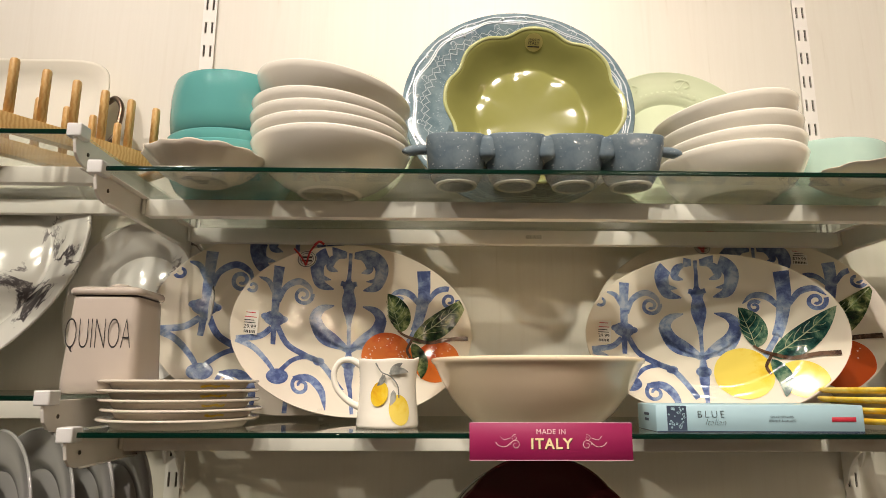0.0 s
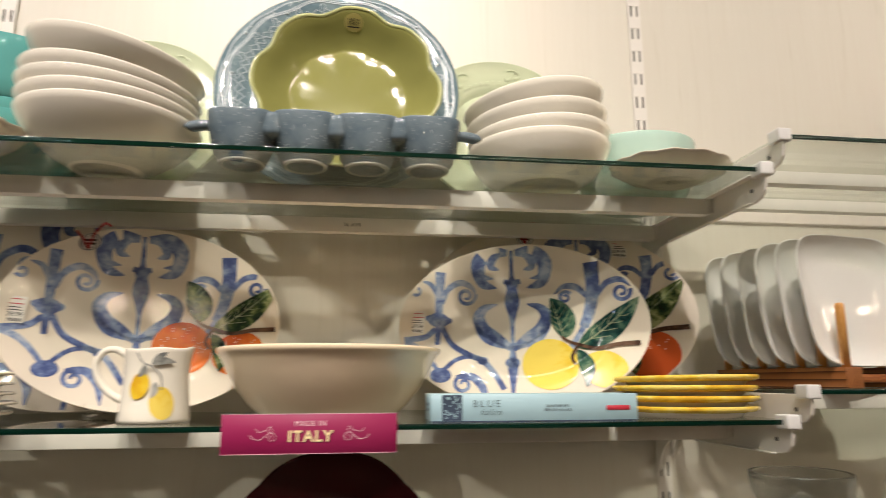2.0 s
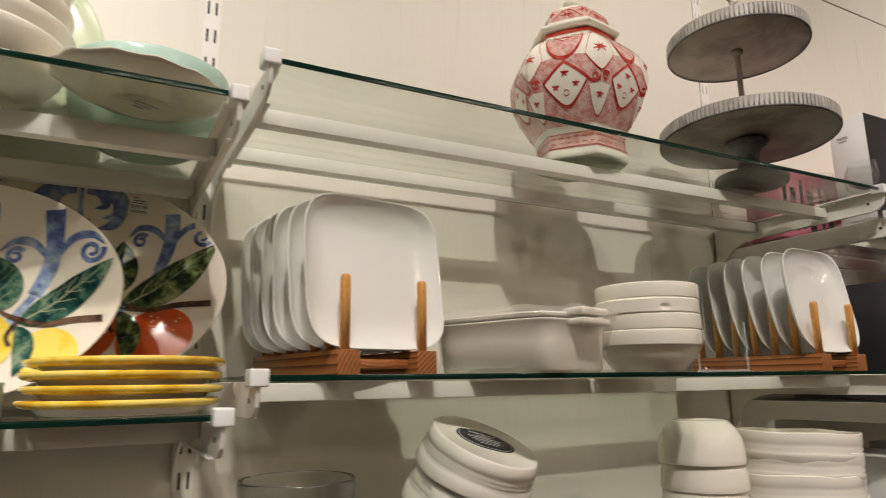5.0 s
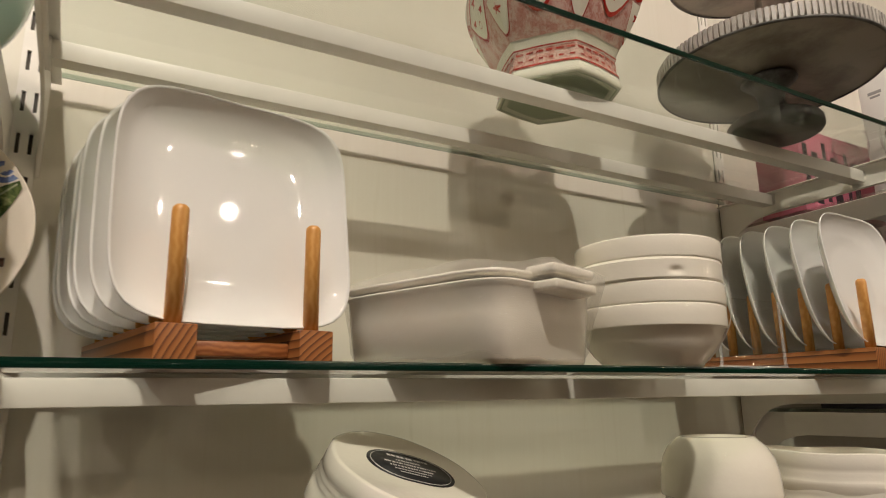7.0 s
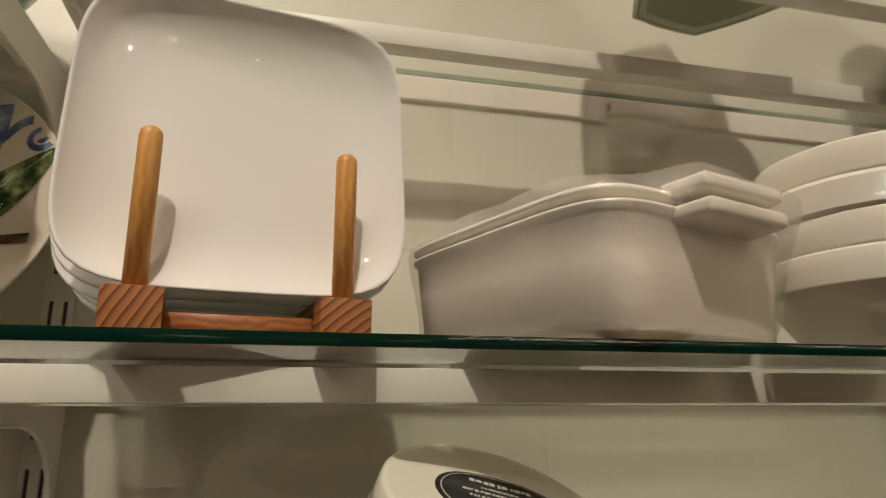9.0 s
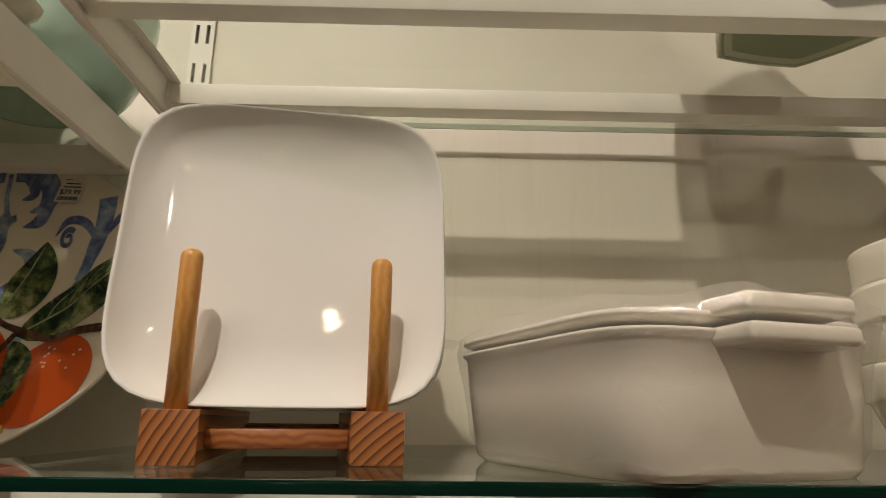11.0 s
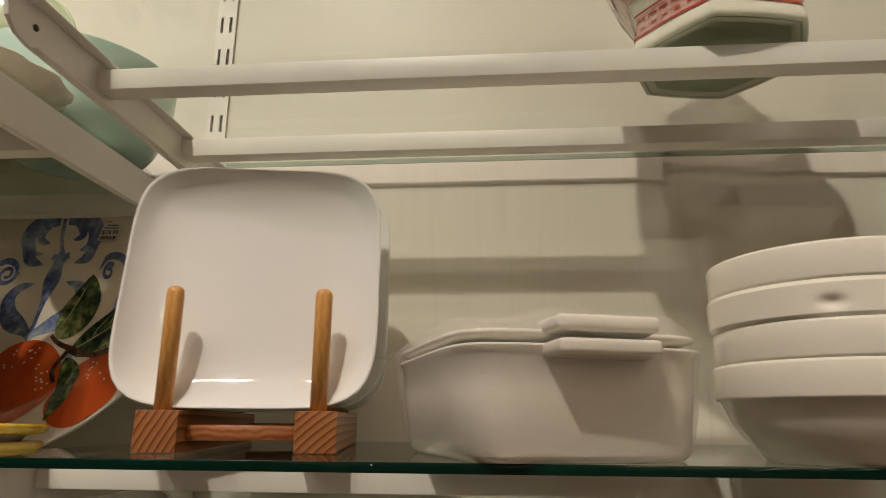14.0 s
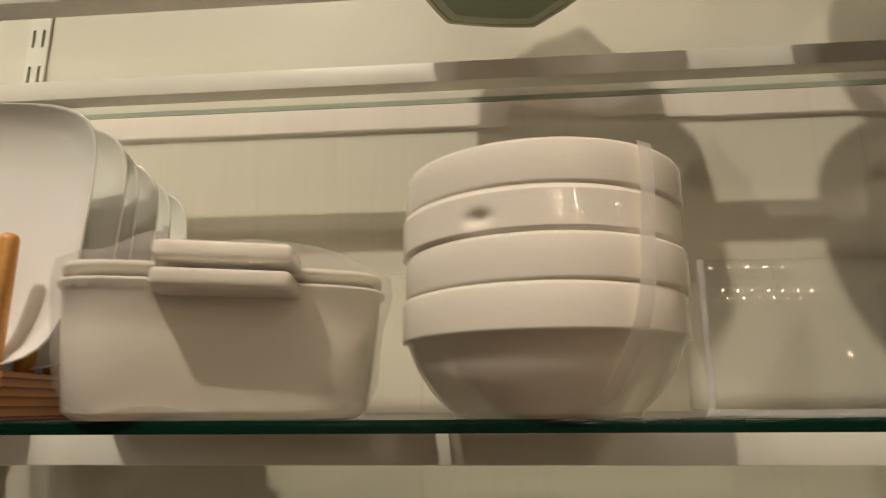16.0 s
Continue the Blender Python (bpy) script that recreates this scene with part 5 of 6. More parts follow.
# ---- square ware and racks ----
def rounded_square(R, e, seg, z, wave=0.0):
    """A ring of a rounded square of half-width R; e: corner sharpness."""
    out = []
    for i in range(seg):
        a = 2 * math.pi * i / seg
        c, s = math.cos(a), math.sin(a)
        k = (abs(c) ** e + abs(s) ** e) ** (-1 / e)
        out.append((R * k * c, R * k * s, z))
    return out


def loft(rings):
    verts, faces = [], []
    seg = len(rings[0])
    for r in rings:
        verts += r
    for k in range(len(rings) - 1):
        for i in range(seg):
            j = (i + 1) % seg
            faces.append((k * seg + i, k * seg + j, (k + 1) * seg + j, (k + 1) * seg + i))
    faces.append(tuple(range(seg))[::-1])
    faces.append(tuple((len(rings) - 1) * seg + i for i in range(seg)))
    return mesh_of("loft", verts, faces)


def square_plate(R, well, depth, e=5.0, round_well=False):
    """Rounded square plate with upturned rim, facing +z."""
    seg = 80
    coupe = lambda r: depth * max(0.0, (r - 0.58) / 0.42) ** 2.1
    rs = []
    for r, z, q in ((0.30, -0.004, e), (well * 0.9, -0.004, e), (well * 0.92, -0.0065, e), (well, -0.0065, e), (well * 1.02, -0.003, e), (0.88, depth * 0.55 - 0.004, e), (0.975, depth - 0.0042, e), (1.0, depth - 0.001, e), (0.994, depth + 0.0006, e), (0.975, coupe(0.975), e), (0.94, coupe(0.94), e), (0.90, coupe(0.90), e), (0.85, coupe(0.85), e), (0.80, coupe(0.80), e * 0.95), (0.74, coupe(0.74), e * 0.9), (0.68, coupe(0.68), 2.6 if round_well else e * 0.85), (0.60, coupe(0.60) - (0.0025 if round_well else 0), 2.2 if round_well else e * 0.75), (0.50, coupe(0.5) - (0.003 if round_well else 0), 2.2), (0.3, -0.003 if round_well else 0.0, 2.1)):
        rs.append(rounded_square(R * r, q, seg, z))
    for ring in rs[4:11]:
        for i, (x, y, z) in enumerate(ring):
            k = (math.hypot(x, y) / R - 0.9)
            ring[i] = (x, y, z + max(0.0, k) * 0.010)
    return loft(rs)


def plate_rack(x, y, z, yaw, label, length, n, pitch, plate, R, lean, group, gap=0.114, first=0.012, wood_m=None):
    """Two timber beams with pairs of dowels; front ends at (x, y). Plates lean back on the dowels."""
    m = pose(x, y, z, 0, 0, yaw)
    t = thing("plate_rack", m, label, "plate rack")
    for s in (-1, 1):
        part("beam", box_bm(s * gap / 2 - 0.0155, s * gap / 2 + 0.0155, 0, length, 0, 0.030, 0.0012, 2), M_CEDAR, t, "stained pine beam with visible end grain")
    part("cross_bar", box_bm(-gap / 2 + 0.0155, gap / 2 - 0.0155, 0.020, 0.034, 0.008, 0.020, 0.001, 1), M_CEDARBAR, t)
    part("cross_bar", box_bm(-gap / 2 + 0.0155, gap / 2 - 0.0155, length - 0.034, length - 0.020, 0.008, 0.020, 0.001, 1), M_CEDARBAR, t)
    dow = lathe([(0, 0.0), (0.0066, 0.0), (0.0066, 0.0885), (0.0060, 0.0915), (0.0040, 0.0935), (0, 0.0940)], 20)
    for k in range(n + 1):
        for s in (-1, 1):
            part("dowel", dow, M_DOWEL, t, "", pose(s * gap / 2, first + k * pitch, 0.0295))
    rr = random.Random(int(abs(x) * 1000))
    for k in range(n):
        th = lean + rr.uniform(-1.0, 1.0)
        yb = first + k * pitch + (0.0185 if k == 0 and R > 0.1 else pitch * 0.40)
        ob = ware("square_plate", plate, M_PLATE, m @ pose(rr.uniform(-0.003, 0.003), yb, 0.0305, 90 - th, 0, 0) @ Matrix.Translation((-0.004 if k and R > 0.1 else 0, R, 0)) @ Matrix.Diagonal((1.06 if k and R > 0.1 else 1, 1, 1, 1)), "glossy white rounded-square plate standing in a timber rack", "plate", group)
    return t


big_sq = square_plate(0.1022, 0.62, 0.017, 5.0)
plate_rack(1.4125, -0.326, Z2L + 0.0003, 9, "stained pine plate rack with upright dowels holding square plates", 0.268, 6, 0.0405, big_sq, 0.1005, 7, "square plates in the first rack")
small_sq = square_plate(0.0985, 0.60, 0.015, 3.9, True)
plate_rack(2.276, -0.372, Z2L + 0.0003, 3, "stained pine plate rack with small square plates at the shelf end", 0.268, 6, 0.0405, small_sq, 0.0985, 9, "square plates in the second rack")


def baking_dish():
    """Rectangular dishes nested, with a lug at each short end, in shrink film."""
    m = pose(1.661, -0.389, Z2L + 0.0004, 0, 0, 20.5) @ Matrix.Diagonal((1.16, 0.86, 0.87, 1))

    def ring(hw, y0, y1, z, e=6.0, seg=72, bow=0.0):
        out = []
        cy, hl = (y0 + y1) / 2, (y1 - y0) / 2
        for i in range(seg):
            a = 2 * math.pi * i / seg
            c, s = math.cos(a), math.sin(a)
            k = (abs(c) ** e + abs(s) ** e) ** (-1 / e)
            w = 1 + bow * (0.5 * math.sin(11 * a + z * 90) + 0.35 * math.sin(23 * a - z * 150) + 0.3 * math.sin(5 * a + z * 40))
            out.append((hw * k * c * w, cy + hl * k * s * (1 + (w - 1) * 0.5), z + bow * 0.12 * math.sin(9 * a)))
        return out

    def dish_mesh(z0, h, g=0.0):
        o = [(0.055, 0.012, 0.208, z0 + 0.003), (0.060, 0.006, 0.212, z0), (0.0645, 0.001, 0.218, z0), (0.0685, -0.002, 0.222, z0 + 0.005), (0.0722, -0.0045, 0.225, z0 + h * 0.6), (0.0735, -0.006, 0.227, z0 + h - 0.005), (0.0755, -0.009, 0.230, z0 + h - 0.002), (0.0755, -0.009, 0.230, z0 + h), (0.070, -0.004, 0.225, z0 + h + 0.0005), (0.066, 0.0, 0.221, z0 + h - 0.004), (0.060, 0.006, 0.214, z0 + 0.012), (0.050, 0.016, 0.204, z0 + 0.007)]
        return loft([ring(a, b, c, z) for a, b, c, z in o])

    def lug(z):
        bm = box_bm(-0.0315, 0.0315, -0.035, -0.001, z - 0.0055, z + 0.0055, 0.0045, 4)
        for v in bm.verts:
            if v.co.y < -0.02:
                v.co.x *= 0.90
                v.co.z += 0.001
        bmesh.ops.rotate(bm, verts=bm.verts, matrix=Matrix.Rotation(radians(-4), 3, "Z"))
        return bm

    a = thing("baking_dish", m, "white stoneware rectangular baking dish wrapped in clear film", "baking dish", "nested baking dishes")
    part("dish_body", dish_mesh(0, 0.079), M_WHITE, a)
    part("lug_handle", lug(0.0745), M_WHITE, a)
    part("lug_handle", lug(0.0745), M_WHITE, a, "", pose(0, 0.221, 0, 0, 0, 180))
    sheet = []
    for p, b, c, z, out in ((0.0690, -0.002, 0.222, 0.006, 0.002), (0.0735, -0.007, 0.227, 0.018, 0.010), (0.0750, -0.009, 0.229, 0.036, 0.017), (0.0765, -0.010, 0.231, 0.054, 0.024),
                            (0.0785, -0.012, 0.233, 0.070, 0.028), (0.0800, -0.013, 0.235, 0.080, 0.030), (0.0790, -0.013, 0.234, 0.090, 0.030), (0.070, -0.004, 0.226, 0.0985, 0.026), (0.04, 0.05, 0.17, 0.0975, 0.0)):
        pulled = []
        for x, y, h in ring(p, b, c, z, 5.0, 192, 0.012):
            near = max(0.0, 1 - max(0.0, abs(x) - 0.030) / 0.034) ** 1.6 if y < 0.05 else 0.0
            pulled.append((x, y - out * near, h + 0.0015 * math.sin(x * 160 + z * 70)))
        sheet.append(pulled)
    part("film", loft(sheet), M_FILM, a, "wrinkled clear shrink film").visible_shadow = False
    for sx, sy in ((0.081, 0.010), (-0.081, 0.215), (0.079, 0.225)):
        ear = [(sx, sy - 0.018, 0.082), (sx * 1.10, sy, 0.086), (sx * 1.05, sy + 0.006, 0.093), (sx * 0.93, sy + 0.012, 0.092), (sx * 0.90, sy - 0.010, 0.090)]
        part("film_ear", mesh_of("ear", ear, [(0, 1, 4), (1, 2, 4), (2, 3, 4)]), M_FILM, a, "loose crumpled corner of film").visible_shadow = False
    b = thing("baking_dish", m @ Matrix.Translation((0.0, 0.002, 0.0815)), "second white baking dish nested on top, only rim and lugs showing", "baking dish", "nested baking dishes")
    part("dish_rim", loft([ring(p, q, r, z) for p, q, r, z in ((0.060, 0.006, 0.214, 0.000), (0.066, 0.0, 0.220, 0.0), (0.0745, -0.008, 0.229, 0.004), (0.0745, -0.008, 0.229, 0.0075), (0.069, -0.003, 0.224, 0.008), (0.062, 0.004, 0.216, 0.003))]), M_WHITE, b)
    part("lug_handle", lug(0.0090), M_WHITE, b)
    part("lug_handle", lug(0.0090), M_WHITE, b, "", pose(0, 0.221, 0, 0, 0, 180))
    return a


baking_dish()


def cereal_stack():
    body = shell_profile([(0, 0.003), (0.040, 0.003), (0.043, 0), (0.048, 0), (0.050, 0.003), (0.059, 0.012), (0.067, 0.024), (0.0725, 0.0370), (0.0748, 0.0376), (0.0752, 0.0392), (0.0752, 0.0500), (0.0754, 0.0572)], 0.004)
    me = lathe(body, 80)
    dense = body[:8] + [(0.0752 + 0.0002 * i / 24, 0.0392 + 0.0180 * i / 24) for i in range(25)] + body[11:]

    def dent(a, r, z):
        d = (a - radians(-115) + math.pi) % (2 * math.pi) - math.pi
        k = math.exp(-(d / 0.075) ** 2 - ((z - 0.0455) / 0.0035) ** 2) if r > 0.074 else 0.0
        return r - 0.0035 * k, z

    dented = lathe(dense, 240, dent)
    for k in range(4):
        ob = thing("cereal_bowl", pose(1.823 + 0.0015 * (k % 2), -0.352, Z2L + 0.0004 + 0.0224 * k, 0, (0, 0.15, -0.1, 0.1)[k], 0) @ Matrix.Diagonal((1.012, 1.012, 1, 1)), "white porcelain bowl with a straight collar in a taped stack", "bowl", "stack of white collared bowls")
        part("bowl_body", dented if k == 2 else me, M_WHITE, ob)
    tp = thing("packing_tape", pose(1.823, -0.352, Z2L), "strip of clear packing tape down the bowl stack", "tape")
    pts = [(0.045, -0.0605, 0.1275), (0.045, -0.0622, 0.108), (0.043, -0.064, 0.085), (0.041, -0.0655, 0.060), (0.037, -0.064, 0.040), (0.029, -0.056, 0.020), (0.020, -0.049, 0.006)]
    cur = [Vector((p.x * 1.03, p.y * 1.03, p.z)) for p in curve_pts(pts, 6)]
    verts, faces = [], []
    for p in cur:
        d = Vector((-p.y, p.x, 0)).normalized()
        r = Vector((p.x, p.y, 0)).normalized() * 0.0012
        for s in (-0.0048, 0.0048):
            verts.append(p + d * s + r)
    for k in range(len(cur) - 1):
        faces.append((2 * k, 2 * k + 1, 2 * k + 3, 2 * k + 2))
    part("tape_strip", mesh_of("tape", verts, faces), M_FILMWHITE, tp).visible_shadow = False


cereal_stack()


def acrylic_stand(x, y, z):
    t = thing("acrylic_holder", pose(x, y, z), "clear acrylic display holder standing empty on the shelf", "display holder")
    part("upright", box_bm(-0.055, 0.055, -0.0015, 0.0015, 0.0, 0.078, 0.001, 2), M_ACRYL, t)
    part("foot", box_bm(-0.055, 0.055, 0.0015, 0.050, 0.0, 0.003, 0.001, 2), M_ACRYL, t)
    part("side", box_bm(-0.055, -0.052, 0.0015, 0.040, 0.003, 0.070, 0.001, 2), M_ACRYL, t)
    part("side", box_bm(0.052, 0.055, 0.0015, 0.040, 0.003, 0.070, 0.001, 2), M_ACRYL, t)
    for o in t.children:
        o.visible_shadow = False
    for q in ([(-0.055, -0.002, 0.078), (-0.055, -0.002, 0.008), (-0.050, -0.002, 0.002), (0.050, -0.002, 0.002), (0.055, -0.002, 0.008), (0.055, -0.002, 0.078)],):
        part("polished_edge", tube(q, 0.0018, 8, 4), M_EDGEPALE, t, "bright polished acrylic edge").visible_shadow = False
    return t


acrylic_stand(1.958, -0.372, Z2L + 0.0004)


# ---- covered jar ----
def temple_jar():
    cx, cy = 1.812, -0.236
    wide = Matrix.Diagonal((1.07, 1.07, 1.025, 1))
    t = thing("covered_jar", pose(cx, cy, Z2U + 0.0005, 0, 0, 10) @ wide, "white hexagonal covered jar painted in red and pink on glass", "jar")

    def hexa(k):
        def f(a, r, z):
            q = ((a + math.pi / 6) % (math.pi / 3)) - math.pi / 6
            flat = math.cos(math.pi / 6) / math.cos(math.pi / 6 - abs(q))
            return r * (1 - k * (1 - flat)), z
        return f

    body = [(0.070, 0.0), (0.076, 0.0), (0.077, 0.006), (0.073, 0.018), (0.071, 0.034), (0.076, 0.050), (0.089, 0.072), (0.103, 0.100), (0.1125, 0.130), (0.1145, 0.152), (0.110, 0.172), (0.099, 0.190), (0.084, 0.204), (0.071, 0.213), (0.066, 0.219), (0.066, 0.228)]
    fine = curve_pts([Vector((r, z, 0)) for r, z in body], 4)
    prof = [(0, 0.004), (0.062, 0.004), (0.064, 0.0)] + [(p.x, p.y) for p in fine] + [(0.060, 0.228), (0.060, 0.215), (0, 0.205)]
    part("jar_body", lathe(prof, 144, hexa(0.75)), M_WHITE, t)
    part("unglazed_base", lathe([(0, 0.0035), (0.068, 0.0035), (0.0725, -0.0003), (0.071, -0.0004), (0.067, 0.0015), (0, 0.0015)], 144, hexa(0.75)), M_JADE, t, "pale green unglazed base")

    def rad(z):
        for p, q in zip(fine, fine[1:]):
            if p.y <= z <= q.y + 1e-9 and q.y > p.y:
                return p.x + (q.x - p.x) * (z - p.y) / (q.y - p.y)
        return fine[-1].x

    hx = hexa(0.75)

    def s(u, v):
        a = u
        r, _ = hx(a % (2 * math.pi), rad(v), v)
        r2, _ = hx(a % (2 * math.pi), rad(v + 0.002), v)
        sl = (r2 - r) / 0.002
        n = Vector((math.cos(a), math.sin(a), -sl)).normalized()
        return Vector((r * math.cos(a), r * math.sin(a), v)), n

    red, pink = [], []
    step = math.pi / 3

    white = []
    grid = [i / 12 - 1 for i in range(25)]

    def fill(c, w, lo, hi):
        """Filled shape from (q -> low edge) to (q -> high edge), q from -1 to 1 across the half-angle w."""
        return [(c + w * q, (lo(q) + hi(q)) / 2, max((hi(q) - lo(q)) / 2, 0.0004)) for q in grid]

    def outline(c, w, f, wid):
        return [(c + w * q, f(q), wid) for q in grid]

    def floret(u, v, ru, rv, n=8):
        for j in range(n):
            q = j * 2 * math.pi / n + 0.2
            red.append([(u, v, 0.0016), (u + ru * math.cos(q), v + rv * math.sin(q), 0.0005)])

    for k in range(6):
        c = k * step + step / 2
        e = k * step
        drop = lambda q: 0.153 + 0.055 * abs(q) ** 2.4
        pink.append(fill(c, 0.36, drop, lambda q: 0.2085))
        red.append(outline(c, 0.36, drop, 0.0019))
        tip = lambda q: 0.187 + 0.020 * abs(q)
        white.append(fill(c, 0.24, tip, lambda q: 0.2088))
        red.append(outline(c, 0.24, tip, 0.0009))
        floret(c, 0.199, 0.13, 0.004, 6)
        leaf_lo = lambda q: 0.124 + 0.030 * abs(q) ** 1.3
        leaf_hi = lambda q: 0.203 - 0.048 * abs(q) ** 2.0
        pink.append(fill(e, step / 2, lambda q: 0.116, lambda q: 0.150 + 0.010 * abs(q)))
        white.append(fill(e, 0.21, leaf_lo, leaf_hi))
        red.append(outline(e, 0.21, leaf_lo, 0.0009))
        red.append(outline(e, 0.21, leaf_hi, 0.0007))
        floret(e, 0.163, 0.10, 0.0105)
        arch_hi = lambda q: 0.146 - 0.030 * abs(q) ** 1.1
        arch_lo = lambda q: 0.078 + 0.038 * abs(q) ** 1.8
        white.append(fill(c, 0.34, arch_lo, arch_hi))
        red.append(outline(c, 0.34, arch_lo, 0.0015))
        red.append(outline(c, 0.34, arch_hi, 0.0016))
        red.append([(c + 0.34 + 0.18 * q, 0.116 - 0.006 * math.sin(math.pi * q), 0.0014) for q in grid[12:]])
        floret(c, 0.128, 0.07, 0.0070, 5)
        floret(c - 0.16, 0.108, 0.06, 0.0055, 5)
        floret(c + 0.16, 0.110, 0.06, 0.0055, 5)
        red.append([(c + 0.045 * math.cos(q), 0.098 + 0.0042 * math.sin(q), 0.0004) for q in [i * 0.45 for i in range(15)]])
        pink.append(fill(e, step / 2, lambda q: 0.052, lambda q: 0.1165))
        low_lo = lambda q: 0.060 + 0.044 * abs(q) ** 2.0
        white.append(fill(e, 0.17, low_lo, lambda q: 0.106))
        red.append(outline(e, 0.17, low_lo, 0.0009))
        floret(e, 0.090, 0.06, 0.0060, 5)
        for d in (-1, 1):
            red.append(spiral(e + d * 0.075, 0.117, 0.072, 0.020, 0.4, 1.3 * d, 0.0014, 26))
            red[-1] = [(u, 0.117 + (v - 0.117) * 0.10, w) for u, v, w in red[-1]]
        red.append([(e + step * i / 10, 0.223, 0.0022) for i in range(11)])
        red.append([(e + step * i / 10, 0.040, 0.0006) for i in range(11)])
        red.append([(e + step * i / 10, 0.016, 0.0009) for i in range(11)])
        for j in range(6):
            q = e + step * (j + 0.5) / 6
            red.append([(q - 0.06, 0.022, 0.0008), (q - 0.06, 0.034, 0.0008), (q + 0.06, 0.034, 0.0008), (q + 0.06, 0.024, 0.0008), (q - 0.02, 0.024, 0.0008)])
    stroke_parts("white_reserve", white, s, M_WHITE, t, "", 0.0008, 8)
    part("red_outline_work", ribbon([[(u, v, w * 1.75) for u, v, w in q] for q in red], s, 0.0012, 2), M_RED, t, "iron red painted outlines and florets")
    stroke_parts("pink_wash", pink, s, M_PINK, t, "", 0.0004, 8)
    part("pink_footband", ribbon([[(k * 2 * math.pi / 60, 0.028, 0.0105) for k in range(61)]], s, 0.0003, 4), M_PINK, t, "pink foot band")
    lid = thing("jar_lid", pose(cx, cy, Z2U + 0.0005 + 0.2285 * 1.025, 0, 0, 10) @ wide, "domed hexagonal porcelain lid with a round knob", "lid")
    lp = [(0.0, 0.0005), (0.062, 0.0005), (0.064, 0.0), (0.0735, 0.002), (0.0765, 0.006), (0.0745, 0.0105), (0.068, 0.013), (0.062, 0.018), (0.058, 0.030), (0.050, 0.045), (0.036, 0.056), (0.020, 0.061), (0.011, 0.0625), (0.0085, 0.066), (0.0105, 0.071), (0.0145, 0.076), (0.0150, 0.082), (0.0125, 0.088), (0.007, 0.0915), (0.0, 0.0925)]
    fl = [(p.x, p.y) for p in curve_pts([Vector((r, z, 0)) for r, z in lp], 3)]
    part("lid_body", lathe([(max(r, 0.0), z) for r, z in fl], 144, lambda a, r, z: hexa(0.85 if z < 0.05 else 0.3 if z < 0.062 else 0.0)(a, r, z)), M_WHITE, lid)

    def s2(u, v):
        r = 0.062
        for p, q in zip(fl, fl[1:]):
            if 0.012 < p[1] <= v <= q[1]:
                r = p[0] + (q[0] - p[0]) * (v - p[1]) / max(q[1] - p[1], 1e-6)
                break
        r, _ = hexa(0.85)(u % (2 * math.pi), r, v)
        return Vector((r * math.cos(u), r * math.sin(u), v)), Vector((math.cos(u), math.sin(u), 0.6)).normalized()

    lr = []
    for k in range(6):
        c = k * step + step / 2
        lr.append([(c + 0.42 * q, 0.021 + 0.020 * (1 - q * q), 0.0010) for q in [i / 8 - 1 for i in range(17)]])
        for j in range(6):
            q = j * math.pi / 3
            lr.append([(c + 0.02 * math.cos(q), 0.030, 0.0018), (c + 0.20 * math.cos(q), 0.030 + 0.009 * math.sin(q), 0.0008)])
            lr.append([(c + step / 2 + 0.02 * math.cos(q), 0.036, 0.0018), (c + step / 2 + 0.16 * math.cos(q), 0.036 + 0.008 * math.sin(q), 0.0008)])
    part("pink_wash", ribbon([[(k * 2 * math.pi / 72, 0.034, 0.014) for k in range(73)]], s2, 0.0006, 6), M_PINK, lid, "pink painted band")
    part("red_outline_work", ribbon([[(u, v, w * 1.3) for u, v, w in q] for q in lr], s2, 0.0012, 2), M_RED, lid, "iron red painted florets")


temple_jar()


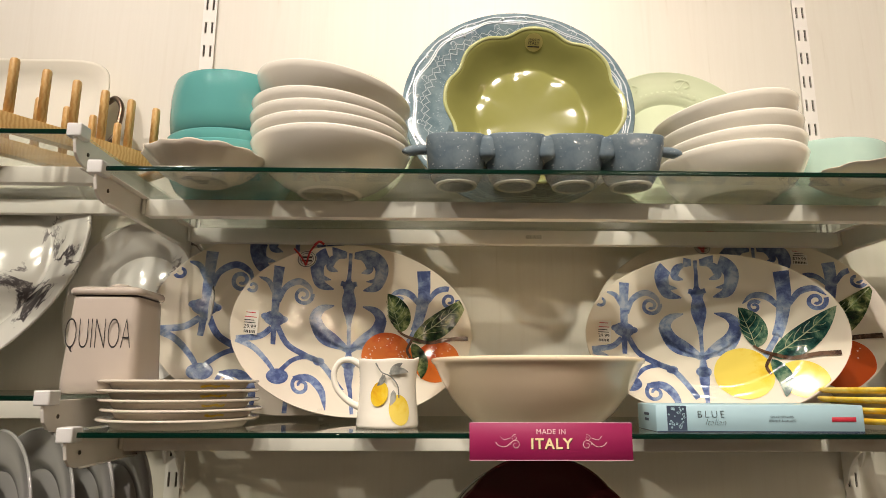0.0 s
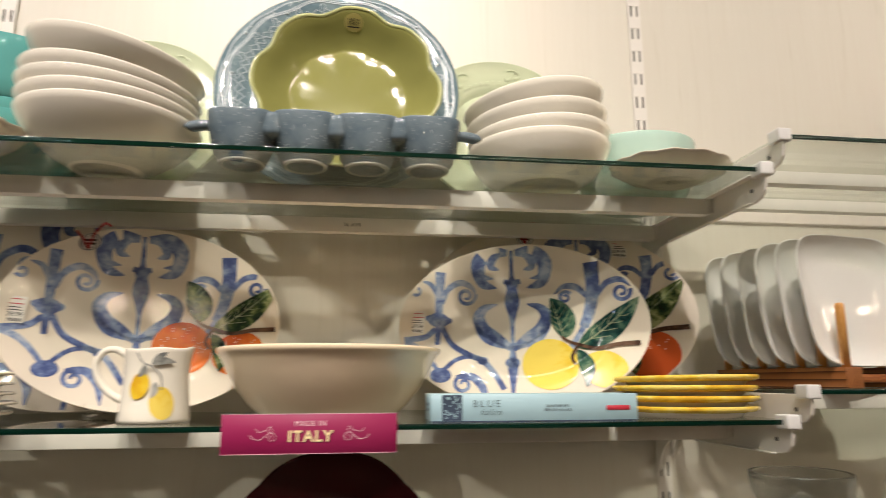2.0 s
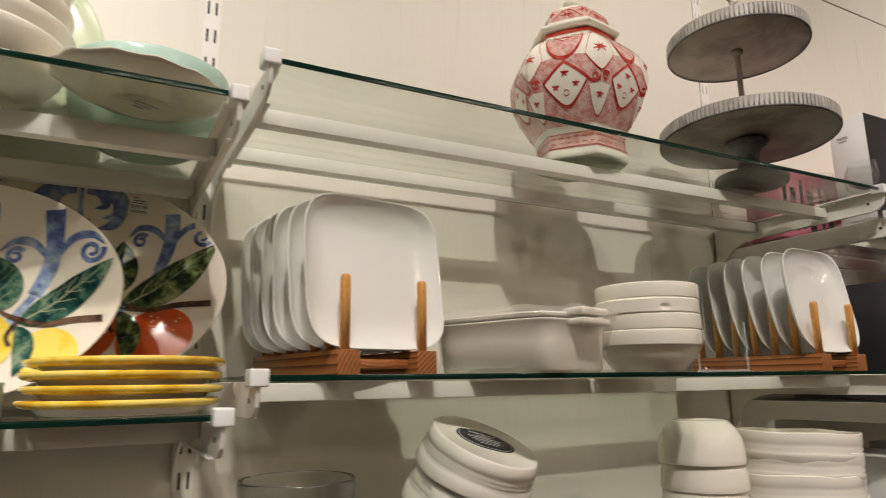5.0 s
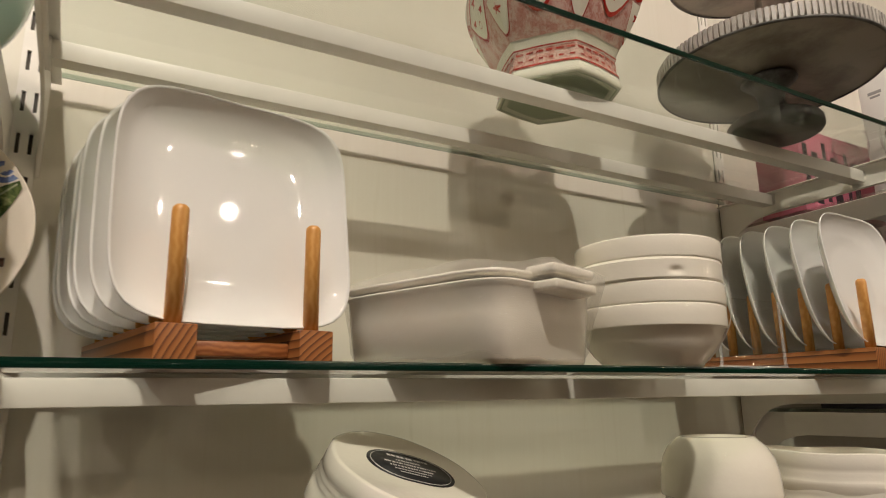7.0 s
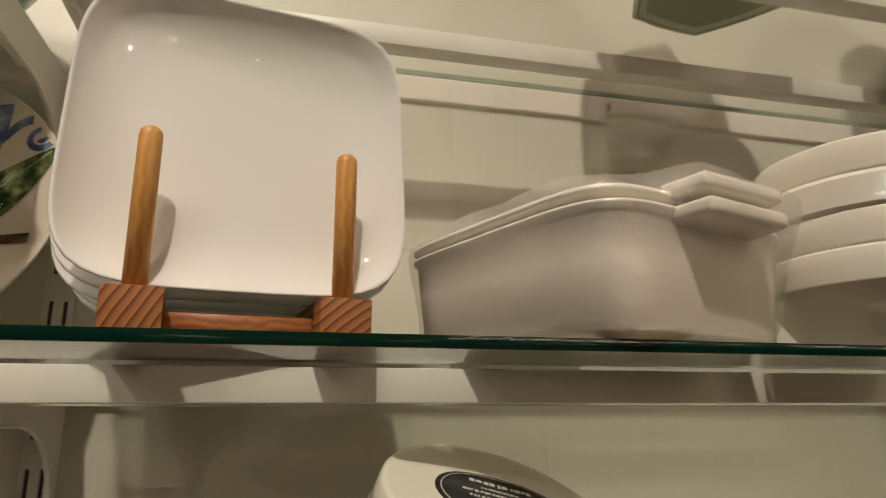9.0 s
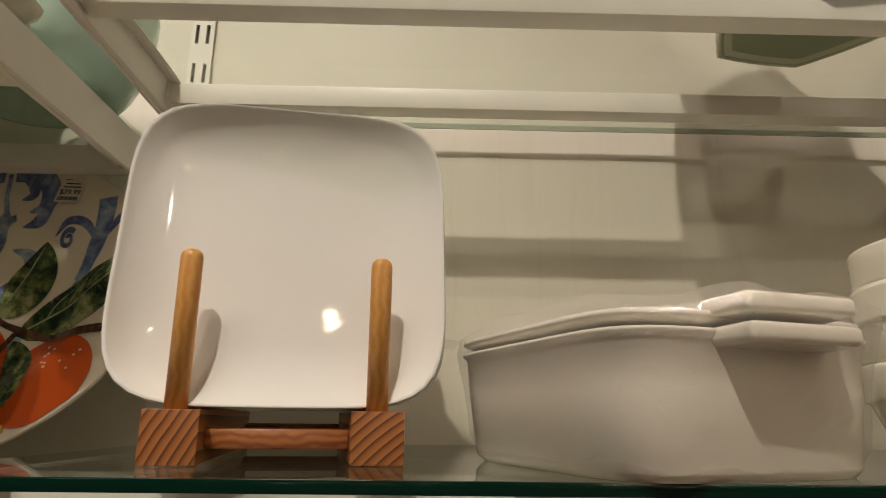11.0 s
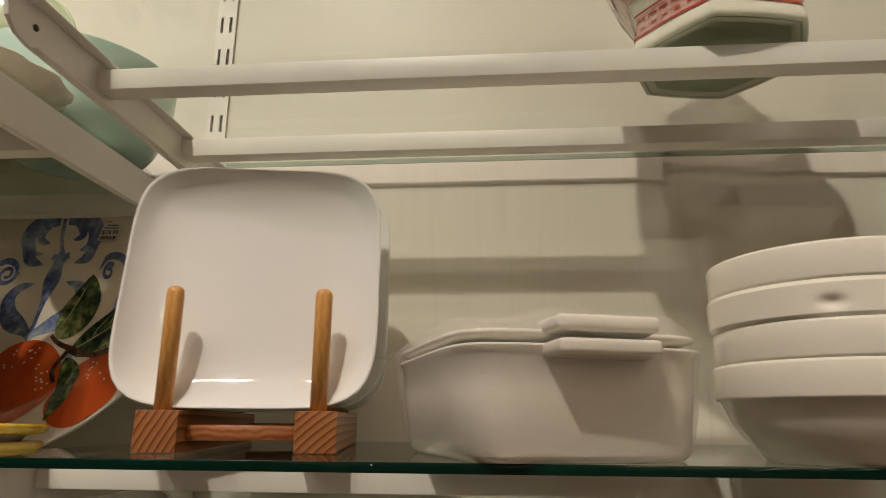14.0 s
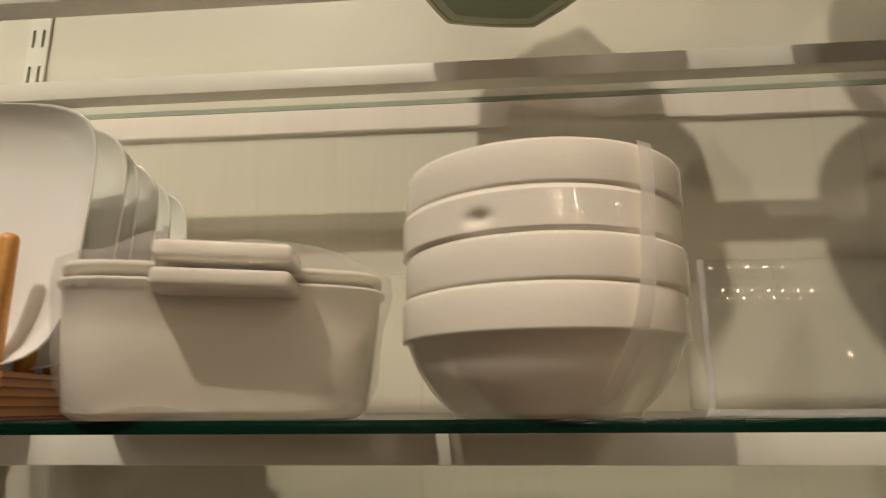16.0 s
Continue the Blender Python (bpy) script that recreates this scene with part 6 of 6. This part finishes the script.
def cake_stand():
    t = thing("tiered_stand", pose(2.174, -0.300, Z2U + 0.0004, -1.0, 1.5, 0), "two-tier galvanised cake stand with ribbed rims on glass", "cake stand")
    part("foot", lathe([(0, 0), (0.064, 0), (0.066, 0.003), (0.066, 0.012), (0.063, 0.016), (0.030, 0.024), (0.022, 0.034), (0.018, 0.050), (0.022, 0.068), (0.036, 0.080), (0.040, 0.084), (0.034, 0.088), (0.026, 0.0905), (0, 0.0905)], 56), M_GALVDARK, t, "dark turned metal foot")

    def tray(R, z, h):
        part("tray", lathe([(0, z), (R - 0.003, z), (R - 0.001, z + 0.001), (R - 0.001, z + h), (R - 0.003, z + h), (R - 0.003, z + 0.004), (0, z + 0.004)], 96), M_GALV, t, "weathered grey tin tray")
        n = int(R * 780)
        verts, faces = [], []
        for k in range(n):
            a0, half = 2 * math.pi * k / n, 0.30 * 2 * math.pi / n
            o = len(verts)
            for rr in (R - 0.0012, R + 0.0020):
                for aa in (a0 - half, a0 + half):
                    for zz in (z + 0.002, z + h - 0.0005):
                        verts.append((rr * math.cos(aa), rr * math.sin(aa), zz))
            faces += [tuple(o + i for i in f) for f in ((0, 1, 3, 2), (4, 6, 7, 5), (0, 4, 5, 1), (2, 3, 7, 6), (1, 5, 7, 3), (0, 2, 6, 4))]
        rib = mesh_of("ribs", verts, faces, False)
        part("rim_ground", lathe([(R - 0.0011, z + 0.001), (R - 0.0004, z + 0.001), (R - 0.0004, z + h), (R - 0.0011, z + h)], 96), M_GALV, t, "duller metal between the ribs")
        part("ribbed_rim", rib, M_GALVRIB, t, "whitewashed corrugated rim")
        part("rim_bead", lathe([(R - 0.002, z - 0.001), (R + 0.0015, z - 0.001), (R + 0.0022, z + 0.0005), (R + 0.0012, z + 0.002), (R - 0.002, z + 0.002)], 96), M_GALVDARK, t)

    tray(0.159, 0.091, 0.024)
    tray(0.131, 0.283, 0.026)
    part("post", lathe([(0, 0.093), (0.0055, 0.093), (0.0055, 0.30), (0.0055, 0.395), (0, 0.395)], 16), M_GALV, t)
    part("collar", lathe([(0.0055, 0.272), (0.010, 0.274), (0.012, 0.2825), (0.0055, 0.2825)], 20), M_GALV, t)
    part("collar", lathe([(0.0055, 0.096), (0.014, 0.096), (0.010, 0.104), (0.0055, 0.106)], 20), M_GALV, t)
    ring = [(0.022 * math.sin(q), 0.0, 0.416 - 0.022 * math.cos(q)) for q in [i * 2 * math.pi / 16 for i in range(17)]]
    part("ring_handle", tube(ring, 0.0030, 10, 3), M_GALVRIB, t)


cake_stand()


# ---- below bay two ----
def ruffle_bowl(R, H, rb):
    return lathe(shell_profile([(0, 0.002), (rb * 0.9, 0.002), (rb, 0), (rb * 1.03, 0.003), (rb + (R - rb) * 0.62, H * 0.13), (R * 0.94, H * 0.30), (R * 0.985, H * 0.48), (R * 0.994, H * 0.56), (R * 0.974, H * 0.60), (R * 0.996, H * 0.66), (R * 0.976, H * 0.71), (R * 0.998, H * 0.78), (R * 0.998, H * 0.90), (R, H)], 0.0035), 80, lambda a, r, z: (r * (1 + 0.006 * math.sin(9 * a)), z + (0.0010 * math.sin(5 * a) if z > H * 0.5 else 0)))


rb1 = lathe(shell_profile([(0, 0.0012), (0.064, 0.0012), (0.067, 0), (0.0700, 0), (0.0716, 0.0016), (0.0728, 0.010), (0.0738, 0.0165), (0.0722, 0.0185), (0.0746, 0.0215), (0.0730, 0.0240), (0.0752, 0.0270), (0.0738, 0.0295), (0.0765, 0.034), (0.0785, 0.050)], 0.0035), 80, lambda a, r, z: (r * (1 + 0.004 * math.sin(9 * a)), z + (0.0012 * math.sin(5 * a) if z > 0.03 else 0)))
for k in range(4):
    base = pose(1.568, -0.294, 1.4285, 22, 13, 0) @ Matrix.Diagonal((1.06, 1.06, 1, 1)) @ pose(0.004 * (k % 2), 0, -0.026 * k, 0, 0.7 * k, 25 * k)
    t = thing("ridged_bowl", base @ pose(0, 0, 0, 180, 0, 0), "upturned cream bowl with ridged bands in a leaning taped stack", "bowl", "upturned ridged bowls")
    part("bowl_body", rb1, M_BISQUE, t)
    if k == 0:
        oval = lambda a, r, z: (r * (1 - 0.32 * math.sin(a) ** 2), z)
        lb = part("label", lathe([(0, 0.0006), (0.041, 0.0006), (0.041, 0.0022), (0, 0.0022)], 48, oval), M_BLACKCARD, t, "black oval paper label", pose(0.002, -0.004, 0, 0, 0, 6))
        part("printed_ring", lathe([(0.0372, 0.0002), (0.0378, 0.0002), (0.0378, 0.0006), (0.0372, 0.0006)], 48, oval), M_WHITECARD, lb)
        rnd = random.Random(77)
        for y, h, w in ((-0.0165, 0.0042, 0.019), (-0.0095, 0.0020, 0.012), (-0.0035, 0.0026, 0.024), (0.0025, 0.0024, 0.020), (0.0080, 0.0018, 0.017), (0.0130, 0.0018, 0.013)):
            x = -w
            while x < w:
                q = h * rnd.uniform(0.35, 0.9)
                part("print_bar", box_bm(x, x + q, y - h * 0.5, y + h * rnd.uniform(0.1, 0.5), 0.0003, 0.0006), M_WHITECARD, lb)
                x += q + h * rnd.uniform(0.15, 0.6)
t = thing("bowl_block", pose(1.568, -0.286, Z2B + 0.0005), "cream bowls at the bottom of the leaning stack", "bowl", "upturned ridged bowls")
part("bowl_body", lathe([(0, 0), (0.070, 0), (0.078, 0.004), (0.076, 0.03), (0.078, 0.034), (0.076, 0.06), (0.078, 0.064), (0.076, 0.09), (0.066, 0.118), (0.05, 0.130), (0, 0.130)], 64), M_BISQUE, t)
rice = lathe(shell_profile([(0, 0.002), (0.036, 0.002), (0.038, 0), (0.044, 0), (0.047, 0.003), (0.057, 0.012), (0.064, 0.025), (0.0675, 0.042), (0.0685, 0.058), (0.0690, 0.066)], 0.0035), 72)
for cx, cy, R, top, n, tl, m_, gap in ((1.990, -0.285, 0.069, 1.440, 4, 1, M_WHITE, 0.041), (2.184, -0.318, 0.103, 1.414, 5, 3, M_BISQUE, 0.034)):
    me = ruffle_bowl(R, 0.070, 0.052 if R > 0.08 else 0.042)
    for k in range(n):
        if R < 0.08:
            ware("rice_bowl", rice, m_, pose(cx + 0.002 * (k % 2), cy, top - k * gap, 180, 0.4 * k, 30 * k), "upturned white rice bowl with a rounded shoulder in a stack", "bowl", "stack of upturned rice bowls")
            continue
        ware("ridged_bowl", me, m_, pose(cx + 0.002 * (k % 2), cy, top - 0.070 - k * gap, 0, tl * (n - k - 1) * 0.35 - (2 if k == 0 else 0), 30 * k), "white bowl with ridged bands in an upright stack", "bowl", "stacks of ridged bowls")
    t = thing("stack_riser", pose(cx, cy, 0), "plain white riser block under a bowl stack", "riser")
    part("block", box_bm(-0.05, 0.05, -0.05, 0.05, Z2B + 0.0005, top - 0.070 - (n - 1) * gap - 0.001, 0.002, 1), M_WHITECARD, t)
ware("glass_bowl", lathe(shell_profile(bowl_outline(0.073, 0.060, 0.042, 0.7, 0.9), 0.003), 64), M_SMOKE, pose(1.326, -0.235, 1.330), "smoked glass bowl on a stack on the lower shelf", "bowl").visible_shadow = False
t = thing("display_riser", pose(1.326, -0.235, 0), "grey box riser carrying a glass bowl", "riser")
part("block", box_bm(-0.05, 0.05, -0.05, 0.05, Z2B + 0.0005, 1.3295, 0.002, 1), M_GREYCARD, t)

# ---- below bay one and bay zero ----
mar = lathe(shell_profile(plate_outline(0.148, 0.022, 0.085), 0.005), 128, lambda a, r, z: (r * (1 + (0.030 * (abs(math.cos(4 * a)) - 0.6) if r > 0.1 else 0)), z))
ware("maroon_plate", mar, M_MAROON, pose(0.622, -0.205, Z1B + 0.148 * math.cos(radians(12)) + 0.0015, 78, 0, 0) @ pose(0, 0, 0, 0, 0, 22.5), "dark maroon scalloped plate standing upright on the shelf below", "plate")
ware("clear_plate", lathe(shell_profile(plate_outline(0.140, 0.018, 0.080), 0.004), 96), M_SMOKE, pose(0.610, -0.150, Z1B + 0.141, 80, 0, 0), "clear glass plate standing behind a maroon plate", "plate").visible_shadow = False
gp = lathe(shell_profile(plate_outline(0.137, 0.018, 0.082), 0.0045), 96)
rk = thing("wire_plate_rack", pose(-0.16, -0.24, Z0B + 0.0005), "white wire rack holding upright grey plates", "plate rack")
for s in (-1, 1):
    part("wire", tube([(-0.15, -0.09 + 0.05 * s, 0.004), (0.0, 0.02 + 0.05 * s, 0.004), (0.16, 0.11 + 0.05 * s, 0.004)], 0.0025, 8, 6), M_METAL, rk)
for k in range(7):
    ware("grey_plate", gp, M_GREYPLATE, pose(-0.272 + 0.0400 * k, -0.330 + 0.0275 * k, Z0B + 0.003 + 0.137, 84, 0, -35), "cool grey glazed dinner plate standing on edge in a rack", "plate", "grey plates in the rack")


def quinoa_canister():
    t = thing("canister", pose(0.007, -0.281, Z0L + 0.0004, 0, 0, 1) @ Matrix.Diagonal((0.835, 0.835, 0.93, 1)), "square cream ceramic canister with a lid and thin black lettering", "canister")

    def sq(hw, z, e=9.0):
        return rounded_square(hw, e, 64, z)

    part("canister_body", loft([sq(0.052, 0.0), (sq(0.057, 0.0)), sq(0.060, 0.003), sq(0.0605, 0.020), sq(0.0545, 0.139), sq(0.0535, 0.141), sq(0.049, 0.141)]), M_CANISTER, t)
    lid = part("lid", loft([sq(0.050, 0.1435), sq(0.0575, 0.1435), sq(0.0595, 0.1460), sq(0.0595, 0.1500), sq(0.0570, 0.1540), sq(0.048, 0.1565), sq(0.02, 0.1575)]), M_CANISTER, t, "square ceramic lid")
    part("knob", lathe([(0, 0.156), (0.016, 0.156), (0.0175, 0.159), (0.0165, 0.163), (0.012, 0.165), (0, 0.1655)], 32), M_CANISTER, lid)
    part("gasket", loft([sq(0.0525, 0.1408), sq(0.0535, 0.1412), sq(0.0535, 0.1433), sq(0.0525, 0.1436)]), M_INK, t, "dark sealing ring")
    w = bars_text("QUINOA", 0.066, M_INK, t, pose(-0.003, -0.0592, 0.084, 93, 0, 0), "lettering", 0.0001, 1.0, 0.0, 0.42, -0.0017, 0.105)
    return t


quinoa_canister()
back_oval = thing("white_platter", pose(-0.058, -0.052, Z0L + 0.150, 82, 0, 0) @ pose(0, 0, 0, 0, 0, 90), "pale marbled oval platter leaning behind a canister", "platter")
part("platter_body", lathe(shell_profile(plate_outline(0.150, 0.018, 0.092), 0.005), 80, lambda a, r, z: (r * (1 - 0.14 * math.sin(a) ** 2), z)), M_MARBLE, back_oval)
part("raised_rim", lathe([(0.146, 0.0195), (0.148, 0.0225), (0.151, 0.0228), (0.1525, 0.0195), (0.151, 0.0175)], 80, lambda a, r, z: (r * (1 - 0.14 * math.sin(a) ** 2), z)), M_MARBLE, back_oval)


def marble_platter():
    lean, a, b = 17, 0.235, 0.168
    t = thing("marbled_platter", pose(-0.345, -0.085, Z0L + 0.185, 90 - lean, 0, 0) @ pose(0, 0, 0, 0, 0, 52), "white oval platter with black marbled veining leaning at the wall", "platter")
    prof = shell_profile([(0, 0.003), (0.60, 0.003), (0.62, 0), (0.66, 0), (0.68, 0.004), (0.80, 0.014), (0.97, 0.022), (1.0, 0.024)], 0.005)
    verts = lathe(prof, 96)
    for v in verts.vertices:
        v.co.x *= a
        v.co.y *= b
    part("platter_body", verts, M_MARBLE, t)
    part("dark_handle", tube([(-0.15, -0.165, 0.03), (-0.12, -0.180, 0.045), (-0.09, -0.172, 0.045), (-0.065, -0.150, 0.03)], 0.006, 10, 6), M_BRONZE, t, "dark bronze handle")
    return t


marble_platter()


def serving_tray():
    t = thing("serving_tray", pose(-0.400, -0.058, Z0U + 0.138, 80, 0, 0), "white rectangular ceramic tray with bronze handles leaning at the wall", "tray")

    def ring(hx, hy, z, e=7.0, seg=96):
        out = []
        for i in range(seg):
            q = 2 * math.pi * i / seg
            c, s = math.cos(q), math.sin(q)
            k = (abs(c) ** e + abs(s) ** e) ** (-1 / e)
            out.append((hx * k * c, hy * k * s, z + 0.0012 * math.sin(9 * q)))
        return out

    part("tray_body", loft([ring(a, b, z) for a, b, z in ((0.19, 0.085, -0.004), (0.205, 0.10, -0.004), (0.222, 0.120, 0.006), (0.240, 0.136, 0.016), (0.244, 0.139, 0.018), (0.243, 0.138, 0.021), (0.238, 0.133, 0.020), (0.220, 0.117, 0.010), (0.205, 0.102, 0.001), (0.18, 0.08, 0.0))]), M_WHITE, t)
    for s in (-1, 1):
        part("handle", tube([(s * 0.243, 0.046, 0.012), (s * 0.262, 0.050, 0.022), (s * 0.278, 0.030, 0.026), (s * 0.280, 0.0, 0.026), (s * 0.278, -0.030, 0.026), (s * 0.262, -0.050, 0.022), (s * 0.243, -0.046, 0.012)], 0.0050, 10, 6), M_BRONZE, t, "aged bronze wire handle")
    return t


serving_tray()


def bamboo_rack():
    """Long dish-drying rack: two slats with two rows of dowels, set at an angle."""
    t = thing("bamboo_rack", pose(0.0, -0.206, Z0U + 0.0005, 0, 0, 53.3), "honey coloured bamboo drying rack with two rows of dowels", "plate rack")
    for y, z0, z1 in ((0.0, 0.006, 0.030), (0.113, 0.006, 0.030)):
        part("slat", box_bm(-0.245, 0.030, y - 0.010, y + 0.010, z0, z1, 0.0015, 2), M_BAMBOO, t)
    for x in (-0.225, 0.012):
        part("cross_slat", box_bm(x - 0.012, x + 0.012, -0.012, 0.125, 0.0, 0.006, 0.001, 1), M_BAMBOO, t)
    tall = lathe([(0, 0.0), (0.0064, 0.0), (0.0064, 0.0790), (0.0056, 0.0825), (0.0030, 0.0840), (0, 0.0840)], 16)
    for k in range(6):
        x = -k * 0.0422
        part("dowel", tall, M_BAMBOO, t, "", pose(x, 0.0, 0.0290))
        part("dowel", tall, M_BAMBOO, t, "", pose(x - 0.004, 0.113, 0.0290))
    return t


bamboo_rack()


# ---- bay three, at the end of the wall ----
def carton(x, y, z, sx, sy, sz, material, label, yaw=0.0, bars=(), barmat=None, face="front", category="box"):
    t = thing("product_box", pose(x, y, z, 0, 0, yaw), label, category, "boxed goods")
    part("carton", box_bm(-sx / 2, sx / 2, -sy / 2, sy / 2, 0, sz, 0.0008, 1), material, t)
    for u, v, w, h in bars:
        if face == "front":
            part("print_bar", box_bm(u - w, u + w, -sy / 2 - 0.0005, -sy / 2 - 0.0001, v - h, v + h), barmat, t)
        else:
            part("print_bar", box_bm(-sx / 2 - 0.0005, -sx / 2 - 0.0001, u - w, u + w, v - h, v + h), barmat, t)
    return t


b = carton(2.648, -0.268, Z3U + 0.0004, 0.150, 0.080, 0.268, M_WHITECARD, "tall white product box with a black front panel", 0, ((0.012, 0.222, 0.012, 0.003), (0.012, 0.214, 0.009, 0.002)), M_GREYCARD, "side")
part("black_front", box_bm(-0.0745, 0.0745, -0.0408, -0.0402, 0.001, 0.267), M_BLACKCARD, b, "black printed front panel")
for q in (-0.009, 0.009):
    part("printed_ring", lathe([(0.010, 0), (0.0112, 0), (0.0112, 0.0004), (0.010, 0.0004)], 28), M_GREYCARD, b, "thin printed circle", Matrix.Translation((-0.0752, q, 0.060)) @ pose(0, 0, 0, 0, -90, 0))
carton(2.590, -0.120, Z3U + 0.0004, 0.270, 0.090, 0.165, M_PINKCARD, "pink product box behind stemmed glasses", 0, ((-0.115, 0.075, 0.007, 0.060), (-0.085, 0.07, 0.010, 0.052), (-0.052, 0.085, 0.006, 0.060), (-0.02, 0.07, 0.012, 0.05), (0.02, 0.08, 0.006, 0.055), (0.05, 0.07, 0.009, 0.05)), M_BLACKCARD)
wine = lathe([(0, 0.0), (0.030, 0.0), (0.030, 0.0015), (0.006, 0.004), (0.0035, 0.012), (0.0035, 0.060), (0.010, 0.068), (0.026, 0.082), (0.031, 0.102), (0.028, 0.128), (0.0268, 0.128), (0.0298, 0.102), (0.025, 0.083), (0.006, 0.070), (0, 0.069)], 32)
for x, y in ((2.500, -0.235), (2.530, -0.305), (2.495, -0.330)):
    o = ware("wine_glass", wine, M_ACRYL, pose(x, y, Z3U + 0.0004), "small clear stemmed glass before pink boxes", "glass", "stemmed glasses")
    o.visible_shadow = False
for k in range(5):
    carton(2.560 + 0.135 * k, -0.235, Z3L + 0.0004, 0.128, 0.240, 0.235 - 0.02 * (k % 2), M_BLACKCARD, "black product box with rows of pale print", 0, ((-0.028, 0.190, 0.030, 0.005), (-0.030, 0.172, 0.024, 0.004), (-0.028, 0.140, 0.026, 0.003), (-0.026, 0.125, 0.028, 0.0025), (-0.030, 0.092, 0.022, 0.003), (-0.030, 0.075, 0.026, 0.003), (-0.030, 0.055, 0.022, 0.003)), M_GREYCARD)
for k in range(3):
    carton(2.600 + 0.21 * k, -0.245, Z3B + 0.0004, 0.175, 0.220, 0.235 + 0.012 * k, M_GREYCARD if k % 2 else M_WHITECARD, "pale product box with a grey picture on its front", 0, ((0.0, 0.110, 0.060, 0.070), (0.02, 0.212, 0.040, 0.005)), M_GREYCARD if k % 2 == 0 else M_BLACKCARD)
for k in range(3):
    carton(2.90 + 0.20 * k, -0.20, Z3U + 0.0004, 0.16, 0.16, 0.20 + 0.03 * k, M_BLACKCARD if k % 2 else M_PINKCARD, "stacked product box farther along the shelf")
